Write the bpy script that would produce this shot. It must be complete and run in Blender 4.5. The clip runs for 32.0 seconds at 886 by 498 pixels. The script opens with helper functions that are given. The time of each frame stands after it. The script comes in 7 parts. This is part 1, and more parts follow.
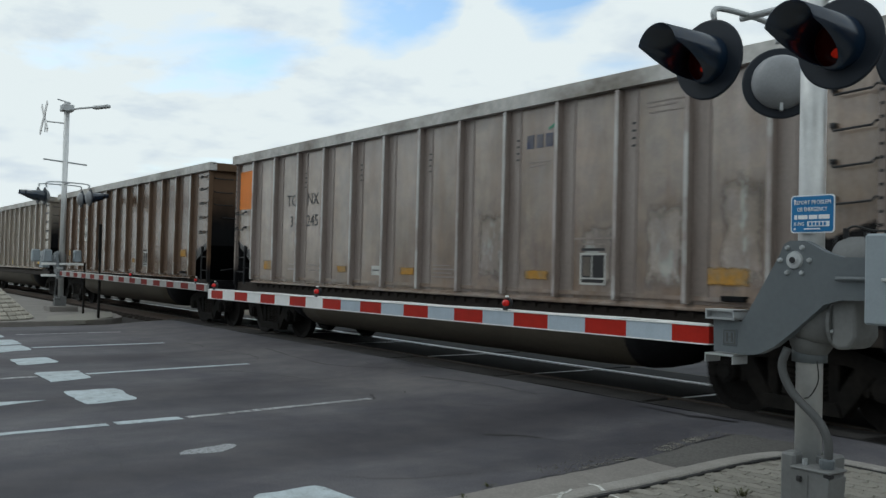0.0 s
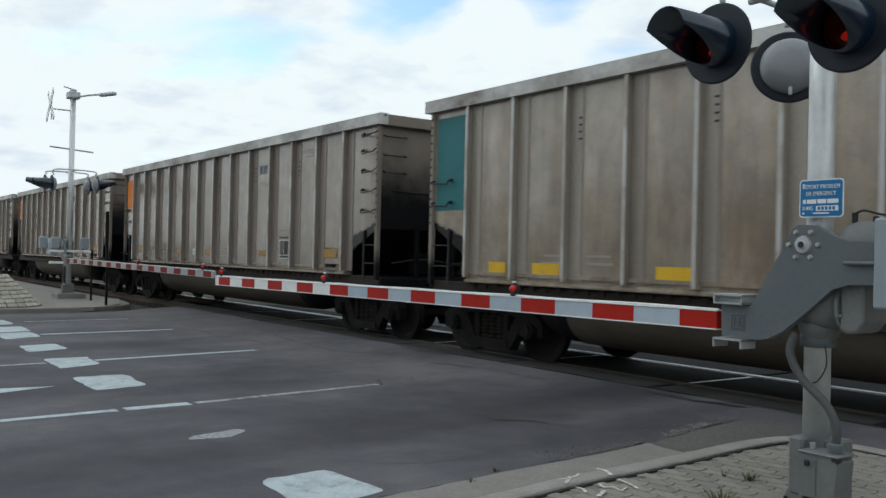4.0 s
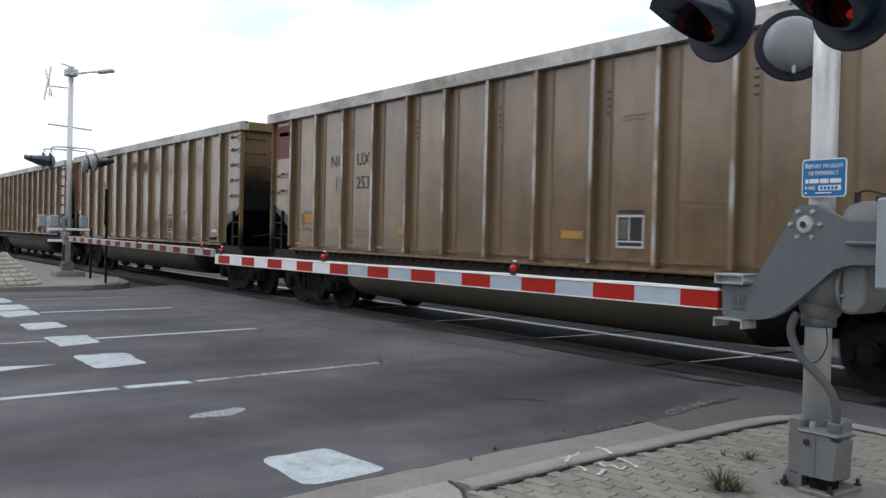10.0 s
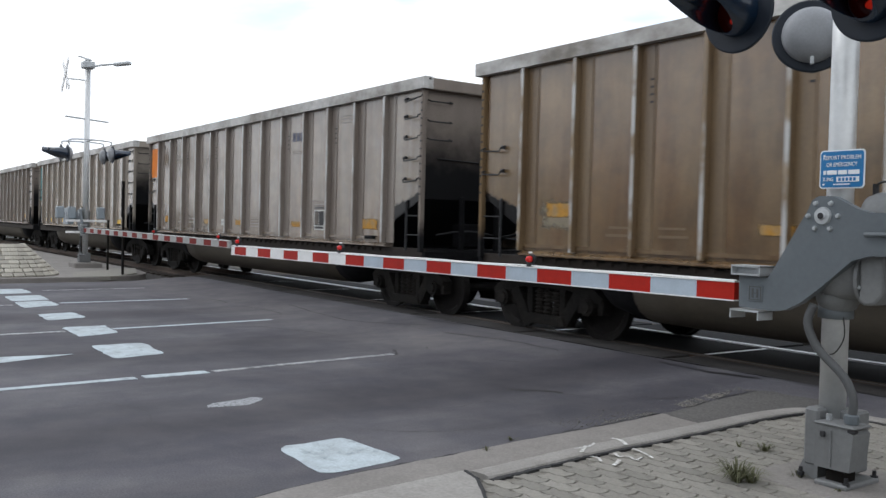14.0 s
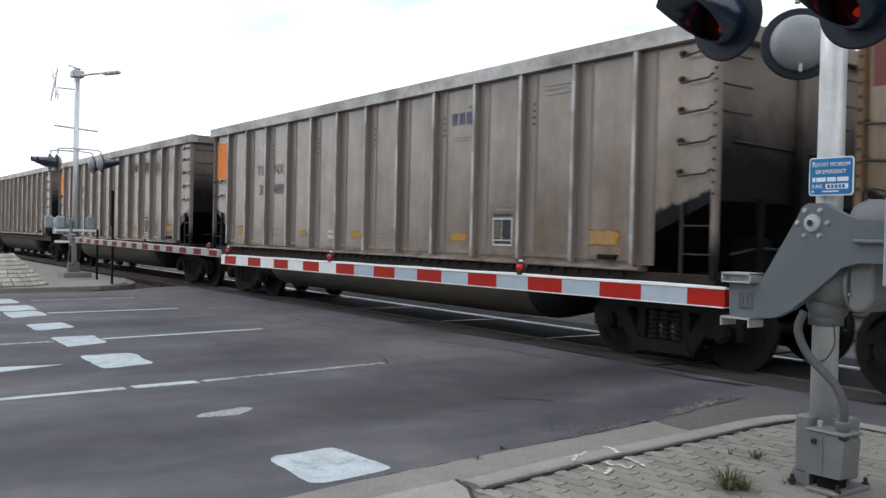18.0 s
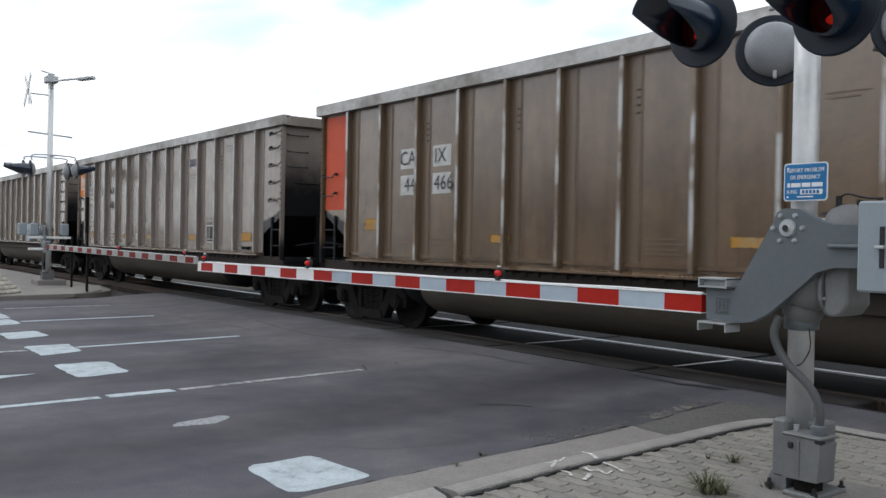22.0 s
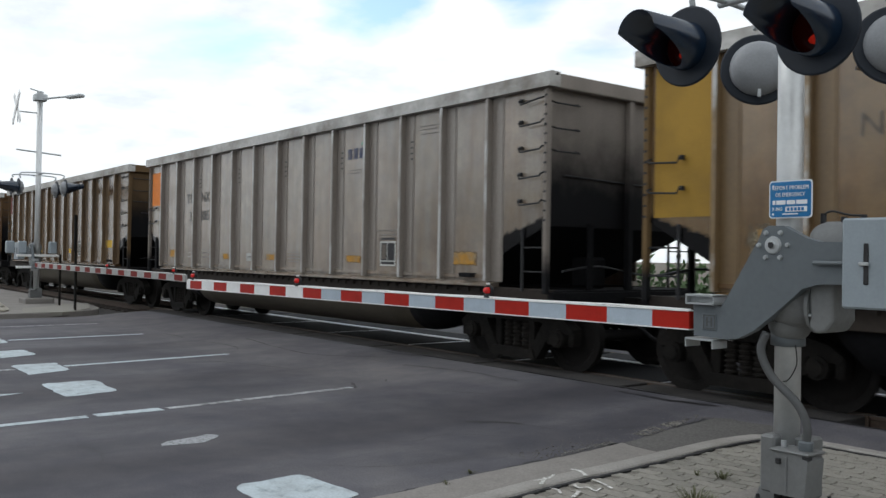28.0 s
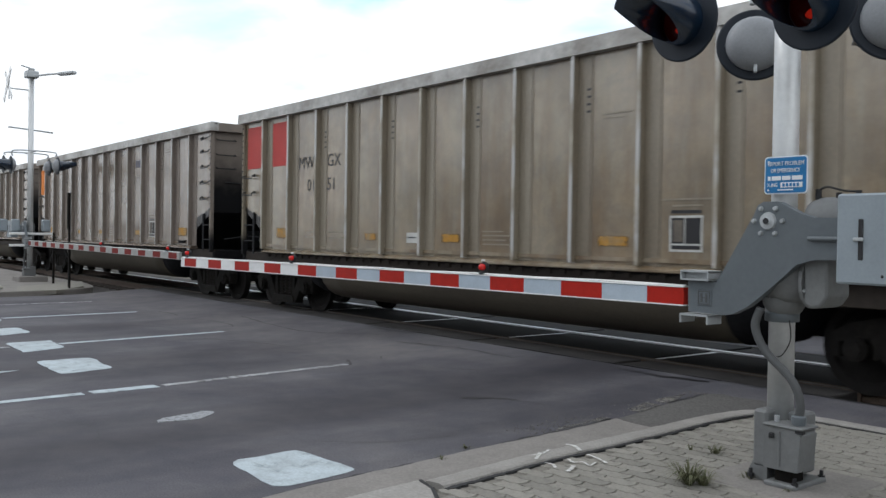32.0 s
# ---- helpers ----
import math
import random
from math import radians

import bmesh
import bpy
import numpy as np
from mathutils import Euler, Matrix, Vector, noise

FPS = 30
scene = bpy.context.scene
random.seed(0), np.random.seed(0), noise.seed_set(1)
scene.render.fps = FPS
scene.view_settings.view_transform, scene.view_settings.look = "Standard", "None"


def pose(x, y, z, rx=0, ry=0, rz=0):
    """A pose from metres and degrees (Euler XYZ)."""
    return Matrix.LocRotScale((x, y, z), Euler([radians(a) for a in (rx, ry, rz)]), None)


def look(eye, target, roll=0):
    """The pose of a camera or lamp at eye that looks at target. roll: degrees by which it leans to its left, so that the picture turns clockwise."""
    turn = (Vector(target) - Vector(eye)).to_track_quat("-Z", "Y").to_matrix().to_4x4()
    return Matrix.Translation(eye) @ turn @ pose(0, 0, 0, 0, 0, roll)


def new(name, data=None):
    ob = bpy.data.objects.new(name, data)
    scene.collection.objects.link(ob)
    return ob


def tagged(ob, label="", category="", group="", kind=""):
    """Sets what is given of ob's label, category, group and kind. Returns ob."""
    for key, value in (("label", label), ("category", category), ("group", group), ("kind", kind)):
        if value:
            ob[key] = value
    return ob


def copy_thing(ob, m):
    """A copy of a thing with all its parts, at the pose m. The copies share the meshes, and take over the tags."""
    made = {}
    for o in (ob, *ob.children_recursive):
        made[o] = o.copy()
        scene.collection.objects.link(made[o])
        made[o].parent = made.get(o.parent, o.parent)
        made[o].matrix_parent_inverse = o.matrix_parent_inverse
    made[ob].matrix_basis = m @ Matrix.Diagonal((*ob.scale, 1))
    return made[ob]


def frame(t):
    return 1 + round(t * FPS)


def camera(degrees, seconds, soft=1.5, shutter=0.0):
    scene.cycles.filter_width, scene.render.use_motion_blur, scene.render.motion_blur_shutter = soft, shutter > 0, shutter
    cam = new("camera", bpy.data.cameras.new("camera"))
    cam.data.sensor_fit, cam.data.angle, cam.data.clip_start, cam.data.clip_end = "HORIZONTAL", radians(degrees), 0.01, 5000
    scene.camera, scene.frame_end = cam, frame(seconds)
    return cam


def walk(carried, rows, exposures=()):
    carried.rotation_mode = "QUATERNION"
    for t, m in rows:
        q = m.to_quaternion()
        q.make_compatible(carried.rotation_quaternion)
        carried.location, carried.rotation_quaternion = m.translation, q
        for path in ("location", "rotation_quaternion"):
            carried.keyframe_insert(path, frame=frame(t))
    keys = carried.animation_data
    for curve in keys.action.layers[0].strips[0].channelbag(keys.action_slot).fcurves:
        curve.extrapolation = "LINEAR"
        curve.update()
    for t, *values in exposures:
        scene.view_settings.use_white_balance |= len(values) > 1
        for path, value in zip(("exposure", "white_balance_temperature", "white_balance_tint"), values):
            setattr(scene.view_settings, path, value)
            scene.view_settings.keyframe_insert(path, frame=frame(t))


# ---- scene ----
# Camera carried at eye height: seconds, place, yaw, pitch, roll.
cam = camera(53.0, 32.0, soft=1.45, shutter=0.07)
PATH = [
    (0.0, 0.024, 0.020, 1.603, 53.73, 1.33, 1.47),
    (0.5, 0.021, 0.024, 1.605, 53.72, 1.27, 1.32),
    (1.0, 0.027, 0.005, 1.604, 53.88, 1.03, 1.29),
    (1.5, 0.021, 0.007, 1.600, 53.42, 0.72, 1.60),
    (2.0, 0.016, 0.021, 1.604, 53.54, 0.74, 1.56),
    (2.5, 0.015, 0.029, 1.606, 53.80, 0.29, 1.46),
    (3.0, 0.020, 0.018, 1.606, 53.43, 0.96, 1.61),
    (3.5, 0.020, 0.012, 1.594, 54.07, 0.74, 1.41),
    (5.5, 0.014, 0.009, 1.603, 53.74, -0.16, 1.33),
    (6.0, 0.016, 0.005, 1.608, 53.85, -0.06, 1.28),
    (6.5, 0.007, 0.013, 1.598, 54.03, -0.42, 1.20),
    (7.0, 0.002, 0.011, 1.603, 54.08, -0.49, 1.11),
    (7.5, 0.003, 0.006, 1.598, 53.95, -0.51, 1.26),
    (8.0, 0.008, 0.007, 1.594, 54.11, -0.36, 1.13),
    (8.5, 0.001, 0.012, 1.600, 54.10, -0.68, 1.25),
    (9.0, 0.002, 0.012, 1.595, 53.98, -0.71, 1.29),
    (9.5, -0.001, 0.017, 1.599, 54.18, -0.89, 1.27),
    (10.0, -0.001, 0.013, 1.600, 54.01, -0.93, 1.42),
    (10.5, -0.007, 0.016, 1.589, 53.94, -1.00, 1.46),
    (11.0, 0.001, 0.021, 1.588, 53.77, -1.38, 1.60),
    (11.5, 0.003, 0.031, 1.596, 53.88, -1.67, 1.12),
    (12.0, 0.007, 0.002, 1.594, 53.90, -1.17, 1.47),
    (12.5, 0.010, 0.003, 1.593, 54.25, -1.00, 1.53),
    (13.0, 0.018, 0.003, 1.597, 54.43, -0.65, 1.32),
    (13.5, 0.015, -0.010, 1.590, 54.88, -1.18, 1.69),
    (15.5, -0.008, -0.015, 1.587, 54.65, -1.67, 1.03),
    (16.0, -0.010, -0.003, 1.592, 54.53, -1.49, 1.02),
    (16.5, -0.012, 0.009, 1.587, 54.76, -1.63, 0.91),
    (17.0, -0.016, 0.010, 1.593, 54.40, -1.11, 1.25),
    (17.5, -0.008, 0.006, 1.588, 54.62, -1.03, 1.07),
    (18.0, -0.001, -0.000, 1.587, 54.34, -0.87, 1.35),
    (18.5, 0.001, -0.017, 1.599, 54.05, -1.17, 1.35),
    (19.0, -0.000, -0.006, 1.598, 54.35, -0.86, 1.29),
    (19.5, -0.001, -0.012, 1.600, 53.91, -0.64, 1.37),
    (20.0, 0.003, -0.012, 1.608, 54.33, -0.42, 1.12),
    (20.5, 0.002, 0.000, 1.593, 53.88, -0.20, 1.07),
    (21.0, -0.002, -0.004, 1.595, 53.88, -0.34, 1.22),
    (21.5, -0.013, 0.008, 1.592, 53.77, -0.29, 1.23),
    (22.0, -0.010, 0.009, 1.595, 52.95, -0.50, 1.11),
    (22.5, 0.004, 0.005, 1.596, 53.20, -0.06, 1.22),
    (23.0, 0.009, -0.002, 1.584, 53.31, -0.21, 1.59),
    (23.5, 0.008, 0.003, 1.599, 53.84, 0.67, 2.16),
    (24.0, 0.015, 0.002, 1.580, 53.06, 0.61, 1.89),
    (24.5, 0.023, -0.003, 1.606, 53.19, 0.03, 1.45),
    (25.0, 0.021, -0.007, 1.598, 53.34, 0.11, 1.57),
    (25.5, 0.011, 0.001, 1.592, 52.85, 0.37, 1.23),
    (27.5, 0.017, -0.008, 1.610, 53.12, -0.16, 1.17),
    (28.0, 0.013, 0.004, 1.602, 52.33, 0.59, 0.95),
    (28.5, 0.002, 0.006, 1.599, 52.42, 0.96, 1.08),
    (29.0, -0.003, -0.004, 1.590, 53.12, 0.79, 1.68),
    (29.5, -0.008, 0.000, 1.594, 53.35, 0.84, 1.37),
    (30.0, -0.000, 0.003, 1.594, 53.53, 0.64, 1.18),
    (30.5, 0.005, 0.016, 1.595, 53.06, 0.49, 0.84),
    (31.0, 0.005, 0.011, 1.590, 52.46, 0.03, 0.77),
    (31.5, 0.005, 0.020, 1.591, 51.79, -0.21, 1.15),
    (32.0, 0.006, 0.001, 1.589, 51.94, -0.81, 0.90),
]


def held(t, x, y, z, yaw, pitch, roll):
    a, b = radians(yaw), radians(pitch)
    ahead = Vector((-math.sin(a) * math.cos(b), math.cos(a) * math.cos(b), math.sin(b)))
    return t, look((x, y, z), Vector((x, y, z)) + 2 * ahead, roll)


EXPOSURES = [(0, -0.82, 6046, 0.6), (2, -0.65, 6149, 3.0), (3, -0.67, 6049, 0.7), (6, -0.61, 6077, 6.6), (8, -0.45, 6129, 7.8), (9, -0.4, 6121, 9.6), (10, -0.29, 6120, 9.6), (11, -0.14, 6100, 9.0), (12, 0.04, 6161, 10.8), (13, -0.21, 6120, 9.6), (16, -0.16, 6100, 9.0), (19, -0.17, 6100, 9.0), (20, -0.44, 6049, 7.8), (21, -0.47, 6049, 7.8), (22, -0.3, 6100, 9.0), (23, -0.53, 5997, 6.6), (24, -0.57, 5946, 5.5), (25, -0.37, 6049, 7.8), (28, -0.47, 6177, 6.6), (29, -0.69, 5993, 2.3), (30, -0.66, 6041, 3.4), (31, -0.54, 6127, 5.5), (32, -0.33, 6109, 7.8)]
walk(cam, [held(*row) for row in PATH], EXPOSURES)

# ---- world and sun: bright broken overcast ----
SUN_UP, SUN_TURN = 48, 250
world = bpy.data.worlds.new("sky")
scene.world = world
world.use_nodes = True


def wire(tree, kind, sky_type=None, sun_disc=None, operation=None, data_type=None, blend_type=None, interpolation_type=None, **values):
    """A shader node with its settings and the values of its inputs."""
    node = tree.nodes.new(kind)
    if sky_type is not None:
        node.sky_type, node.sun_disc = sky_type, sun_disc
    if operation is not None:
        node.operation = operation
    if data_type is not None:
        node.data_type = data_type
    if blend_type is not None:
        node.blend_type = blend_type
    if interpolation_type is not None:
        node.interpolation_type = interpolation_type
    for key, value in values.items():
        node.inputs[key].default_value = value
    return node


def build_sky():
    tree = world.node_tree
    tree.nodes.clear()
    link = tree.links.new
    sky = wire(tree, "ShaderNodeTexSky", sky_type="NISHITA", sun_disc=False)
    sky.sun_elevation, sky.sun_rotation = radians(SUN_UP), radians(SUN_TURN)
    coord = wire(tree, "ShaderNodeTexCoord")
    split = wire(tree, "ShaderNodeSeparateXYZ")
    link(coord.outputs["Generated"], split.inputs[0])
    height = wire(tree, "ShaderNodeMath", operation="MAXIMUM")
    link(split.outputs["Z"], height.inputs[0])
    height.inputs[1].default_value = 0.0
    lifted = wire(tree, "ShaderNodeMath", operation="ADD")
    link(height.outputs[0], lifted.inputs[0])
    lifted.inputs[1].default_value = 0.16
    flat = wire(tree, "ShaderNodeCombineXYZ")
    for n, axis in enumerate("XY"):
        over = wire(tree, "ShaderNodeMath", operation="DIVIDE")
        link(split.outputs[axis], over.inputs[0])
        link(lifted.outputs[0], over.inputs[1])
        link(over.outputs[0], flat.inputs[n])
    big = wire(tree, "ShaderNodeTexNoise", Scale=1.1, Detail=7.0, Roughness=0.55, Distortion=0.25)
    link(flat.outputs[0], big.inputs["Vector"])
    cover = wire(tree, "ShaderNodeMapRange")
    cover.inputs["From Min"].default_value, cover.inputs["From Max"].default_value = 0.27, 0.42
    # clear gaps between the clouds: direction, reach, depth
    gap = None
    for yaw, up, reach, depth in ((56.8, 17.0, 5.5, 0.32), (47.5, 18.5, 5.0, 0.26), (69.0, 10.5, 6.5, 0.06), (60.0, 10.0, 4.0, 0.07), (20.0, 35.0, 12.0, 0.2), (120.0, 40.0, 14.0, 0.2), (230.0, 45.0, 14.0, 0.2), (310.0, 38.0, 12.0, 0.2)):
        near = wire(tree, "ShaderNodeVectorMath", operation="DOT_PRODUCT")
        link(coord.outputs["Generated"], near.inputs[0])
        near.inputs[1].default_value = (-math.sin(radians(yaw)) * math.cos(radians(up)), math.cos(radians(yaw)) * math.cos(radians(up)), math.sin(radians(up)))
        fall = wire(tree, "ShaderNodeMapRange", interpolation_type="SMOOTHSTEP")
        fall.inputs["From Min"].default_value, fall.inputs["From Max"].default_value = math.cos(radians(reach)), 1.0
        fall.inputs["To Max"].default_value = depth
        link(near.outputs["Value"], fall.inputs["Value"])
        if gap is None:
            gap = fall.outputs[0]
        else:
            plus = wire(tree, "ShaderNodeMath", operation="ADD")
            link(gap, plus.inputs[0])
            link(fall.outputs[0], plus.inputs[1])
            gap = plus.outputs[0]
    dense = wire(tree, "ShaderNodeMath", operation="SUBTRACT")
    link(big.outputs["Fac"], dense.inputs[0])
    link(gap, dense.inputs[1])
    link(dense.outputs[0], cover.inputs["Value"])
    shade = wire(tree, "ShaderNodeTexNoise", Scale=2.3, Detail=6.0, Roughness=0.6)
    link(flat.outputs[0], shade.inputs["Vector"])
    tone = wire(tree, "ShaderNodeValToRGB")
    tone.color_ramp.elements[0].position, tone.color_ramp.elements[0].color = 0.33, (0.80, 0.83, 0.90, 1)
    tone.color_ramp.elements[1].position, tone.color_ramp.elements[1].color = 0.49, (1.0, 1.0, 1.0, 1)
    link(shade.outputs["Fac"], tone.inputs["Fac"])
    blue = wire(tree, "ShaderNodeVectorMath", operation="SCALE")
    blue.inputs["Scale"].default_value = 0.19
    link(sky.outputs[0], blue.inputs[0])
    mix = wire(tree, "ShaderNodeMix", data_type="RGBA")
    link(cover.outputs[0], mix.inputs["Factor"])
    link(blue.outputs[0], mix.inputs["A"])
    link(tone.outputs[0], mix.inputs["B"])
    back = wire(tree, "ShaderNodeBackground", Strength=1.5)
    link(mix.outputs["Result"], back.inputs["Color"])
    out = wire(tree, "ShaderNodeOutputWorld")
    link(back.outputs[0], out.inputs[0])


build_sky()
sun = new("sun", bpy.data.lights.new("sun", "SUN"))
sun.data.energy, sun.data.angle, sun.data.color = 0.55, radians(14), (1.0, 0.96, 0.9)
sun.matrix_world = look((-30, -22, 40), (0, 0, 0))


# ---- materials ----
def material(name, colour, rough=0.7, metal=0.0, grain=0.0, grain_size=60.0, stain=0.0, stain_size=2.0, stain_colour=None,
             bump=0.0, own=False, glow=0.0, glow_colour=None, stretch=(1, 1, 1), vary=0.0, spec=0.4):
    """A surface with two scales of variation: fine grain and larger stains. own: the base colour is the object's own."""
    m = bpy.data.materials.new(name)
    m.use_nodes = True
    tree, link = m.node_tree, m.node_tree.links.new
    b = tree.nodes["Principled BSDF"]
    b.inputs["Roughness"].default_value, b.inputs["Metallic"].default_value = rough, metal
    b.inputs["Specular IOR Level"].default_value = spec
    info = wire(tree, "ShaderNodeObjectInfo")
    base = wire(tree, "ShaderNodeRGB")
    base.outputs[0].default_value = (*colour, 1)
    now = info.outputs["Color"] if own else base.outputs[0]
    coord = wire(tree, "ShaderNodeTexCoord")
    moved = wire(tree, "ShaderNodeVectorMath", operation="ADD")
    spread = wire(tree, "ShaderNodeVectorMath", operation="SCALE")
    spread.inputs[0].default_value = (13.0, 7.0, 5.0)
    link(info.outputs["Random"], spread.inputs["Scale"])
    link(coord.outputs["Object"], moved.inputs[0])
    link(spread.outputs[0], moved.inputs[1])
    place = wire(tree, "ShaderNodeMapping")
    place.inputs["Scale"].default_value = stretch
    link(moved.outputs[0], place.inputs["Vector"])

    def blended(first, second, factor, kind="MIX"):
        node = wire(tree, "ShaderNodeMix", data_type="RGBA", blend_type=kind)
        link(first, node.inputs["A"])
        if isinstance(second, tuple):
            node.inputs["B"].default_value = (*second, 1)
        else:
            link(second, node.inputs["B"])
        if isinstance(factor, float):
            node.inputs["Factor"].default_value = factor
        else:
            link(factor, node.inputs["Factor"])
        return node.outputs["Result"]

    if stain:
        big = wire(tree, "ShaderNodeTexNoise", Scale=stain_size, Detail=5.0, Roughness=0.6)
        link(place.outputs[0], big.inputs["Vector"])
        amount = wire(tree, "ShaderNodeMapRange")
        amount.inputs["From Min"].default_value, amount.inputs["From Max"].default_value = 0.42, 0.68
        amount.inputs["To Max"].default_value = stain
        link(big.outputs["Fac"], amount.inputs["Value"])
        if own:
            grime = blended(now, stain_colour or (0.45, 0.45, 0.45), 1.0, "MULTIPLY")
            now = blended(now, grime, amount.outputs[0])
        else:
            now = blended(now, stain_colour or tuple(c * 0.45 for c in colour), amount.outputs[0])
    if vary:
        tint = wire(tree, "ShaderNodeMapRange")
        tint.inputs["To Min"].default_value, tint.inputs["To Max"].default_value = 1 - vary, 1 + vary
        link(info.outputs["Random"], tint.inputs["Value"])
        now = blended(now, tint.outputs[0], 1.0, "MULTIPLY")
    if grain:
        fine = wire(tree, "ShaderNodeTexNoise", Scale=grain_size, Detail=3.0, Roughness=0.6)
        link(coord.outputs["Object"], fine.inputs["Vector"])
        level = wire(tree, "ShaderNodeMapRange")
        level.inputs["From Min"].default_value, level.inputs["From Max"].default_value = 0.3, 0.7
        level.inputs["To Min"].default_value, level.inputs["To Max"].default_value = 1 - grain, 1 + grain
        link(fine.outputs["Fac"], level.inputs["Value"])
        now = blended(now, level.outputs[0], 1.0, "MULTIPLY")
        if bump:
            relief = wire(tree, "ShaderNodeBump", Strength=bump, Distance=0.004)
            link(fine.outputs["Fac"], relief.inputs["Height"])
            link(relief.outputs[0], b.inputs["Normal"])
    link(now, b.inputs["Base Color"])
    if glow:
        b.inputs["Emission Color"].default_value = (*(glow_colour or colour), 1)
        b.inputs["Emission Strength"].default_value = glow
    return m


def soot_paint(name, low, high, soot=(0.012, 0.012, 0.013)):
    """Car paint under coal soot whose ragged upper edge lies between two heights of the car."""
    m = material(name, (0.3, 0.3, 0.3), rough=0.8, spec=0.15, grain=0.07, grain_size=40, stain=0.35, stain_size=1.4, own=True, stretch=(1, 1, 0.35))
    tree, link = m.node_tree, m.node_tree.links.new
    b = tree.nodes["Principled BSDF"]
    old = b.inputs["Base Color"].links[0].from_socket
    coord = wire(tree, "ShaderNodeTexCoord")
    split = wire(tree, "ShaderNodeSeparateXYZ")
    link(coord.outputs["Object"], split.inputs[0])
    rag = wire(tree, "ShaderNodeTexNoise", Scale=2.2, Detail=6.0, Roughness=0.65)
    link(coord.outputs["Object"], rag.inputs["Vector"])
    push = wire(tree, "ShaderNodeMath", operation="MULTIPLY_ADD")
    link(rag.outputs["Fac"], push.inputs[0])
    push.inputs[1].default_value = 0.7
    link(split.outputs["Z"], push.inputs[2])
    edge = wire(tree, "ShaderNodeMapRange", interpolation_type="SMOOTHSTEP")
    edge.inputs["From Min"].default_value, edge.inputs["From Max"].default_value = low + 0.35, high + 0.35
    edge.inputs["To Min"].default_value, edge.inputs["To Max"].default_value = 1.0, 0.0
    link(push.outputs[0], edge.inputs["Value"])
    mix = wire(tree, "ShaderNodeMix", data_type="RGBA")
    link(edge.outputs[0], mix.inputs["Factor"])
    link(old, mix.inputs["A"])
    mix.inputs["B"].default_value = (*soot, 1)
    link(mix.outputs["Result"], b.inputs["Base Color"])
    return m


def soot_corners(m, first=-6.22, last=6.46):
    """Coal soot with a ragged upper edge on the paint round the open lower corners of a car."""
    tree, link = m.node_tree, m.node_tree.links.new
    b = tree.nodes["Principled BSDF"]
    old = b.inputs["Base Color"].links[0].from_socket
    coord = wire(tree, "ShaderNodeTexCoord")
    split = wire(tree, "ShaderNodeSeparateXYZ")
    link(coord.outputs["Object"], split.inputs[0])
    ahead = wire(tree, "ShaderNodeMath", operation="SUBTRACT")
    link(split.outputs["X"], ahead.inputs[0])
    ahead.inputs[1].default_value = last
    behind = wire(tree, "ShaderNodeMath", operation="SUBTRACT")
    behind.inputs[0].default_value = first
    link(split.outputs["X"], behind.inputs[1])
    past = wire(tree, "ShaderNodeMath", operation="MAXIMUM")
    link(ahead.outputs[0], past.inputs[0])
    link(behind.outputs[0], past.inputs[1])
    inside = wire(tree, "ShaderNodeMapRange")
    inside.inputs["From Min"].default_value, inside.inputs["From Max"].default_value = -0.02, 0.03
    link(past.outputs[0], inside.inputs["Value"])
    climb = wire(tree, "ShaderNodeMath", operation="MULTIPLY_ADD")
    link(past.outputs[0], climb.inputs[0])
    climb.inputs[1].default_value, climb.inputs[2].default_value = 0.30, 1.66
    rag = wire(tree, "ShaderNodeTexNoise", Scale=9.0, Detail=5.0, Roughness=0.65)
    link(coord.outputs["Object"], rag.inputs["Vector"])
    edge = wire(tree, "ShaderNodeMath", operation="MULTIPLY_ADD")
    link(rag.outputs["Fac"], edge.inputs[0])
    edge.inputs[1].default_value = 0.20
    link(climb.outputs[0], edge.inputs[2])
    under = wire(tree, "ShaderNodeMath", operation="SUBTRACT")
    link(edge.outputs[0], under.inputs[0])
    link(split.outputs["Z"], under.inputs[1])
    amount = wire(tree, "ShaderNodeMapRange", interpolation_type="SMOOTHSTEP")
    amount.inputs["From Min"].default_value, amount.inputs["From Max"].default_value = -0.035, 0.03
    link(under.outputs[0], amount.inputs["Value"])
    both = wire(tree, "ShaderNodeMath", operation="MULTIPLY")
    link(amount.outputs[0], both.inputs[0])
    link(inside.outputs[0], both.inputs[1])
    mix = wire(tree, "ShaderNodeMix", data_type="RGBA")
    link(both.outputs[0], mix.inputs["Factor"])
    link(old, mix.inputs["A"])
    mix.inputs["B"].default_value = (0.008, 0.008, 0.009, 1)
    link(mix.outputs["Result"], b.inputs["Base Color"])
    dull = wire(tree, "ShaderNodeMapRange")
    dull.inputs["To Min"].default_value, dull.inputs["To Max"].default_value = b.inputs["Specular IOR Level"].default_value, 0.1
    link(both.outputs[0], dull.inputs["Value"])
    link(dull.outputs[0], b.inputs["Specular IOR Level"])


CAR = material("dusty_aluminium_side", (0.3, 0.3, 0.3), rough=0.27, metal=0.08, spec=1.0, grain=0.06, grain_size=30, stain=0.55, stain_size=0.8, own=True,
               stretch=(1.6, 1, 0.35), stain_colour=(0.84, 0.68, 0.53))
SCUFF = material("scuffed_car_paint", (0.3, 0.3, 0.3), rough=0.5, grain=0.08, grain_size=30, stain=1.0, stain_size=1.7, own=True, stretch=(1.3, 1, 0.55), stain_colour=(1.6, 1.68, 1.75))
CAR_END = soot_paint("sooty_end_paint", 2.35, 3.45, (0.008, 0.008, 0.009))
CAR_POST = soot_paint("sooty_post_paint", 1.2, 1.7)
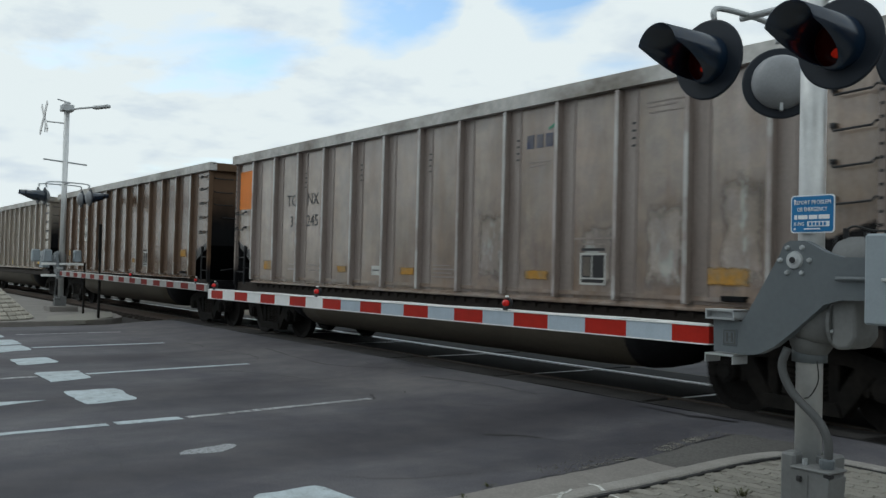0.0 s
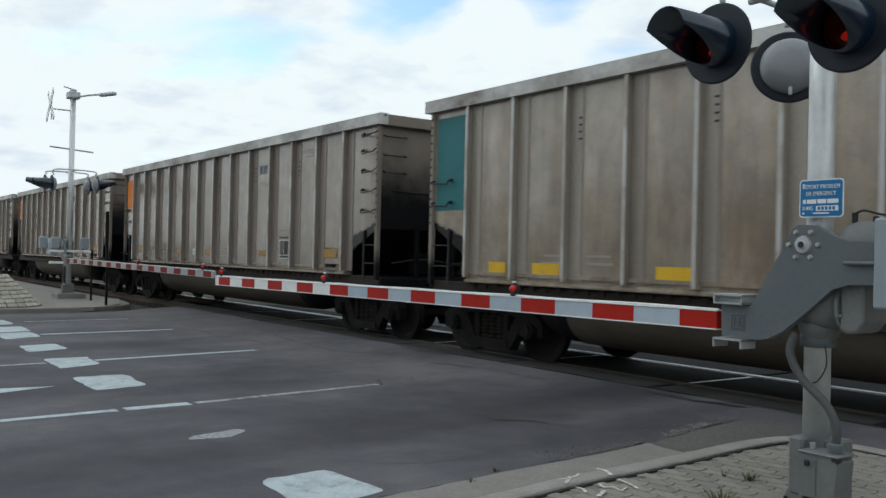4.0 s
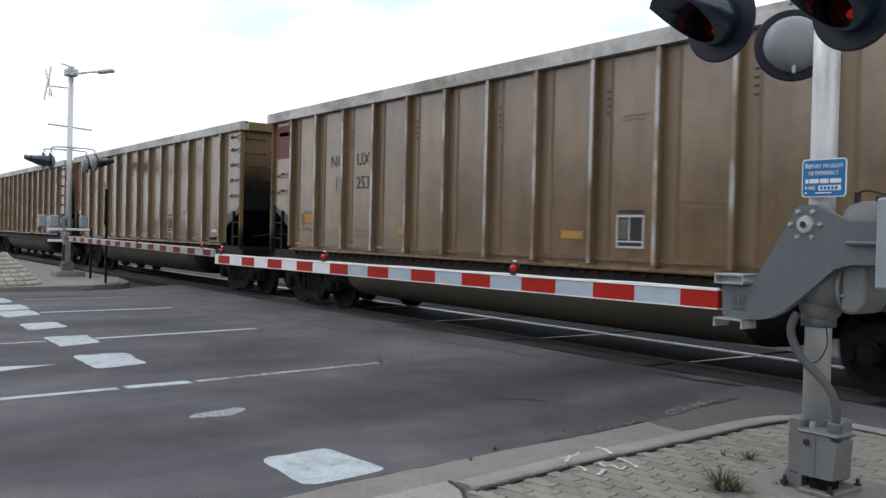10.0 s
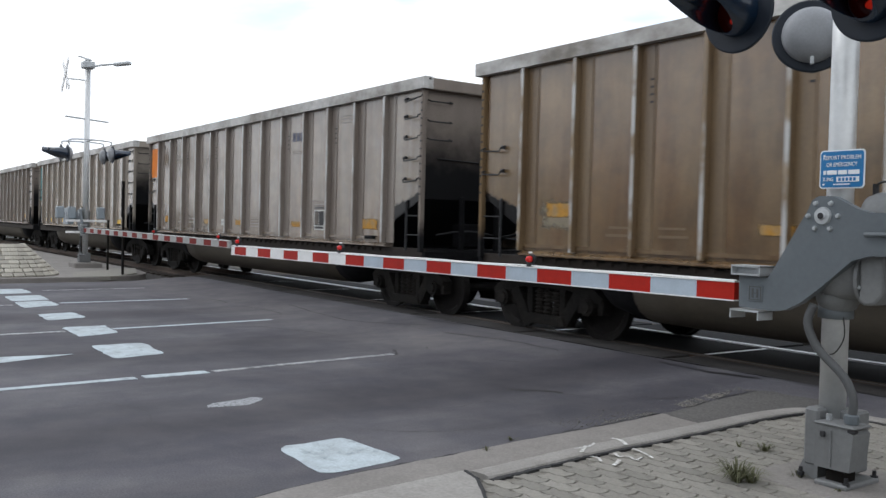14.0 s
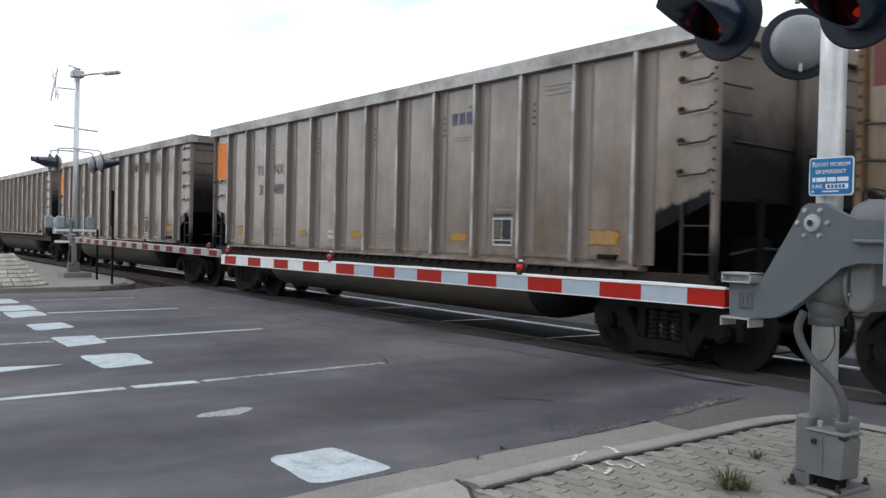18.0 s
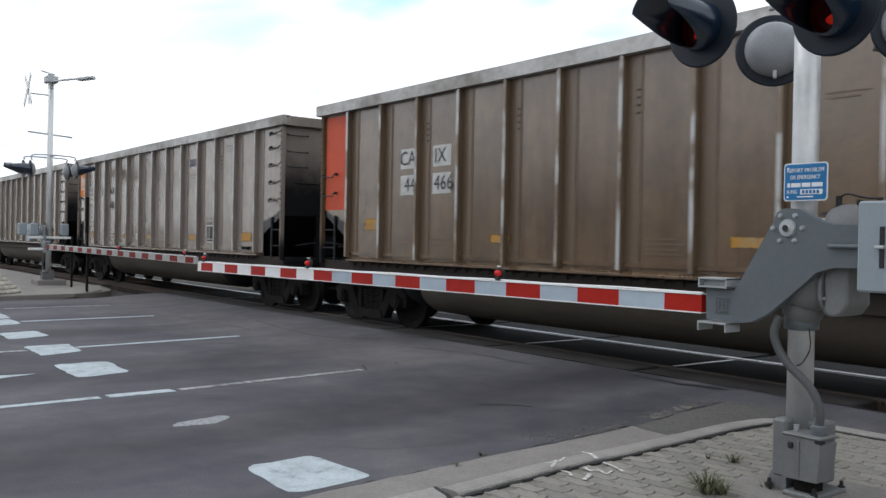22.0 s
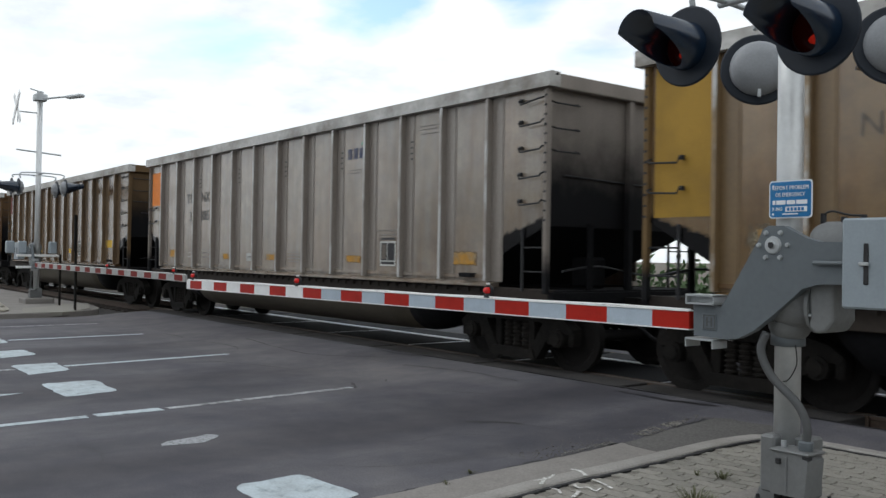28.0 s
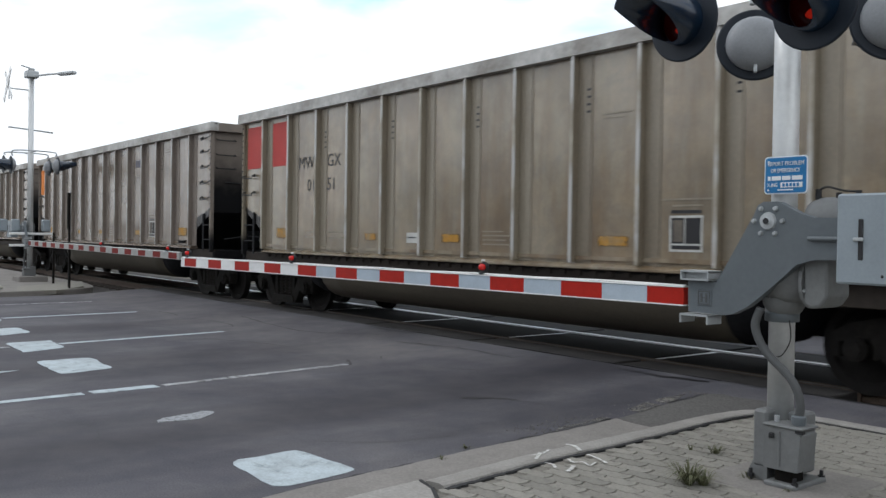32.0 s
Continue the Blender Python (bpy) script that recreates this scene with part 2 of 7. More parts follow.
CHORD = material("bright_top_chord", (0.47, 0.46, 0.44), rough=0.5, metal=0.15, grain=0.15, grain_size=9, stain=0.9, stain_size=1.5, stain_colour=(0.16, 0.14, 0.115), stretch=(0.6, 1, 1))
FINE = material("faded_fine_stencil", (0.16, 0.155, 0.15), rough=0.5, own=True, grain=0.2, grain_size=40, stain=1.0, stain_size=0.01, stain_colour=(0.3, 0.28, 0.26))
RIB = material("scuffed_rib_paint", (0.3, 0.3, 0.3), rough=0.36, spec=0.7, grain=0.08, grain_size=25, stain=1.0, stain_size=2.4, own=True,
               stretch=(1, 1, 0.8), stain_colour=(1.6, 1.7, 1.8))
RIB_BAND = material("grimy_band_and_shaded_rib_side", (0.3, 0.3, 0.3), rough=0.36, spec=0.7, grain=0.1, grain_size=20, stain=0.55, stain_size=1.1, own=True, stretch=(1, 1, 0.25), stain_colour=(0.46, 0.38, 0.31))
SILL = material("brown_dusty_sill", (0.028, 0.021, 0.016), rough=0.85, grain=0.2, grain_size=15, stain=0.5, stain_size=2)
SOOT_BLACK = material("soot_black", (0.008, 0.008, 0.009), rough=0.9, grain=0.3, grain_size=20, spec=0.15)
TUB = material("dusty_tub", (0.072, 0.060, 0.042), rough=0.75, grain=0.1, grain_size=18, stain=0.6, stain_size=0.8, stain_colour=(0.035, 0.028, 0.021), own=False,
               stretch=(0.5, 1, 2))
IRON = material("black_grab_iron", (0.02, 0.02, 0.022), rough=0.6, grain=0.2)
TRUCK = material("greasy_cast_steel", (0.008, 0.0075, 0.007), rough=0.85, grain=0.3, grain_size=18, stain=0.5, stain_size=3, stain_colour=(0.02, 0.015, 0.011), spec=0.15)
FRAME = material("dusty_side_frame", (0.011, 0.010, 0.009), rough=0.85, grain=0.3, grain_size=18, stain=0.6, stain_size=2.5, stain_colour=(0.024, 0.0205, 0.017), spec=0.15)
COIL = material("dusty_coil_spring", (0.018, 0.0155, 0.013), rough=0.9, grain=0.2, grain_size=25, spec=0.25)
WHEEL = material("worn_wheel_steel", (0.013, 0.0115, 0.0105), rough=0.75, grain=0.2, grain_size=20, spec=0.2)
ORANGE = material("orange_panel_paint", (0.72, 0.21, 0.02), rough=0.6, grain=0.05, stain=0.25, stain_size=2.5)
YELLOW = material("yellow_panel_paint", (0.36, 0.21, 0.022), rough=0.6, grain=0.08, stain=0.5, stain_size=1.5)
MAROON = material("faded_maroon_paint", (0.15, 0.042, 0.035), rough=0.65, grain=0.08, stain=0.4, stain_size=1.5, stain_colour=(0.12, 0.06, 0.045))
TEAL = material("teal_panel_paint", (0.02, 0.15, 0.16), rough=0.55, grain=0.06, stain=0.3, stain_size=1.5)
RED_PANEL = material("red_panel_paint", (0.45, 0.035, 0.03), rough=0.55, grain=0.05, stain=0.25, stain_size=2)
SCARLET = material("scarlet_panel_paint", (0.55, 0.07, 0.02), rough=0.55, grain=0.05, stain=0.3, stain_size=2)
STENCIL = material("faded_yellow_stencil", (0.42, 0.215, 0.03), rough=0.7, grain=0.15, grain_size=20, stain=0.85, stain_size=5, stain_colour=(0.26, 0.22, 0.15))
BRIGHT_STENCIL = material("yellow_reflective_stencil", (0.70, 0.43, 0.02), rough=0.5, grain=0.08, stain=0.3, stain_size=5)
WHITE_STENCIL = material("white_stencil", (0.55, 0.55, 0.52), rough=0.6, grain=0.1, grain_size=30, stain=0.4, stain_size=6)
BLACK_LETTER = material("worn_black_lettering", (0.022, 0.022, 0.025), rough=0.7, grain=0.2, grain_size=30, stain=0.2, stain_size=5, stain_colour=(0.10, 0.095, 0.09))
PALE_LETTER = material("dull_dark_lettering", (0.11, 0.095, 0.08), rough=0.7, grain=0.2, stain=0.5, stain_size=5, stain_colour=(0.2, 0.17, 0.13))
NAVY = material("navy_mark", (0.05, 0.06, 0.11), rough=0.6, stain=0.8, stain_size=6, stain_colour=(0.16, 0.15, 0.15))
GREEN = material("green_mark", (0.05, 0.22, 0.13), rough=0.6)
SPRAY = material("pale_spray_paint", (0.55, 0.55, 0.54), rough=0.7, grain=0.1, stain=0.4, stain_size=8, stain_colour=(0.35, 0.33, 0.31))
DARK_SPRAY = material("dark_spray_paint", (0.05, 0.05, 0.055), rough=0.7, stain=0.6, stain_size=7, stain_colour=(0.16, 0.13, 0.09))

ASPHALT = material("worn_asphalt", (0.0960, 0.0925, 0.1010), rough=0.82, grain=0.24, grain_size=70, stain=0.85, stain_size=0.62, stain_colour=(0.036, 0.035, 0.042),
                   bump=0.22, stretch=(1.0, 0.22, 1), spec=0.35)


def patched(m, size, low, high, cool):
    """Broad lighter and darker, warmer and cooler patches over a surface."""
    tree, link = m.node_tree, m.node_tree.links.new
    b = tree.nodes["Principled BSDF"]
    old = b.inputs["Base Color"].links[0].from_socket
    coord = wire(tree, "ShaderNodeTexCoord")
    for n, (scale, first, second) in enumerate(((size, (low, low, low * cool), (high, high, high)), (size * 5.3, (0.86, 0.87, 0.9), (1.13, 1.11, 1.07)))):
        noise = wire(tree, "ShaderNodeTexNoise", Scale=scale, Detail=6.0, Roughness=0.62, Distortion=0.4)
        link(coord.outputs["Object"], noise.inputs["Vector"])
        ramp = wire(tree, "ShaderNodeValToRGB")
        ramp.color_ramp.elements[0].position, ramp.color_ramp.elements[0].color = 0.36, (*first, 1)
        ramp.color_ramp.elements[1].position, ramp.color_ramp.elements[1].color = 0.64, (*second, 1)
        link(noise.outputs["Fac"], ramp.inputs["Fac"])
        mix = wire(tree, "ShaderNodeMix", data_type="RGBA", blend_type="MULTIPLY")
        mix.inputs["Factor"].default_value = 1.0
        link(old, mix.inputs["A"])
        link(ramp.outputs[0], mix.inputs["B"])
        old = mix.outputs["Result"]
    link(old, b.inputs["Base Color"])




def lane_wear(m, lanes):
    """Oily dark streaks down the middle of the lanes and a greyer, browner belt along the railway."""
    tree, link = m.node_tree, m.node_tree.links.new
    b = tree.nodes["Principled BSDF"]
    old = b.inputs["Base Color"].links[0].from_socket
    coord = wire(tree, "ShaderNodeTexCoord")
    split = wire(tree, "ShaderNodeSeparateXYZ")
    link(coord.outputs["Object"], split.inputs[0])
    noise = wire(tree, "ShaderNodeTexNoise", Scale=0.55, Detail=5.0, Roughness=0.6)
    link(coord.outputs["Object"], noise.inputs["Vector"])
    across = wire(tree, "ShaderNodeMath", operation="MULTIPLY_ADD")
    link(split.outputs["Y"], across.inputs[0])
    across.inputs[1].default_value = 0.085
    link(split.outputs["X"], across.inputs[2])
    wander = wire(tree, "ShaderNodeMath", operation="MULTIPLY_ADD")
    link(noise.outputs["Fac"], wander.inputs[0])
    wander.inputs[1].default_value = 1.1
    link(across.outputs[0], wander.inputs[2])

    side = wire(tree, "ShaderNodeMapRange", interpolation_type="SMOOTHSTEP")
    side.inputs["From Min"].default_value, side.inputs["From Max"].default_value = -6.0, -9.5
    link(wander.outputs[0], side.inputs["Value"])

    def mixed(source, place, reach, strength, colour, partly=False):
        off = wire(tree, "ShaderNodeMath", operation="SUBTRACT")
        link(source, off.inputs[0])
        off.inputs[1].default_value = place
        far = wire(tree, "ShaderNodeMath", operation="ABSOLUTE")
        link(off.outputs[0], far.inputs[0])
        amount = wire(tree, "ShaderNodeMapRange", interpolation_type="SMOOTHSTEP")
        amount.inputs["From Min"].default_value, amount.inputs["From Max"].default_value = reach, 0.0
        amount.inputs["To Max"].default_value = strength
        link(far.outputs[0], amount.inputs["Value"])
        share = wire(tree, "ShaderNodeMath", operation="MULTIPLY")
        link(amount.outputs[0], share.inputs[0])
        share.inputs[1].default_value = 1.0
        if partly:
            link(side.outputs[0], share.inputs[1])
        mix = wire(tree, "ShaderNodeMix", data_type="RGBA")
        link(share.outputs[0], mix.inputs["Factor"])
        link(old, mix.inputs["A"])
        mix.inputs["B"].default_value = (*colour, 1)
        return mix.outputs["Result"]

    for place in lanes:
        old = mixed(wander.outputs[0], place + 0.55, 1.0, 0.85, (0.042, 0.0395, 0.0455))
    belt = wire(tree, "ShaderNodeMath", operation="MULTIPLY_ADD")
    link(noise.outputs["Fac"], belt.inputs[0])
    belt.inputs[1].default_value = 1.4
    link(split.outputs["Y"], belt.inputs[2])
    old = mixed(belt.outputs[0], 7.5, 2.2, 0.75, (0.124, 0.117, 0.119), True)
    link(old, b.inputs["Base Color"])


lane_wear(ASPHALT, (-6.6, -10.6, -14.8))
patched(ASPHALT, 0.45, 0.72, 1.2, 1.1)
patched(CAR, 0.55, 0.84, 1.13, 0.92)


def feathered(m, edge, wear, scale):
    """Paint worn through in spots, so that what lies under it shows; with an edge it thins out towards its borders."""
    tree, link = m.node_tree, m.node_tree.links.new
    b = tree.nodes["Principled BSDF"]
    coord = wire(tree, "ShaderNodeTexCoord")
    noise = wire(tree, "ShaderNodeTexNoise", Scale=scale, Detail=5.0, Roughness=0.65)
    link(coord.outputs["Object"], noise.inputs["Vector"])
    total = wire(tree, "ShaderNodeMath", operation="ADD")
    link(noise.outputs["Fac"], total.inputs[0])
    total.inputs[1].default_value = 0.45
    if edge:
        split = wire(tree, "ShaderNodeSeparateXYZ")
        link(coord.outputs["Generated"], split.inputs[0])
        sizes = []
        for axis in "XZ":
            off = wire(tree, "ShaderNodeMath", operation="SUBTRACT")
            link(split.outputs[axis], off.inputs[0])
            off.inputs[1].default_value = 0.5
            size = wire(tree, "ShaderNodeMath", operation="ABSOLUTE")
            link(off.outputs[0], size.inputs[0])
            sizes.append(size.outputs[0])
        most = wire(tree, "ShaderNodeMath", operation="MAXIMUM")
        link(sizes[0], most.inputs[0])
        link(sizes[1], most.inputs[1])
        inner = wire(tree, "ShaderNodeMapRange")
        inner.inputs["From Min"].default_value, inner.inputs["From Max"].default_value = 0.5, 0.5 - edge
        link(most.outputs[0], inner.inputs["Value"])
        link(inner.outputs[0], total.inputs[1])
    amount = wire(tree, "ShaderNodeMapRange", interpolation_type="SMOOTHSTEP")
    amount.inputs["From Min"].default_value, amount.inputs["From Max"].default_value = 0.45 + wear, 0.95 + wear
    link(total.outputs[0], amount.inputs["Value"])
    link(amount.outputs[0], b.inputs["Alpha"])


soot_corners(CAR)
CAR.node_tree.nodes["Principled BSDF"].inputs["Coat Weight"].default_value = 0.35
CAR.node_tree.nodes["Principled BSDF"].inputs["Coat Roughness"].default_value = 0.22


def scuffed(m, colour, scale, low, high, stretch):
    """Paint rubbed through to pale metal in long patches."""
    tree, link = m.node_tree, m.node_tree.links.new
    b = tree.nodes["Principled BSDF"]
    old = b.inputs["Base Color"].links[0].from_socket
    coord = wire(tree, "ShaderNodeTexCoord")
    info = wire(tree, "ShaderNodeObjectInfo")
    shift = wire(tree, "ShaderNodeVectorMath", operation="SCALE")
    shift.inputs[0].default_value = (31.0, 17.0, 23.0)
    link(info.outputs["Random"], shift.inputs["Scale"])
    moved = wire(tree, "ShaderNodeVectorMath", operation="ADD")
    link(coord.outputs["Object"], moved.inputs[0])
    link(shift.outputs[0], moved.inputs[1])
    place = wire(tree, "ShaderNodeMapping")
    place.inputs["Scale"].default_value = stretch
    link(moved.outputs[0], place.inputs["Vector"])
    noise = wire(tree, "ShaderNodeTexNoise", Scale=scale, Detail=4.0, Roughness=0.6)
    link(place.outputs[0], noise.inputs["Vector"])
    amount = wire(tree, "ShaderNodeMapRange", interpolation_type="SMOOTHSTEP")
    amount.inputs["From Min"].default_value, amount.inputs["From Max"].default_value = low, high
    link(noise.outputs["Fac"], amount.inputs["Value"])
    mix = wire(tree, "ShaderNodeMix", data_type="RGBA")
    link(amount.outputs[0], mix.inputs["Factor"])
    link(old, mix.inputs["A"])
    mix.inputs["B"].default_value = (*colour, 1)
    link(mix.outputs["Result"], b.inputs["Base Color"])


def streaked(m, scale, stretch, dark, light):
    """Grime run down a side in streaks, different on every car."""
    tree, link = m.node_tree, m.node_tree.links.new
    b = tree.nodes["Principled BSDF"]
    old = b.inputs["Base Color"].links[0].from_socket
    coord = wire(tree, "ShaderNodeTexCoord")
    info = wire(tree, "ShaderNodeObjectInfo")
    shift = wire(tree, "ShaderNodeVectorMath", operation="SCALE")
    shift.inputs[0].default_value = (41.0, 13.0, 29.0)
    link(info.outputs["Random"], shift.inputs["Scale"])
    moved = wire(tree, "ShaderNodeVectorMath", operation="ADD")
    link(coord.outputs["Object"], moved.inputs[0])
    link(shift.outputs[0], moved.inputs[1])
    place = wire(tree, "ShaderNodeMapping")
    place.inputs["Scale"].default_value = stretch
    link(moved.outputs[0], place.inputs["Vector"])
    noise = wire(tree, "ShaderNodeTexNoise", Scale=scale, Detail=6.0, Roughness=0.62, Distortion=0.2)
    link(place.outputs[0], noise.inputs["Vector"])
    ramp = wire(tree, "ShaderNodeValToRGB")
    ramp.color_ramp.elements[0].position, ramp.color_ramp.elements[0].color = 0.34, (*dark, 1)
    ramp.color_ramp.elements[1].position, ramp.color_ramp.elements[1].color = 0.58, (*light, 1)
    link(noise.outputs["Fac"], ramp.inputs["Fac"])
    mix = wire(tree, "ShaderNodeMix", data_type="RGBA", blend_type="MULTIPLY")
    mix.inputs["Factor"].default_value = 1.0
    link(old, mix.inputs["A"])
    link(ramp.outputs[0], mix.inputs["B"])
    link(mix.outputs["Result"], b.inputs["Base Color"])


streaked(CAR, 1.5, (1.9, 1, 0.28), (0.74, 0.66, 0.58), (1.07, 1.07, 1.07))
streaked(CAR, 0.7, (1.0, 1, 1.3), (0.84, 0.79, 0.73), (1.04, 1.04, 1.04))
scuffed(SCUFF, (0.46, 0.46, 0.45), 2.2, 0.50, 0.62, (1.6, 1, 0.7))
scuffed(RIB, (0.47, 0.465, 0.45), 1.6, 0.44, 0.60, (1, 1, 0.9))
patched(SCUFF, 0.55, 0.80, 1.08, 0.92)
feathered(SCUFF, 0.4, 0.1, 5.0)
feathered(STENCIL, 0.35, 0.02, 14.0)
feathered(DARK_SPRAY, 0.35, 0.1, 5.0)
OLD_ASPHALT = material("patched_asphalt", (0.115, 0.11, 0.105), rough=0.9, grain=0.25, grain_size=45, stain=0.5, stain_size=0.9, stain_colour=(0.07, 0.068, 0.066), bump=0.3, spec=0.25)
TAR = material("crack_tar", (0.02, 0.02, 0.021), rough=0.7, grain=0.2)
BANK_STONE = material("pale_bank_stone", (0.42, 0.395, 0.34), rough=0.95, grain=0.15, grain_size=30, stain=0.4, stain_size=3, stain_colour=(0.30, 0.28, 0.235), bump=0.4, vary=0.15)
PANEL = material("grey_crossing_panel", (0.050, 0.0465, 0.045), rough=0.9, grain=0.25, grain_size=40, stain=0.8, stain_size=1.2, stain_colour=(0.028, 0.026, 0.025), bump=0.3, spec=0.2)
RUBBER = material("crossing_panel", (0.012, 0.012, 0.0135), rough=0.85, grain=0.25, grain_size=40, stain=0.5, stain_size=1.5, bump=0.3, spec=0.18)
DULL_RAIL = material("dull_rail_head", (0.10, 0.093, 0.086), rough=0.6, metal=0.4, grain=0.15, stain=0.5, stain_size=2, stain_colour=(0.05, 0.045, 0.04))
ROAD_WHITE = material("worn_road_paint", (0.43, 0.49, 0.52), rough=0.75, grain=0.12, grain_size=50, stain=0.75, stain_size=4, stain_colour=(0.30, 0.33, 0.35), bump=0.15)
THIN_WHITE = material("thin_road_paint", (0.4, 0.41, 0.42), rough=0.8, grain=0.25, grain_size=50, stain=0.9, stain_size=7, stain_colour=(0.13, 0.13, 0.13), bump=0.2)
WORN_WHITE = material("rubbed_road_paint", (0.30, 0.31, 0.325), rough=0.8, grain=0.2, grain_size=60, bump=0.2)
feathered(WORN_WHITE, 0, 0.10, 30.0)
feathered(THIN_WHITE, 0, 0.10, 16.0)
feathered(ROAD_WHITE, 0, 0.02, 7.0)
CONCRETE = material("kerb_concrete", (0.225, 0.21, 0.195), rough=0.9, grain=0.14, grain_size=50, stain=0.5, stain_size=1.5, stain_colour=(0.135, 0.125, 0.115), bump=0.3)
KERB_STONE = material("worn_kerb_stone", (0.29, 0.277, 0.258), rough=0.9, grain=0.14, grain_size=50, stain=0.5, stain_size=2.5, stain_colour=(0.18, 0.168, 0.152), bump=0.3)
PAVER = material("pale_paver", (0.222, 0.211, 0.186), rough=0.92, grain=0.15, grain_size=60, stain=0.4, stain_size=5, stain_colour=(0.19, 0.178, 0.155), bump=0.35, vary=0.14)
SAND = material("sandy_joint", (0.175, 0.163, 0.14), rough=1.0, grain=0.3, grain_size=80, bump=0.4)
GRIT = material("pale_grit", (0.17, 0.16, 0.145), rough=1.0, grain=0.3, grain_size=40, stain=0.9, stain_size=6, stain_colour=(0.10, 0.095, 0.092))
DRIFT = material("thin_sand_drift", (0.17, 0.16, 0.145), rough=1.0, grain=0.3, grain_size=40)
feathered(DRIFT, 0, 0.26, 10.0)
DIRT = material("dry_ground", (0.14, 0.12, 0.095), rough=1.0, grain=0.3, grain_size=12, stain=0.5, stain_size=0.3, bump=0.4)
BALLAST = material("dark_ballast", (0.05, 0.046, 0.043), rough=1.0, grain=0.5, grain_size=25, stain=0.4, stain_size=2, bump=0.8)
TIE = material("creosoted_tie", (0.045, 0.036, 0.03), rough=0.95, grain=0.3, grain_size=20)
RAIL = material("rusty_rail", (0.085, 0.06, 0.045), rough=0.8, grain=0.2, grain_size=30)
RAIL_TOP = material("polished_rail_head", (0.55, 0.56, 0.58), rough=0.28, metal=0.9, grain=0.06)
BASE_GREY = material("weathered_cast_grey", (0.165, 0.17, 0.17), rough=0.6, grain=0.08, grain_size=30, stain=0.5, stain_size=3.5, stain_colour=(0.125, 0.127, 0.127))
GATE = material("grey_gate_enamel", (0.125, 0.142, 0.154), rough=0.45, grain=0.05, grain_size=30, stain=0.25, stain_size=3, stain_colour=(0.085, 0.098, 0.105))
LIGHT_GATE = material("pale_grey_enamel", (0.27, 0.31, 0.34), rough=0.45, grain=0.04, stain=0.2, stain_size=3)
ALLOY = material("brushed_aluminium_mast", (0.62, 0.63, 0.63), rough=0.48, metal=0.55, grain=0.06, grain_size=20, stain=0.3, stain_size=2, stain_colour=(0.42, 0.42, 0.41), stretch=(1, 1, 0.3))
BRACKET = material("galvanised_bracket", (0.45, 0.47, 0.48), rough=0.5, metal=0.4, grain=0.08, stain=0.3, stain_size=6)
# blue of the reflected sky is mixed into the hood and disc colours
HOOD = material("black_signal_hood", (0.005, 0.016, 0.036), rough=0.26, grain=0.05, spec=0.75)
DISC = material("matt_black_disc", (0.008, 0.013, 0.022), rough=0.55, grain=0.1, spec=0.35)
BOWL = material("grey_signal_bowl", (0.25, 0.26, 0.275), rough=0.42, grain=0.06, stain=0.6, stain_size=5, stain_colour=(0.17, 0.175, 0.185))
LENS = material("red_signal_lens", (0.02, 0.0015, 0.0015), rough=0.12, glow=0.003, glow_colour=(1.0, 0.03, 0.01))
LIT = material("lit_red_glass", (0.2, 0.01, 0.008), rough=0.2, glow=0.2, glow_colour=(1.0, 0.04, 0.015))
SPARK = material("lit_signal_lamp", (1.0, 0.25, 0.15), rough=0.3, glow=6.0, glow_colour=(1.0, 0.15, 0.07))
LAMP_RED = material("red_arm_lamp", (0.45, 0.012, 0.012), rough=0.2, glow=0.1, glow_colour=(1.0, 0.05, 0.03))
TAPE_RED = material("red_reflective_stripe", (0.38, 0.016, 0.008), rough=0.55, spec=0.2, grain=0.05, stain=0.3, stain_size=6)
# far gate arm: its shade is put into these two stripe colours
SHADED_RED = material("shaded_red_stripe", (0.19, 0.018, 0.014), rough=0.7, spec=0.2, grain=0.08, stain=0.5, stain_size=4, stain_colour=(0.11, 0.03, 0.025))
SHADED_WHITE = material("shaded_white_stripe", (0.38, 0.38, 0.37), rough=0.7, grain=0.08, stain=0.5, stain_size=4, stain_colour=(0.24, 0.235, 0.22))
TAPE_GREY = material("blue_grey_stripe", (0.42, 0.49, 0.56), rough=0.4, grain=0.04, stain=0.2, stain_size=5)
TAPE_WHITE = material("white_stripe", (0.8, 0.8, 0.79), rough=0.45, grain=0.04, stain=0.2, stain_size=6)
SIGN_BLUE = material("blue_sign_sheet", (0.02, 0.17, 0.40), rough=0.4, grain=0.03)
SIGN_WHITE = material("white_sign_print", (0.8, 0.82, 0.83), rough=0.45)
SPRAYED_WHITE = material("thin_sprayed_paint", (0.72, 0.72, 0.70), rough=0.8, grain=0.2, stain=0.7, stain_size=18, stain_colour=(0.36, 0.34, 0.31))
feathered(SPRAYED_WHITE, 0, 0.13, 35.0)
CABLE = material("grey_conduit", (0.085, 0.088, 0.09), rough=0.55, grain=0.06)
WIRE = material("black_wire", (0.02, 0.02, 0.02), rough=0.5)
GRASS = material("dry_weed", (0.105, 0.108, 0.055), rough=0.8, grain=0.2, vary=0.2)
LEAF = material("bush_leaf", (0.05, 0.09, 0.03), rough=0.7, grain=0.2, vary=0.25)
BARK = material("bark", (0.1, 0.075, 0.055), rough=0.95, grain=0.3)
WALL_WHITE = material("white_wall_paint", (0.5, 0.5, 0.48), rough=0.7, grain=0.05, stain=0.2, stain_size=1)


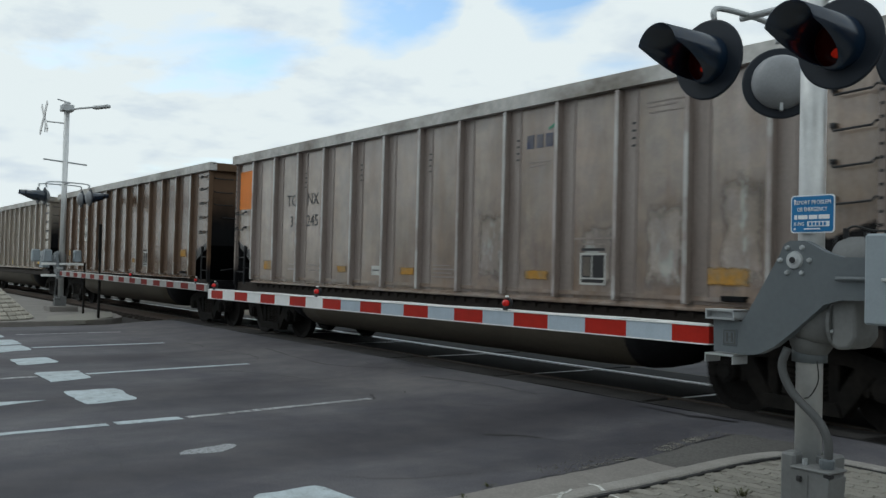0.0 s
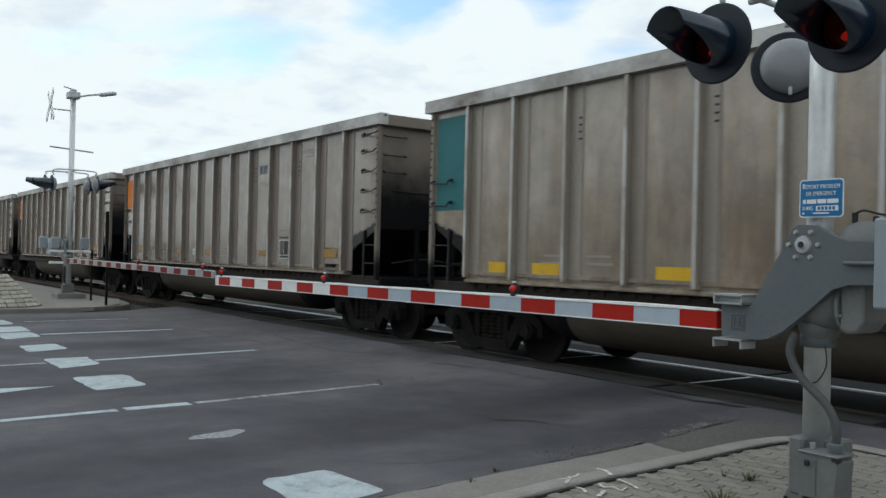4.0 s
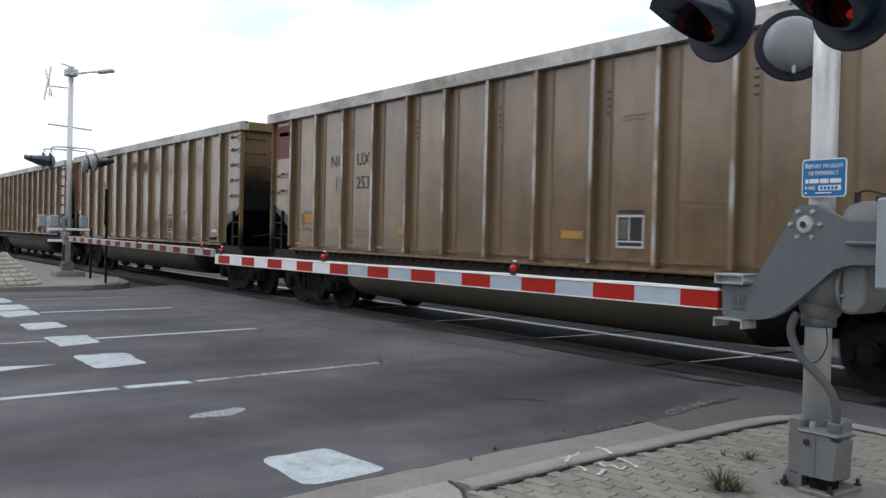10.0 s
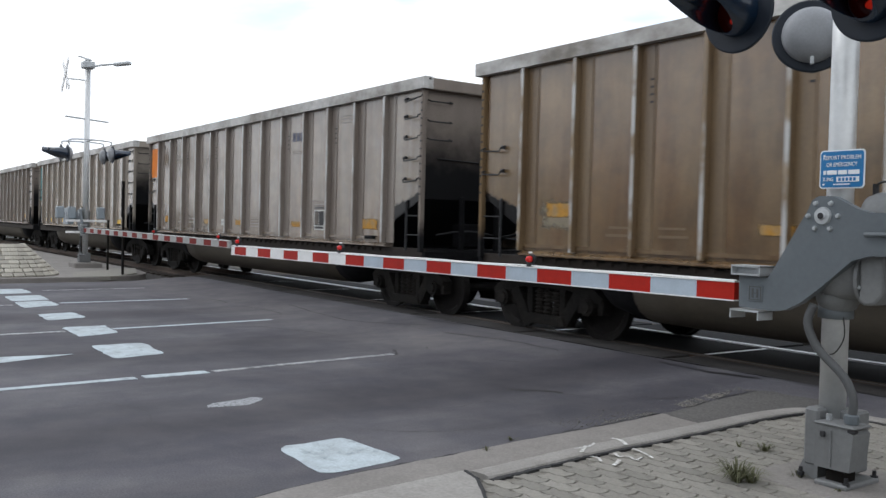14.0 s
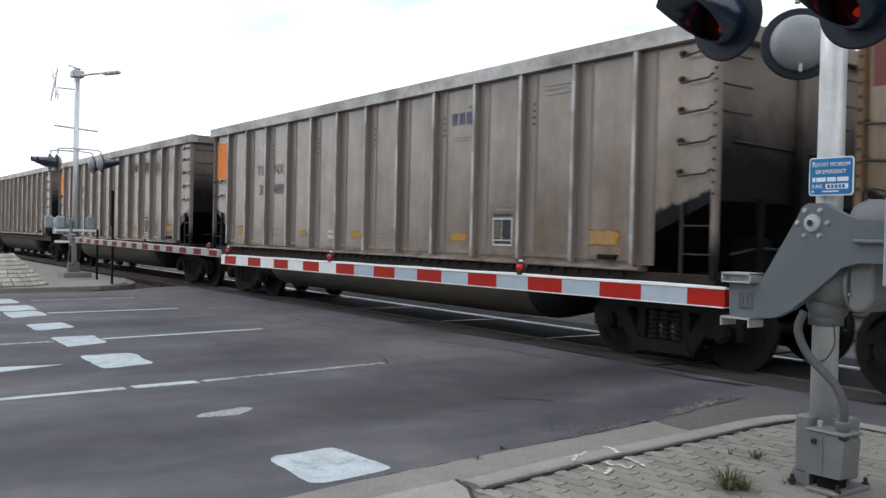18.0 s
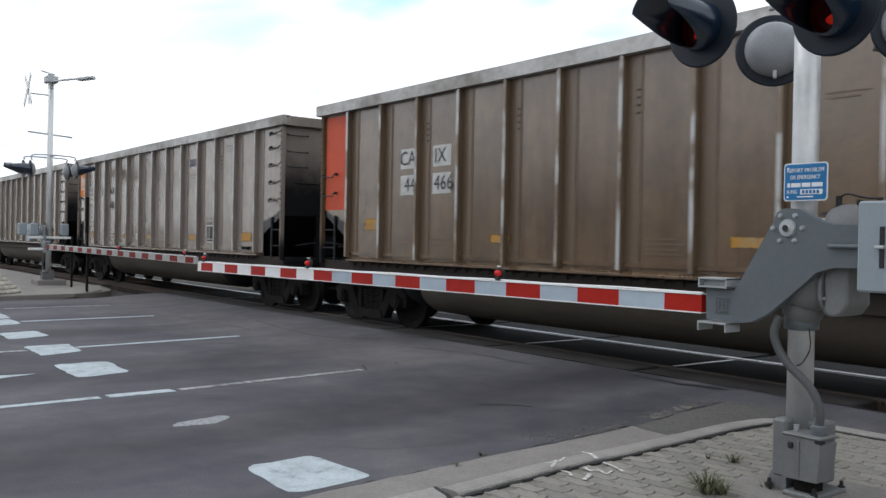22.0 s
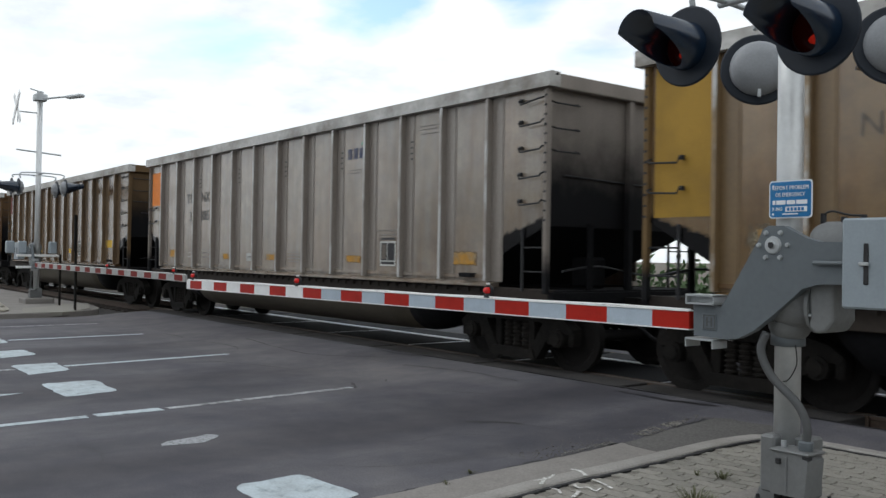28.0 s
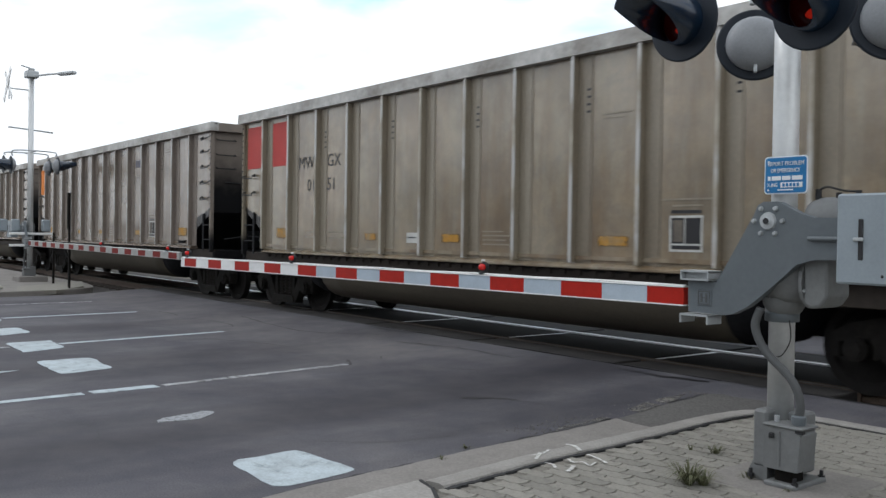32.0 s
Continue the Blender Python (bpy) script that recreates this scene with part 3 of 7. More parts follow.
# ---- mesh helpers ----
def mesh_of(name, bm, mat, smooth=False):
    me = bpy.data.meshes.new(name)
    bmesh.ops.recalc_face_normals(bm, faces=bm.faces)
    if smooth:
        for face in bm.faces:
            face.smooth = True
    bm.to_mesh(me)
    bm.free()
    for one in mat if isinstance(mat, (list, tuple)) else [mat]:
        me.materials.append(one)
    return me


def part(name, bm, mat, parent=None, label="", m=None, smooth=False):
    """Links a bmesh, or a mesh that is ready, as one object under a thing or a part."""
    me = bm if isinstance(bm, bpy.types.Mesh) else mesh_of(name, bm, mat, smooth)
    ob = new(name, me)
    if parent is not None:
        ob.parent = parent
    if m is not None:
        ob.matrix_basis = m
    if label:
        tagged(ob, label)
    return ob


def thing(name, label, category, group="", m=None, kind=""):
    ob = new(name)
    ob.empty_display_size = 0.2
    if m is not None:
        ob.matrix_basis = m
    return tagged(ob, label, category, group, kind)


def box(x0, x1, y0, y1, z0, z1, bevel=0.0, bm=None):
    bm = bm or bmesh.new()
    made = bmesh.ops.create_cube(bm, size=1.0)["verts"]
    bmesh.ops.transform(bm, matrix=Matrix.Translation(((x0 + x1) / 2, (y0 + y1) / 2, (z0 + z1) / 2)) @ Matrix.Diagonal((x1 - x0, y1 - y0, z1 - z0, 1)), verts=made)
    if bevel:
        edges = list({e for v in made for e in v.link_edges})
        bmesh.ops.bevel(bm, geom=edges, offset=bevel, segments=1, affect="EDGES", profile=0.5)
    return bm


def rod(p, q, r, seg=10, r2=None, bm=None, caps=True):
    bm = bm or bmesh.new()
    p, q = Vector(p), Vector(q)
    turn = (q - p).to_track_quat("Z", "Y").to_matrix().to_4x4()
    bmesh.ops.create_cone(bm, cap_ends=caps, segments=seg, radius1=r, radius2=r if r2 is None else r2, depth=(q - p).length,
                          matrix=Matrix.Translation((p + q) / 2) @ turn)
    return bm


def prism(points, d0, d1, axis="y", bm=None):
    """An outline in the xz plane (axis y), the yz plane (axis x) or the xy plane (axis z), drawn out from d0 to d1."""
    bm = bm or bmesh.new()
    put = {"y": lambda a, b, d: (a, d, b), "x": lambda a, b, d: (d, a, b), "z": lambda a, b, d: (a, b, d)}[axis]
    rings = [[bm.verts.new(put(a, b, d)) for a, b in points] for d in (d0, d1)]
    bm.faces.new(rings[0])
    bm.faces.new(list(reversed(rings[1])))
    for n in range(len(points)):
        k = (n + 1) % len(points)
        bm.faces.new((rings[0][n], rings[0][k], rings[1][k], rings[1][n]))
    return bm


def pipe(points, r, seg=8, bm=None):
    """A bent round bar through the points."""
    bm = bm or bmesh.new()
    points = [Vector(p) for p in points]
    rings = []
    for n, p in enumerate(points):
        ahead = (points[min(n + 1, len(points) - 1)] - points[max(n - 1, 0)]).normalized()
        side = ahead.orthogonal().normalized() if not rings else (old - ahead * old.dot(ahead)).normalized()
        old, up = side, ahead.cross(side)
        rings.append([bm.verts.new(p + r * (math.cos(a) * side + math.sin(a) * up)) for a in (2 * math.pi * k / seg for k in range(seg))])
    for a, b in zip(rings, rings[1:]):
        for k in range(seg):
            bm.faces.new((a[k], a[(k + 1) % seg], b[(k + 1) % seg], b[k]))
    bm.faces.new(list(reversed(rings[0])))
    bm.faces.new(rings[-1])
    return bm


def bowed(points, steps=6):
    """A smooth line through the points."""
    points = [Vector(p) for p in points]
    line = []
    for n in range(len(points) - 1):
        a, b, c, d = points[max(n - 1, 0)], points[n], points[n + 1], points[min(n + 2, len(points) - 1)]
        for k in range(steps):
            t = k / steps
            line.append(0.5 * (2 * b + (c - a) * t + (2 * a - 5 * b + 4 * c - d) * t * t + (3 * b - a - 3 * c + d) * t ** 3))
    return line + [points[-1]]


def lathe(profile, seg=24, bm=None, m=None):
    """A round body about z from pairs of radius and height."""
    bm = bm or bmesh.new()
    rings = []
    for r, z in profile:
        if r < 1e-5:
            rings.append([bm.verts.new((0, 0, z))])
        else:
            rings.append([bm.verts.new((r * math.cos(a), r * math.sin(a), z)) for a in (2 * math.pi * k / seg for k in range(seg))])
    for a, b in zip(rings, rings[1:]):
        for k in range(seg):
            j = (k + 1) % seg
            face = [a[k % len(a)], a[j % len(a)], b[j % len(b)], b[k % len(b)]]
            face = list(dict.fromkeys(face))
            if len(face) > 2:
                bm.faces.new(face)
    if m is not None:
        bmesh.ops.transform(bm, matrix=m, verts=bm.verts)
    return bm


def sheet(x0, x1, z0, z1, y, thick=0.004, bm=None):
    """A thin painted patch on a side that faces -y."""
    return box(x0, x1, y - thick, y, z0, z1, bm=bm)


def words(requests):
    """Flat letters as meshes: name -> (text, size). They stand in the xz plane and face -y, with their left foot at the origin."""
    curves = {}
    for key, (text, size) in requests.items():
        data = bpy.data.curves.new("letters", "FONT")
        data.body, data.size, data.extrude, data.resolution_u = text, size, 0.0015, 2
        curves[key] = new("letters", data)
    bpy.context.view_layer.update()
    graph = bpy.context.evaluated_depsgraph_get()
    made = {}
    for key, ob in curves.items():
        me = bpy.data.meshes.new_from_object(ob.evaluated_get(graph))
        me.transform(Matrix.Rotation(radians(90), 4, "X"))
        made[key] = me
    for ob in curves.values():
        data = ob.data
        bpy.data.objects.remove(ob)
        bpy.data.curves.remove(data)
    return made


def bmesh_stone(bm, size, rng):
    made = bmesh.ops.create_cube(bm, size=size)["verts"]
    for v in made:
        v.co *= rng.uniform(0.6, 1.3)
    return made


# ---- ground, road, track ----
RAIL_Z, TRACK_Y = 0.10, 9.62
LEAN = -0.085                      # the road runs towards +y and leans to -x


def rise(y):
    """Height of the road: level, then up to the rails, then level again."""
    t = min(max((y - 6.2) / 1.9, 0.0), 1.0)
    return RAIL_Z * t * t * (3 - 2 * t)


def road_sheet(name, x0, x1, y0, y1, lift, mat, nx=2, ny=24, kind="structure", lean=LEAN, label="", category=""):
    """A strip of the road surface that follows its rise."""
    bm = bmesh.new()
    grid = [[bm.verts.new((x0 + (x1 - x0) * i / nx + lean * (y0 + (y1 - y0) * j / ny), y0 + (y1 - y0) * j / ny, rise(y0 + (y1 - y0) * j / ny) + lift)) for i in range(nx + 1)] for j in range(ny + 1)]
    for a, b in zip(grid, grid[1:]):
        for i in range(nx):
            bm.faces.new((a[i], a[i + 1], b[i + 1], b[i]))
    ob = part(name, bm, mat)
    return tagged(ob, label, category, kind=kind)


def ground():
    bm = bmesh.new()
    xs = [-1500, -400, -120, -60, -30, 0, 30, 120, 400, 1500]
    ys = [-1500, -300, -60, -10, 0, 6, 8, 12, 20, 60, 300, 1500]
    rows = [[bm.verts.new((x, y, -0.16)) for x in xs] for y in ys]
    for a, b in zip(rows, rows[1:]):
        for i in range(len(xs) - 1):
            bm.faces.new((a[i], a[i + 1], b[i + 1], b[i]))
    tagged(part("ground", bm, DIRT), "dry brown earth reaching the horizon", "ground", kind="structure")


ground()
road_sheet("road", -22.4, -4.2, -40, 8.15, 0.0, ASPHALT, nx=6, ny=60, label="worn grey asphalt road with cracks and stains", category="road")
road_sheet("road", -23.0, -4.4, 11.2, 60, 0.0, ASPHALT, nx=4, ny=10, lean=LEAN, label="asphalt road beyond the railway", category="road")


def painted(name, corners, mat, lift=0.004, label="", wobble=0.0, seed=1, category="road marking"):
    """Paint on the road as a thin slab with slightly uneven edges."""
    rng = random.Random(seed)
    line = []
    n = len(corners)
    if wobble > 0.015:
        cut = []
        for k in range(n):
            here, back, on = (Vector(corners[j % n]) for j in (k, k - 1, k + 1))
            cut += [here + (back - here).normalized() * 0.09, here + (back + on - 2 * here).normalized() * 0.035, here + (on - here).normalized() * 0.09]
        corners, n = cut, len(cut)
    for k in range(n):
        a, b = Vector(corners[k]), Vector(corners[(k + 1) % n])
        steps = max(1, int((b - a).length / 0.12))
        for s in range(steps):
            p = a.lerp(b, s / steps)
            line.append(p + Vector((rng.uniform(-wobble, wobble), rng.uniform(-wobble, wobble))))
    bm = bmesh.new()
    low = [bm.verts.new((p.x, p.y, rise(p.y) + 0.001)) for p in line]
    top = [bm.verts.new((p.x, p.y, rise(p.y) + lift)) for p in line]
    bm.faces.new(top)
    for k in range(len(line)):
        j = (k + 1) % len(line)
        bm.faces.new((low[k], low[j], top[j], top[k]))
    bmesh.ops.triangulate(bm, faces=[f for f in bm.faces if len(f.verts) > 4])
    return tagged(part(name, bm, mat), label, category)


def markings():
    def line(name, x0, y0, x1, y1, w, mat, label):
        d = Vector((x1 - x0, y1 - y0)).normalized()
        s = Vector((-d.y, d.x)) * w / 2
        a, b = Vector((x0, y0)), Vector((x1, y1))
        painted(name, [a - s, b - s, b + s, a + s], mat, label=label, wobble=0.006, seed=int(abs(x0 * 10)))

    # lane lines, the nearest one first
    line("lane_line", -8.62, -3.0, -8.94, 2.58, 0.12, ROAD_WHITE, "solid white lane line on worn asphalt")
    line("lane_line", -8.97, 2.66, -8.99, 3.33, 0.17, ROAD_WHITE, "fresh white piece of lane line")
    line("lane_line", -9.00, 3.40, -9.28, 5.80, 0.10, THIN_WHITE, "thin worn white lane line ending at the stop")
    line("lane_line", -12.55, -4.0, -13.03, 2.78, 0.12, THIN_WHITE, "worn white lane line")
    line("lane_line", -13.08, 3.45, -13.42, 6.04, 0.12, ROAD_WHITE, "white lane line before the railway")
    line("lane_line", -16.7, -4.0, -17.20, 2.8, 0.13, THIN_WHITE, "worn white lane line")
    line("lane_line", -17.35, 3.6, -17.55, 6.08, 0.13, ROAD_WHITE, "white lane line before the railway")
    line("edge_line", -20.4, 3.9, -20.6, 6.4, 0.10, THIN_WHITE, "faint white edge line")
    # tip of a turn arrow
    painted("turn_arrow", [(-10.40, 0.9), (-10.50, 1.65), (-10.82, 2.42), (-10.90, 1.7), (-10.98, 0.9)], ROAD_WHITE, label="white arrow tip painted on the lane", wobble=0.008, seed=3)
    # blocks of the crossing line
    blocks = [((-5.74, 2.62), (-5.78, 3.20), (-5.02, 3.26), (-4.95, 2.62), ROAD_WHITE), ((-11.45, 2.74), (-11.47, 3.40), (-10.42, 3.34), (-10.30, 2.72), ROAD_WHITE),
              ((-13.50, 2.84), (-13.56, 3.44), (-12.62, 3.40), (-12.36, 2.82), ROAD_WHITE), ((-15.44, 2.87), (-15.58, 3.46), (-14.75, 3.48), (-14.48, 2.86), ROAD_WHITE),
              ((-17.75, 2.90), (-17.9, 3.52), (-16.95, 3.54), (-16.6, 2.88), ROAD_WHITE), ((-19.1, 2.95), (-19.2, 3.62), (-18.1, 3.60), (-17.95, 2.92), ROAD_WHITE),
              ((-20.9, 3.0), (-21.0, 3.6), (-19.8, 3.6), (-19.7, 2.95), ROAD_WHITE)]
    for n, (*corners, mat) in enumerate(blocks):
        painted("crossing_block", corners, mat, label="white block of a painted crossing, worn at its edges", wobble=0.018, seed=20 + n)
    painted("worn_dash", [(-7.31, 2.66), (-7.46, 2.88), (-7.50, 3.30), (-7.24, 3.16), (-7.20, 2.74)], WORN_WHITE, label="nearly worn away white dash", wobble=0.03, seed=41)


markings()


def crack(points, w, seed, label="dark crack in the asphalt"):
    rng = random.Random(seed)
    line = bowed([(x, y, 0) for x, y in points], 8)
    left, right = [], []
    for n, p in enumerate(line):
        ahead = (line[min(n + 1, len(line) - 1)] - line[max(n - 1, 0)]).normalized()
        s = Vector((-ahead.y, ahead.x, 0))
        j = p + s * rng.uniform(-0.02, 0.02)
        h = w * rng.uniform(0.3, 1.0) / 2
        left.append((j + s * h))
        right.append((j - s * h))
    bm = bmesh.new()
    a = [bm.verts.new((p.x, p.y, rise(p.y) + 0.003)) for p in left]
    b = [bm.verts.new((p.x, p.y, rise(p.y) + 0.003)) for p in right]
    for n in range(len(a) - 1):
        bm.faces.new((a[n], a[n + 1], b[n + 1], b[n]))
    tagged(part("asphalt_crack", bm, TAR), label, "crack")


crack([(-15.2, 7.2), (-12.6, 7.0), (-11.2, 7.6)], 0.05, 1)
crack([(-12.7, 5.4), (-11.6, 5.9), (-10.2, 6.2), (-9.2, 5.8)], 0.05, 2)
crack([(-6.75, 5.55), (-6.5, 5.85), (-6.35, 5.9)], 0.09, 3, "small dark hole in the asphalt")
crack([(-6.4, 5.9), (-5.9, 6.1), (-5.5, 6.9)], 0.025, 4)
crack([(-5.03, 4.2), (-5.09, 4.75), (-5.15, 5.47), (-5.24, 6.29), (-5.31, 7.0), (-5.26, 7.46)], 0.05, 21, "dark crumbling joint beside the gutter")
crack([(-4.72, 1.9), (-4.83, 2.5), (-4.93, 3.12), (-4.97, 3.6), (-5.03, 4.2)], 0.035, 22, "dark joint beside the gutter")
crack([(-9.6, 6.5), (-8.9, 6.2), (-8.0, 6.4), (-7.1, 6.1)], 0.035, 23)
for n, spots in enumerate((((-7.9, 4.7), (-7.5, 5.0), (-7.3, 5.5)), ((-6.6, 4.1), (-6.3, 4.5), (-6.35, 5.0), (-6.0, 5.4)), ((-10.9, 4.4), (-10.1, 4.7), (-9.6, 4.5)), ((-5.9, 3.5), (-5.6, 3.9), (-5.5, 4.5)),
                           ((-14.6, 5.0), (-13.9, 5.3), (-13.8, 5.8)), ((-7.2, 7.3), (-6.4, 7.2), (-5.7, 7.5)), ((-12.4, 7.6), (-11.0, 7.3), (-9.9, 7.5)), ((-8.1, 1.9), (-7.4, 2.2), (-6.9, 2.1)))):
    crack(spots, 0.009, 40 + n, "hairline crack in the asphalt")
crack([(-16.5, 6.3), (-14.5, 6.6), (-13.6, 6.2)], 0.04, 5)
crack([(-8.3, 6.6), (-7.6, 6.9), (-7.2, 6.7)], 0.03, 6)
crack([(-18.4, 6.2), (-17.0, 6.5), (-15.8, 6.3)], 0.06, 7)


def kerb_line(points, w0, w1, z0, z1, name, mat, label, category="kerb", step=6):
    """A solid strip along a bowed line, from w0 to w1 to its right."""
    line = bowed([(x, y, 0) for x, y in points], step)
    rows = []
    bm = bmesh.new()
    for n, p in enumerate(line):
        ahead = (line[min(n + 1, len(line) - 1)] - line[max(n - 1, 0)]).normalized()
        s = Vector((ahead.y, -ahead.x, 0))
        a, b = p + s * w0, p + s * w1
        c = 0.018
        rows.append([bm.verts.new(v) for v in ((a.x, a.y, z0), (a.x, a.y, z1 - c), ((a + s * c).x, (a + s * c).y, z1), ((b - s * c).x, (b - s * c).y, z1), (b.x, b.y, z1 - c), (b.x, b.y, z0))])
    for a, b in zip(rows, rows[1:]):
        for k in range(5):
            bm.faces.new((a[k], a[k + 1], b[k + 1], b[k]))
    for end in (rows[0], rows[-1]):
        bm.faces.new(end)
    return tagged(part(name, bm, mat), label, category, kind="structure")


WALK_Z = 0.08
KERB = [(-4.41, 3.26), (-4.47, 3.75), (-4.53, 4.27), (-4.56, 4.86), (-4.60, 5.53), (-4.66, 6.2), (-4.67, 6.7), (-4.58, 7.08), (-4.25, 7.30), (-3.6, 7.36), (-2.0, 7.38), (0.5, 7.38), (8.0, 7.38)]
KERB_WIDE = 0.27


def along(points, profile, name, mat, label, category, jitter=0.0, seed=0, steps=6):
    """A body with one section all along a bowed line: pairs of distance to its right and height."""
    rng = random.Random(seed)
    line = bowed([(x, y, 0) for x, y in points], steps)
    bm = bmesh.new()
    rows = []
    for n, p in enumerate(line):
        ahead = (line[min(n + 1, len(line) - 1)] - line[max(n - 1, 0)]).normalized()
        side = Vector((ahead.y, -ahead.x, 0))
        rows.append([bm.verts.new((q.x, q.y, h)) for q, h in ((p + side * (w + rng.uniform(-jitter, jitter)), h) for w, h in profile)])
    for a, b in zip(rows, rows[1:]):
        for k in range(len(profile) - 1):
            bm.faces.new((a[k], a[k + 1], b[k + 1], b[k]))
    for end in (rows[0], rows[-1]):
        bm.faces.new(end)
    return tagged(part(name, bm, mat), label, category, kind="structure")


along(KERB, [(0.0, -0.12), (0.0, 0.015), (0.025, 0.05), (0.07, 0.082), (0.12, 0.097), (0.22, 0.102), (0.255, 0.094), (KERB_WIDE, 0.07), (KERB_WIDE, -0.12)], "kerb", KERB_STONE, "pale concrete kerb, rounded and chipped, curving round the corner", "kerb", 0.004, 3, 10)
# dark strip: the open joint plus the kerb's cast shade, as colour
along(KERB, [(KERB_WIDE - 0.012, 0.05), (KERB_WIDE - 0.008, WALK_Z + 0.004), (KERB_WIDE + 0.028, WALK_Z + 0.003), (KERB_WIDE + 0.034, 0.05)], "kerb_joint", TAR, "dark joint between kerb and pavers, kerb shade painted in", "joint", 0.010, 5, 14)
along([(-3.75, -6.0), (-4.25, 0.0), (-4.80, 2.3), (-4.92, 3.12), (-4.96, 3.6), (-5.03, 4.17), (-5.07, 4.75), (-5.13, 5.47), (-5.20, 6.05)], [(0.0, -0.12), (0.0, 0.006), (0.62, 0.012), (0.62, -0.12)], "gutter", CONCRETE, "grey concrete gutter along the kerb", "gutter", 0.008, 7)
road_sheet("road", -5.6, 9.0, 6.2, 8.2, -0.003, ASPHALT, nx=8, ny=12, lean=0.0, label="asphalt apron along the railway", category="road")


def rough_corner():
    """Crumbled asphalt beyond the gutter's end, and pale grit washed along its edge."""
    rng = random.Random(17)
    painted("asphalt_patch", [(-4.70, 5.98), (-5.20, 6.05), (-5.28, 6.9), (-5.22, 7.5), (-4.5, 7.55), (-4.60, 7.1)], OLD_ASPHALT, lift=0.010, label="rough dark asphalt patch between gutter and kerb", wobble=0.02, seed=61, category="road patch")
    painted("sand_drift", [(-5.16, 5.2), (-5.28, 5.75), (-5.40, 6.35), (-5.52, 6.9), (-5.40, 7.35), (-5.33, 6.9), (-5.27, 6.3), (-5.19, 5.7)], DRIFT, lift=0.003, label="thin pale drift of sand on the asphalt", wobble=0.028, seed=63, category="sand")
    grit = bmesh.new()
    for n in range(500):
        t = rng.random()
        y = 4.9 + 2.6 * t
        x = -5.14 - 0.10 * t + rng.gauss(-0.12, 0.12)
        made = bmesh_stone(grit, rng.uniform(0.004, 0.008), rng)
        bmesh.ops.translate(grit, vec=(x, y, rise(y) + 0.003), verts=made)
    tagged(part("grit", grit, GRIT), "pale grit lying along the gutter", "grit", kind="stuff")


def side_walk():
    """Bed of sand under the pavers, inside the kerb."""
    line = [p for p in bowed([(x, y, 0) for x, y in KERB], 6)]
    inner = []
    for n, p in enumerate(line):
        ahead = (line[min(n + 1, len(line) - 1)] - line[max(n - 1, 0)]).normalized()
        inner.append(p + Vector((ahead.y, -ahead.x, 0)) * (KERB_WIDE - 0.01))
    bm = bmesh.new()
    ring = [bm.verts.new((p.x, p.y, WALK_Z - 0.012)) for p in inner] + [bm.verts.new((x, y, WALK_Z - 0.012)) for x, y in ((8.0, -6.0), (-3.5, -6.0), (-4.0, 0.0))]
    bm.faces.new(ring)
    bmesh.ops.triangulate(bm, faces=bm.faces)
    return tagged(part("pavement", bm, SAND), "corner pavement of pale interlocking pavers with sandy joints", "pavement", kind="structure"), inner


rough_corner()
pavement, WALK_EDGE = side_walk()


def corner_slab():
    """Smooth concrete where the kerb drops, with an open joint towards the pavers."""
    bm = prism([(-4.36, 3.25), (-4.17, 3.21), (-3.2, 2.66), (-3.0, -6.0), (-3.6, -6.0), (-3.95, 0.0), (-4.28, 2.4)], -0.1, WALK_Z + 0.008, "z")
    tagged(part("concrete_slab", bm, KERB_STONE), "smooth pale concrete slab where the kerb drops", "slab", kind="structure")
    for n, points in enumerate((((-4.36, 3.27), (-4.17, 3.22)), ((-4.17, 3.22), (-3.7, 2.95), (-3.2, 2.67)))):
        along(points, [(-0.012, 0.02), (-0.010, WALK_Z + 0.0105), (0.010, WALK_Z + 0.0105), (0.012, 0.02)], "slab_joint", TAR, "dark joint of the slab", "joint", 0.004, n)


corner_slab()


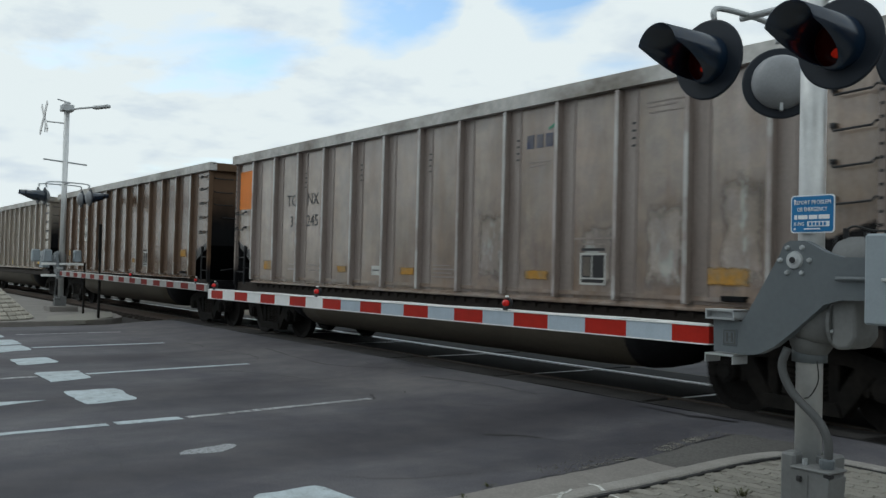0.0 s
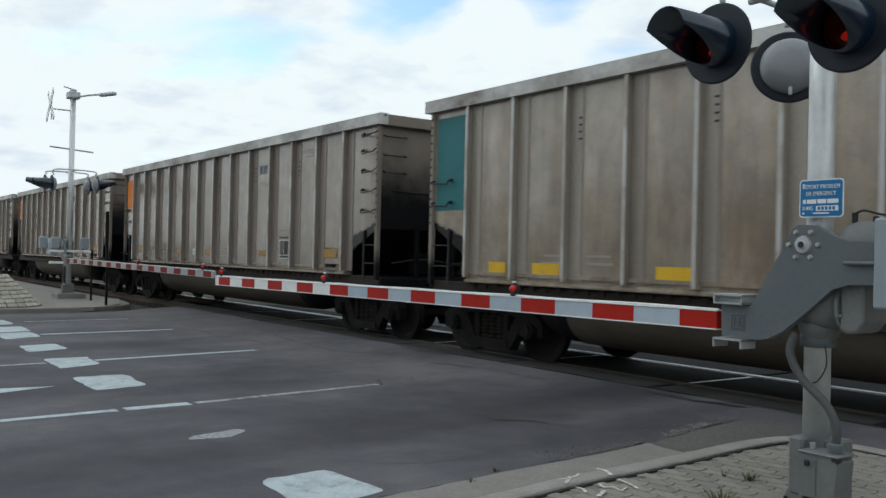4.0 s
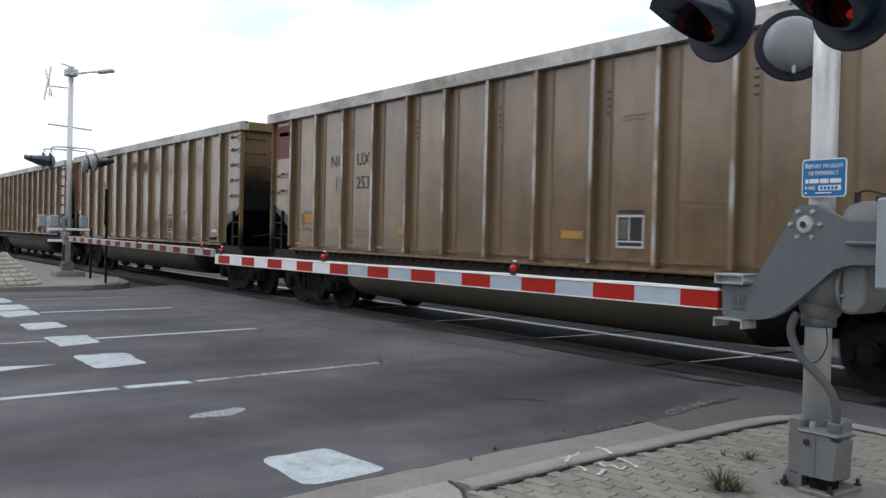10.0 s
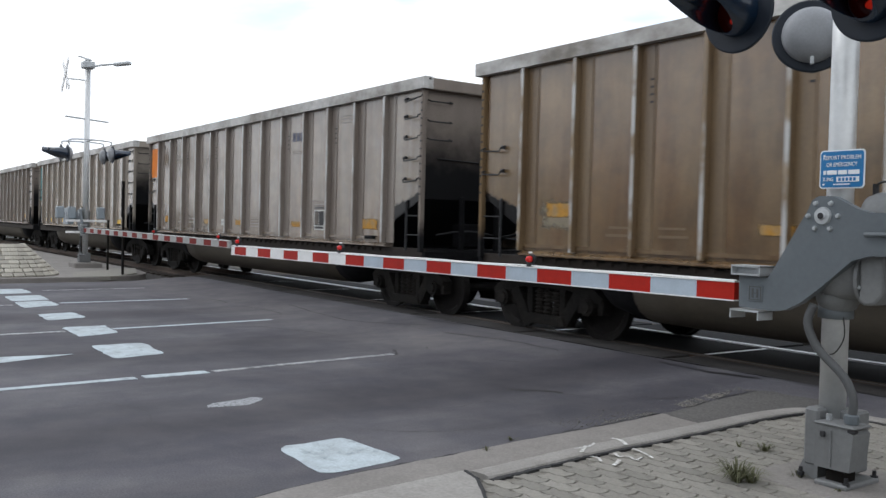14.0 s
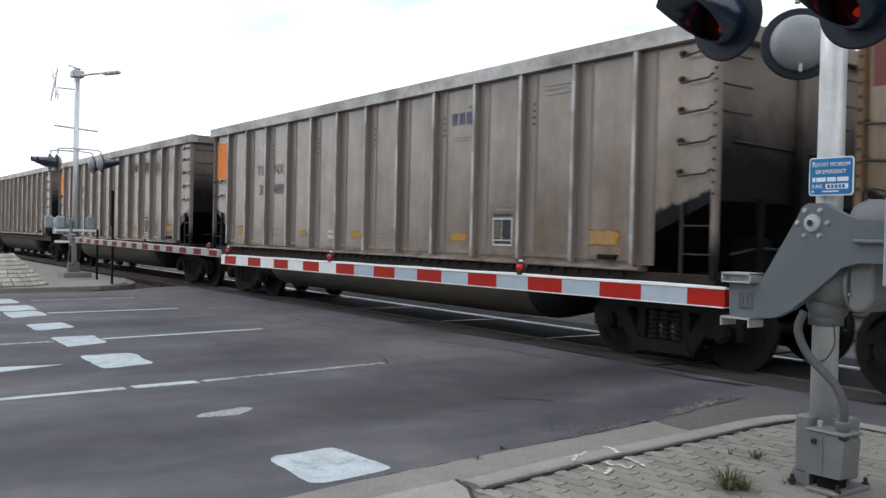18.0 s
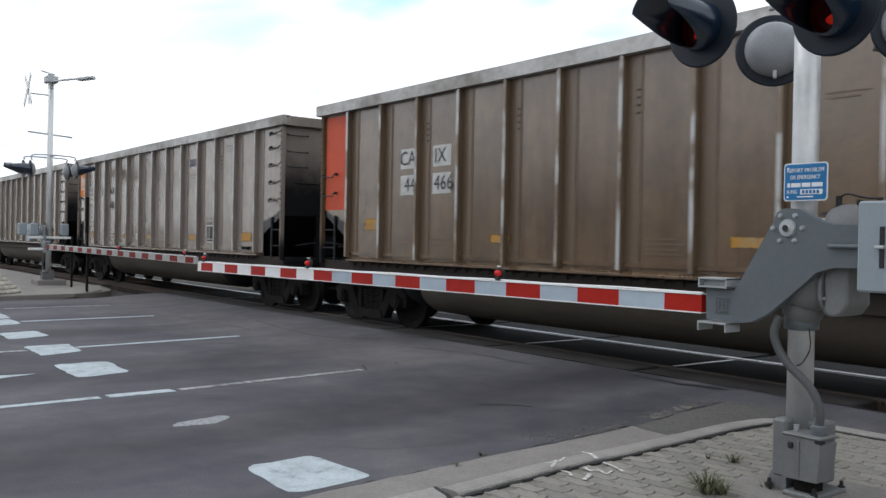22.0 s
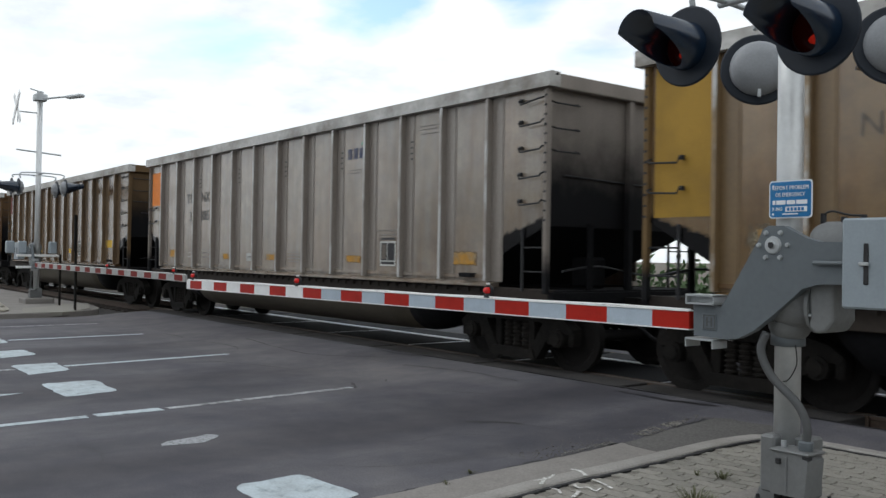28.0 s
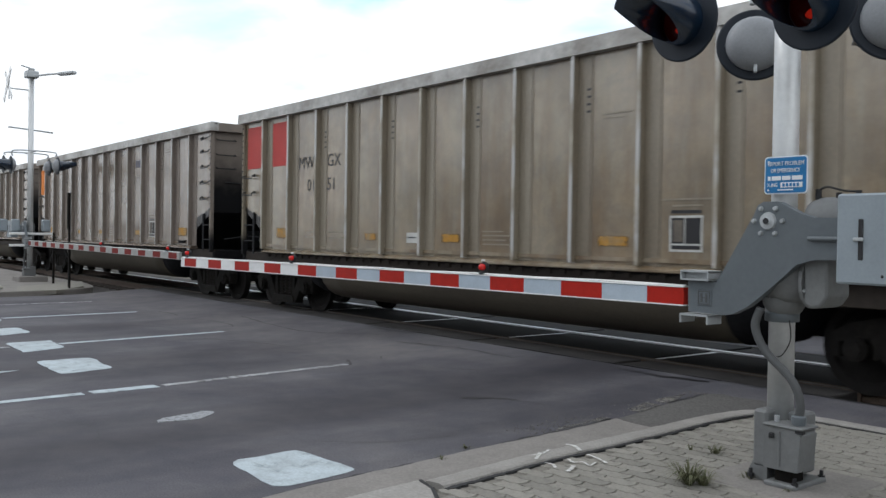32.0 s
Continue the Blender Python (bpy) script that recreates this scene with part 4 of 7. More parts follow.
def railway():
    track = thing("railway_track", "single railway track crossing the road at level", "railway", kind="structure")
    profile = [(-0.07, -0.17), (0.07, -0.17), (0.07, -0.155), (0.012, -0.13), (0.012, -0.045), (0.036, -0.035), (0.036, -0.004), (-0.036, -0.004), (-0.036, -0.035), (-0.012, -0.045), (-0.012, -0.13), (-0.07, -0.155)]
    for side in (-1, 1):
        y = TRACK_Y + side * 0.7525
        rail = part("rail", prism([(a + y, b + RAIL_Z) for a, b in profile], -900, 800, "x"), RAIL, track, "rusty steel rail with a polished head")
        part("rail_head", box(-900, 800, y - 0.03, y + 0.03, RAIL_Z - 0.006, RAIL_Z), RAIL_TOP if side > 0 else DULL_RAIL, rail)
    tie = mesh_of("sleeper", box(-0.11, 0.11, -1.3, 1.3, -0.18, 0, 0.01), TIE)
    for x in [0.1 + 0.55 * n for n in range(-110, 30)]:
        if -23.6 < x < -5.0:
            continue
        part("sleeper", tie, None, track, m=pose(x, TRACK_Y, RAIL_Z - 0.15))
    bed = bmesh.new()
    prism([(TRACK_Y - 3.0, -0.16), (TRACK_Y - 1.5, RAIL_Z - 0.2), (TRACK_Y + 1.5, RAIL_Z - 0.2), (TRACK_Y + 3.4, -0.16)], -900, -23.4, "x", bed)
    prism([(TRACK_Y - 2.0, -0.16), (TRACK_Y - 1.5, RAIL_Z - 0.2), (TRACK_Y + 1.5, RAIL_Z - 0.2), (TRACK_Y + 3.4, -0.16)], -5.2, 800, "x", bed)
    tagged(part("ballast", bed, BALLAST), "dark crushed stone ballast under the track", "ballast", kind="structure")
    stones = bmesh.new()
    rng = random.Random(5)
    for n in range(2600):
        x = rng.uniform(-5.1, 1.5) if n < 900 else rng.uniform(-60, -23.5)
        y = TRACK_Y + rng.uniform(-2.2, 2.2)
        size = rng.uniform(0.02, 0.045)
        z = RAIL_Z - 0.2 - max(0, abs(y - TRACK_Y) - 1.5) * 0.35
        verts = bmesh_stone(stones, size, rng)
        bmesh.ops.transform(stones, matrix=Matrix.Translation((x, y, z)) @ Euler((rng.random() * 6, rng.random() * 6, 0)).to_matrix().to_4x4(), verts=verts)
    tagged(part("ballast_stones", stones, BALLAST), "loose dark ballast stones", "ballast", kind="stuff")
    # crossing surface: strips outside and between the rails
    yn, yf = TRACK_Y - 0.7525, TRACK_Y + 0.7525
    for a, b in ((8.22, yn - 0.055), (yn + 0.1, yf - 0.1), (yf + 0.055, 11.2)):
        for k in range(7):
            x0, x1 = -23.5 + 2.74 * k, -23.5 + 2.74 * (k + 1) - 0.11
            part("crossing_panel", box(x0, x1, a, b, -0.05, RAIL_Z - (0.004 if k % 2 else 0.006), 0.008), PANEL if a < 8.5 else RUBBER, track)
            if 8.5 < a < 10 and k < 6:
                part("joint_strip", box(x1 + 0.03, x1 + 0.08, a + 0.02, b - 0.02, -0.05, RAIL_Z - 0.008, 0.004), RAIL_TOP, track, "worn steel strip in a panel joint")
    for y, mat in ((yf + 0.075, RAIL_TOP), (yf - 0.115, BRACKET), (yn + 0.08, RAIL), (yn - 0.075, RAIL)):
        part("edge_iron", box(-23.5, -4.4, y, y + 0.028, -0.05, RAIL_Z - 0.003), mat, track, "steel edge iron of the crossing panels")


railway()
crack([(-23.4, 8.2), (-18, 8.2), (-12, 8.19), (-8, 8.2), (-4, 8.19), (3, 8.2)], 0.07, 11, "dark seam along the crossing panels")
crack([(-12.2, 8.05), (-11.6, 8.0), (-10.9, 8.06)], 0.05, 12)
crack([(-6.9, 7.95), (-6.2, 7.9), (-5.6, 8.0)], 0.06, 13)
crack([(-10.4, 7.35), (-9.2, 7.6), (-8.2, 7.55)], 0.03, 14)


# ---- crossing signal and gate ----
def signal_head(lit):
    """One round signal that faces -y: backing disc, hood, lens, bowl behind. Its middle is at the origin."""
    head = part("signal_head", lathe([(0.0, 0.0), (0.25, 0.0), (0.26, 0.006), (0.26, 0.016), (0.25, 0.022), (0.0, 0.022)], 40, m=Matrix.Rotation(radians(90), 4, "X")), DISC)
    hood = bmesh.new()
    seg, r = 36, 0.150

    def reach(a):
        """Depth of the visor round its rim: long above, cut back below."""
        low = max(0.0, 0.15 - math.sin(a)) / 1.15
        return 0.52 - 0.40 * low ** 0.85

    inner, outer = [], []
    for k in range(seg):
        a = 2 * math.pi * k / seg
        outer.append([hood.verts.new((q * math.cos(a), -d, q * math.sin(a))) for q, d in ((r * 1.05, 0.018), (r, reach(a)))])
        inner.append([hood.verts.new((q * math.cos(a), -d, q * math.sin(a))) for q, d in ((r * 1.05 - 0.006, 0.018), (r - 0.006, reach(a)))])
    for k in range(seg):
        j = (k + 1) % seg
        hood.faces.new((outer[k][0], outer[j][0], outer[j][1], outer[k][1]))
        hood.faces.new((inner[k][1], inner[j][1], inner[j][0], inner[k][0]))
        hood.faces.new((outer[k][1], outer[j][1], inner[j][1], inner[k][1]))
    part("hood", hood, HOOD, head, "black visor with a long upper lip", smooth=True)
    part("lens", lathe([(0.147, 0.0), (0.135, 0.025), (0.09, 0.045), (0.0, 0.055)], 24, m=pose(0, -0.018, 0, 90)), LENS, head, "red glass lens", smooth=True)
    if lit:
        part("lit_glass", lathe([(0.0, 0.012), (0.05, 0.008), (0.066, 0.0), (0.0, 0.0)], 20, m=pose(0.05, -0.066, -0.062, 90) @ Matrix.Diagonal((1.1, 0.55, 1, 1))), LIT, head, "glowing part of the red lens", smooth=True)
        part("lamp_glint", lathe([(0.0, -0.005), (0.013, 0.0), (0.0, 0.005)], 12, m=pose(0.085, -0.080, -0.048, 90)), SPARK, head, "glowing red lamp", smooth=True)
    part("bowl", lathe([(0.198, 0.0), (0.198, 0.025), (0.185, 0.06), (0.148, 0.098), (0.085, 0.122), (0.0, 0.13)], 28, m=pose(0, 0.0, 0, -90)), BOWL, head, "grey enamelled back of the signal", smooth=True)
    part("catch", box(-0.012, 0.012, 0.05, 0.075, -0.225, -0.16, 0.003), BRACKET, head)
    return head


PLATE = [(-0.08, 1.837), (0.02, 1.835), (0.16, 1.763), (0.25, 1.736), (0.62, 1.73), (0.62, 1.488), (0.25, 1.483), (0.147, 1.451), (0.04, 1.355), (-0.06, 1.269), (-0.178, 1.176),
         (-0.284, 1.121), (-0.36, 1.107), (-0.625, 1.113), (-0.632, 1.331), (-0.417, 1.314), (-0.369, 1.385), (-0.15, 1.75), (-0.121, 1.813)]


MAST_X = -0.075


def gate(x, y, z, way, length, heads_z, top, tall=False, out=0.40):
    """A crossing signal with its gate. way: -1 where the arm points to -x."""
    where = Matrix.Translation((x, y, z))
    mast = thing("crossing_signal", "aluminium railway crossing signal with red lights and a lowered gate", "crossing signal", "crossing signals", where)

    def put(name, bm, mat, label="", parent=None, smooth=False, m=None):
        return part(name, bm, mat, parent or mast, label, m, smooth)

    put("mast", rod((MAST_X, 0, 0.1), (MAST_X, 0, top), 0.080, 28), ALLOY, "round brushed aluminium mast", smooth=True)
    put("mast_cap", lathe([(0.0, 0.03), (0.06, 0.025), (0.088, 0.0), (0.088, -0.03)], 20, m=pose(MAST_X, 0, top)), BRACKET)
    # foot: split cast box on legs
    foot = put("base", box(-0.16, -0.06, -0.17, 0.12, 0.09, 0.45, 0.016), BASE_GREY, "grey cast junction base bolted to the ground")
    put("base_foot", prism([(-0.205, 0.0), (-0.205, 0.02), (-0.16, 0.12), (-0.06, 0.12), (-0.06, 0.0)], -0.16, 0.11), BASE_GREY, "", foot)
    put("base_back", box(-0.05, 0.10, -0.03, 0.13, 0.06, 0.44, 0.014), BASE_GREY, "", foot)
    put("base_box", prism([(-0.05, 0.11), (0.175, 0.115), (0.195, 0.34), (0.16, 0.37), (-0.05, 0.375)], -0.22, -0.035), BASE_GREY, "rounded cast terminal box", foot)
    put("base_lid", box(-0.054, 0.205, -0.232, -0.03, 0.372, 0.388, 0.006), BASE_GREY, "", foot)
    put("base_hinge", box(0.158, 0.21, -0.225, -0.19, 0.352, 0.372, 0.004), IRON, "", foot)
    put("base_rib", box(0.05, 0.062, -0.228, -0.218, 0.13, 0.35, 0.003), BASE_GREY, "", foot)
    put("base_latch", box(-0.01, 0.022, -0.24, -0.218, 0.30, 0.335, 0.006), IRON, "dark latch", foot)
    put("base_bolt", rod((-0.015, -0.13, 0.388), (-0.015, -0.13, 0.425), 0.018, 10), BRACKET, "", foot)
    put("base_neck", box(0.0, 0.12, -0.18, -0.04, 0.0, 0.115, 0.01), TRUCK, "dark neck under the box", foot)
    for sx, sy in ((-0.155, -0.19), (0.15, -0.2), (-0.16, 0.13), (0.14, 0.13)):
        bolt = put("anchor_bolt", rod((sx, sy, 0.0), (sx, sy, 0.075), 0.012, 8), IRON, "", foot)
        put("nut", rod((sx, sy, 0.025), (sx, sy, 0.045), 0.022, 6), IRON, "", bolt)
    put("base_skirt", box(-0.04, 0.17, -0.235, 0.14, 0.0, 0.035, 0.01), BASE_GREY, "", foot)
    put("concrete_pad", box(-0.42, 0.40, -0.42, 0.42, -0.1, 0.006, 0.01), CONCRETE, "stained concrete pad under the base", foot)
    # gate mechanism
    plate = put("gate_plate", prism([(-way * a, b - z) for a, b in PLATE], -0.225, -0.16), GATE, "swept grey cast arm holder")
    s = 1 if way < 0 else -1
    hub = lathe([(0.0, 0.028), (0.02, 0.028), (0.026, 0.018), (0.05, 0.016), (0.056, 0.0)], 20, m=pose(s * -0.046, -0.225, 1.716 - z, 90))
    hub = put("hub", hub, BRACKET, "steel pivot hub", plate)
    put("hub_pin", rod((s * -0.046, -0.256, 1.716 - z), (s * -0.046, -0.25, 1.716 - z), 0.02, 10), IRON, "dark pivot pin", hub)
    for k in range(6):
        a = math.pi * k / 3
        put("bolt", lathe([(0.0, 0.018), (0.012, 0.017), (0.017, 0.0)], 8, m=pose(s * -0.046 + 0.098 * math.cos(a), -0.225, 1.716 - z + 0.088 * math.sin(a), 90)), BRACKET, "", plate)
    for z0, turn in ((1.335, 1), (1.045, -1)):
        clamp = box(-0.11, 0.11, -0.275, -0.12, -0.006, 0.006)
        box(-0.11, -0.10, -0.275, -0.12, -0.055, 0.0, bm=clamp)
        box(0.10, 0.11, -0.275, -0.12, -0.055, 0.0, bm=clamp)
        if turn > 0:
            box(-0.11, 0.11, -0.275, -0.12, -0.06, -0.05, bm=clamp)
            box(-0.10, 0.10, -0.225, -0.12, -0.05, -0.006, bm=clamp)
        put("arm_clamp", clamp, BRACKET, "pale steel clamp of the gate arm", plate, m=pose(s * -0.55, 0, z0 + 0.05 - z))
    plaque = put("plaque", box(-0.055, 0.055, -0.232, -0.224, -0.055, 0.055, 0.004), GATE, "small cast plaque with a raised mark", plate, m=pose(s * -0.50, 0, 1.212 - z))
    for dx in (-0.018, 0.018):
        put("plaque_bar", box(dx - 0.006, dx + 0.006, -0.236, -0.23, -0.03, 0.03), CABLE, "", plaque)
    for a, b, c, d in ((-0.045, 0.045, -0.045, -0.039), (-0.045, 0.045, 0.039, 0.045), (-0.045, -0.039, -0.039, 0.039), (0.039, 0.045, -0.039, 0.039), (-0.018, 0.018, -0.003, 0.003)):
        put("plaque_rim", box(a, b, -0.235, -0.231, c, d), CABLE, "", plaque)
    housing = lathe([(0.0, -0.155), (0.09, -0.15), (0.145, -0.115), (0.172, -0.04), (0.172, 0.06), (0.15, 0.13), (0.09, 0.17), (0.0, 0.18)], 30, m=pose(s * 0.0, -0.045, 1.365 - z) @ Matrix.Diagonal((1.0, 0.82, 1.0, 1)))
    housing = put("motor_housing", housing, BASE_GREY, "rounded grey cast motor housing", smooth=True)
    ring = [(-0.035 + 0.155 * math.cos(radians(k * 20)), 1.345 - z + 0.165 * math.sin(radians(k * 20))) for k in range(18)]
    put("housing_flange", prism(ring, s * 0.138, s * 0.160, "x"), BASE_GREY, "raised flange between the two halves", housing)
    block = prism([(s * 0.16, 1.50 - z), (s * 0.31, 1.50 - z), (s * 0.315, 1.262 - z), (s * 0.27, 1.20 - z), (s * 0.21, 1.185 - z), (s * 0.16, 1.215 - z)], -0.165, 0.10)
    bmesh.ops.bevel(block, geom=list(block.edges), offset=0.018, segments=2, affect="EDGES", profile=0.5)
    put("gear_cover", block, BASE_GREY, "rounded cast gear cover", housing)
    put("housing_neck", lathe([(0.135, 1.235 - z), (0.128, 1.19 - z), (0.105, 1.15 - z), (0.088, 1.135 - z)], 24, m=pose(MAST_X + 0.02 * s, -0.01, 0)), BASE_GREY, "", housing, smooth=True)
    for k in range(5):
        a = radians(200 + 35 * k)
        put("flange_bolt", rod((s * 0.160, -0.035 + 0.138 * math.cos(a), 1.345 - z + 0.148 * math.sin(a)), (s * 0.176, -0.035 + 0.138 * math.cos(a), 1.345 - z + 0.148 * math.sin(a)), 0.011, 6), BRACKET, "", housing)
    put("mast_collar", lathe([(0.083, -0.05), (0.105, -0.045), (0.105, 0.045), (0.083, 0.05)], 24, m=pose(MAST_X, 0, 1.13 - z)), GATE, smooth=True)
    case = put("upper_housing", lathe([(0.0, -0.24), (0.09, -0.235), (0.145, -0.205), (0.165, -0.15), (0.165, 0.22), (0.0, 0.22)], 28, m=pose(s * 0.34, 0.0, 1.70 - z, 0, 90 * s)), BASE_GREY, "rounded pale grey gear case", smooth=True)
    put("case_foot", box(s * 0.31 - 0.20, s * 0.31 + 0.20, -0.14, 0.14, 1.50 - z, 1.66 - z, 0.03), BASE_GREY, "", case)
    for x, h in ((0.17, 0.055), (0.30, 0.03), (0.42, 0.04)):
        put("case_fitting", rod((s * x, -0.03, 1.85 - z), (s * x, -0.03, 1.86 - z + h), 0.018, 10), IRON, "", case)
    put("case_wire", pipe(bowed([(s * 0.17, -0.03, 1.905 - z), (s * 0.24, -0.06, 1.925 - z), (s * 0.34, -0.05, 1.90 - z), (s * 0.42, -0.03, 1.895 - z)]), 0.007, 6), WIRE, "", case)
    put("hand_bar", rod((s * 0.23, -0.245, 1.61 - z), (s * 0.42, -0.245, 1.61 - z), 0.013, 8), GATE, "", plate)
    cover = put("counterweight_box", box(-0.26, 0.26, -0.43, -0.24, -0.25, 0.25, 0.012), LIGHT_GATE, "pale grey steel counterweight box with adjusting slots", m=pose(s * 0.76, 0, 1.61 - z))
    for dx in (-0.12, 0.13):
        put("slot", box(dx - 0.014, dx + 0.014, -0.437, -0.428, -0.115, 0.11, 0.004), IRON, "dark adjusting slot", cover)
        put("wing_nut", box(dx - 0.035, dx + 0.02, -0.452, -0.434, -0.012, 0.008, 0.004), BRACKET, "", cover)
    put("rivet", lathe([(0.0, 0.006), (0.009, 0.0)], 8, m=pose(0.0, -0.43, -0.2, 90)), IRON, "", cover)
    put("conduit", pipe(bowed([(s * -0.12, -0.17, 1.17 - z), (s * -0.15, -0.18, 1.05 - z), (s * -0.08, -0.17, 0.90 - z), (s * 0.08, -0.15, 0.75 - z), (s * 0.14, -0.14, 0.62 - z), (s * 0.13, -0.13, 0.50 - z)]), 0.027, 10), CABLE, "flexible grey conduit", smooth=True)
    put("conduit_collar", lathe([(0.04, -0.03), (0.045, 0.0), (0.045, 0.02), (0.03, 0.03)], 14, m=pose(s * 0.13, -0.13, 0.50 - z)), GATE)
    put("thin_wire", pipe(bowed([(s * 0.03, -0.09, 1.1 - z), (s * 0.045, -0.1, 0.98 - z), (s * -0.01, -0.1, 0.88 - z), (s * -0.085, -0.06, 0.86 - z)]), 0.004, 6), WIRE)
    # arm
    arm = put("gate_arm", box(-0.012, 0.012, -0.012, 0.012, -0.01, 0.01), ALLOY, "lowered striped gate arm with red lamps")
    x0 = 0.67
    drop = 0.006
    def arm_z(d):
        return 1.215 - z - drop * d
    band = 0.4195
    d, n = x0, 0
    while d < length - 0.05:
        end = min(length, d + (0.31 if n == 0 else band))
        half = 0.058 - 0.002 * d / length
        mat = (SHADED_RED, SHADED_WHITE)[n % 2] if tall else TAPE_RED if n % 2 == 0 else (TAPE_GREY if d < 5.5 else TAPE_WHITE)
        xa, xb = sorted((-s * d, -s * end))
        za, zb = (arm_z(d), arm_z(end)) if -s * d < -s * end else (arm_z(end), arm_z(d))
        bm = bmesh.new()
        rows = [[bm.verts.new((xx, yy, zz + hh)) for yy, hh in ((-0.22, -half), (-0.17, -half), (-0.17, half), (-0.22, half))] for xx, zz in ((xa, za), (xb, zb))]
        for k in range(4):
            bm.faces.new((rows[0][k], rows[0][(k + 1) % 4], rows[1][(k + 1) % 4], rows[1][k]))
        bm.faces.new(rows[0])
        bm.faces.new(rows[1])
        put("stripe", bm, mat, "red reflective stripe" if n % 2 == 0 else "pale reflective stripe", arm)
        d, n = end, n + 1
    for hh in (0.059, -0.066):
        rim = bmesh.new()
        prism([(-s * x0, arm_z(x0) + hh), (-s * length, arm_z(length) + hh), (-s * length, arm_z(length) + hh + 0.008), (-s * x0, arm_z(x0) + hh + 0.008)], -0.226, -0.165, bm=rim)
        put("arm_rim", rim, SHADED_WHITE if tall else TAPE_WHITE, "white painted edge of the arm", arm)
    for d in (2.78, 6.19, 9.31) if not tall else (7.3, 11.4):
        lz = arm_z(d) + 0.066
        lamp = put("arm_lamp", box(-0.03, 0.03, -0.03, 0.03, 0.0, 0.035, 0.006), IRON, "small red lamp on the arm", arm, m=pose(-s * d, -0.19, lz))
        put("lamp_globe", lathe([(0.0, 0.042), (0.016, 0.039), (0.027, 0.025), (0.029, -0.02), (0.0, -0.03)], 16, m=pose(0, -0.008, 0.066, 90)), LAMP_RED, "glowing red lamp glass", lamp, smooth=True)
        put("lamp_back", lathe([(0.0, 0.022), (0.034, 0.018), (0.044, 0.0), (0.044, -0.02), (0.0, -0.02)], 14, m=pose(0, 0.018, 0.068, -90)), IRON, "", lamp)
        put("lamp_top", box(-0.012, 0.012, -0.02, 0.01, 0.115, 0.13, 0.003), TAPE_WHITE, "", lamp)
    cable = bowed([(-s * (x0 + (length - x0) * k / 12), -0.2, arm_z(x0 + (length - x0) * k / 12) + 0.071 + 0.006 * (k % 2)) for k in range(13)], 2)
    put("arm_cable", pipe(cable, 0.006, 6), TAPE_WHITE, "", arm)
    # heads on a cross arm
    zz = heads_z - z
    yoke = put("cross_arm", rod((-0.62, 0, zz + 0.36), (0.62, 0, zz + 0.36), 0.024, 12), BRACKET, "tubular arm that carries the signals", smooth=True)
    for sx, low in ((-0.57, 0.27), (0.36, 0.19)):
        put("head_hanger", pipe(bowed([(sx, 0.04 - out, zz + low), (sx, 0.10 - out, zz + 0.36), (sx, out - 0.10, zz + 0.36), (sx, out - 0.04, zz + 0.24)]), 0.02, 8), BRACKET, "", yoke, smooth=True)
    back = 180 if tall else 218
    for sx, turn, drop in ((-0.57, 0, 0.0), (0.33, 0, 0.065), (-0.57, back, 0.03), (0.40, back, 0.03)):
        head = signal_head(turn == 0)
        head.parent = mast
        head.matrix_basis = pose(sx, -out if turn == 0 else out, zz - drop, 0, 0, turn) @ pose(0, 0, 0, 8 if turn and not tall else 0)
        tagged(head, "round black railway signal with a red lens and deep hood")
    return mast


near_gate = gate(-3.04, 5.2, WALK_Z, -1, 9.5, 3.01, 3.9)
SIGN_TEXT = words({"a": ("REPORT PROBLEM", 0.036), "b": ("OR EMERGENCY", 0.036), "c": ("X-ING", 0.034)})


def emergency_sign():
    sign = thing("notice_sign", "small blue railway emergency notice with white lettering, fixed to the mast", "sign", m=pose(-3.045, 5.2 - 0.105, 2.005))
    def plate(w, h, y0, y1, r):
        pts = []
        for cx, cz, a0 in ((w - r, h - r, 0), (-w + r, h - r, 90), (-w + r, -h + r, 180), (w - r, -h + r, 270)):
            pts += [(cx + r * math.cos(radians(a0 + k * 22.5)), cz + r * math.sin(radians(a0 + k * 22.5))) for k in range(5)]
        return prism(pts, y0, y1)
    part("plate", plate(0.146, 0.118, -0.004, 0.0, 0.022), SIGN_WHITE, sign, "white edge of the plate")
    part("face", plate(0.138, 0.110, -0.0075, -0.0035, 0.018), SIGN_BLUE, sign, "blue reflective face")
    for key, z in (("a", 0.060), ("b", 0.017), ("c", -0.072)):
        me = SIGN_TEXT[key]
        me.materials.clear()
        me.materials.append(SIGN_WHITE)
        wide = max(v.co.x for v in me.vertices)
        scale = min(1.0, (0.245 if key == "a" else 0.2) / wide)
        ob = part("lettering", me, None, sign, m=pose(-wide * scale / 2 if key != "c" else -0.122, -0.010, z) @ Matrix.Diagonal((scale if key != "c" else 0.75, 1, 1, 1)))
    for k, (x0, x1) in enumerate(((-0.118, -0.10), (-0.092, -0.03), (-0.02, 0.035), (0.045, 0.115))):
        part("number_bar", sheet(x0, x1, -0.032, -0.006, -0.0075), SIGN_WHITE, sign)
    part("number_field", sheet(-0.03, 0.115, -0.078, -0.046, -0.0075), SIGN_WHITE, sign)
    for k in range(5):
        part("number_bar", sheet(-0.015 + 0.024 * k, -0.001 + 0.024 * k, -0.072, -0.052, -0.0115), SIGN_BLUE, sign)
    part("small_print", sheet(-0.05, 0.055, -0.096, -0.088, -0.0075), SIGN_WHITE, sign)
    for x, z in ((-0.115, 0.085), (-0.115, -0.092)):
        part("screw", sheet(x - 0.006, x + 0.006, z - 0.006, z + 0.006, -0.0075), SIGN_WHITE, sign)


emergency_sign()


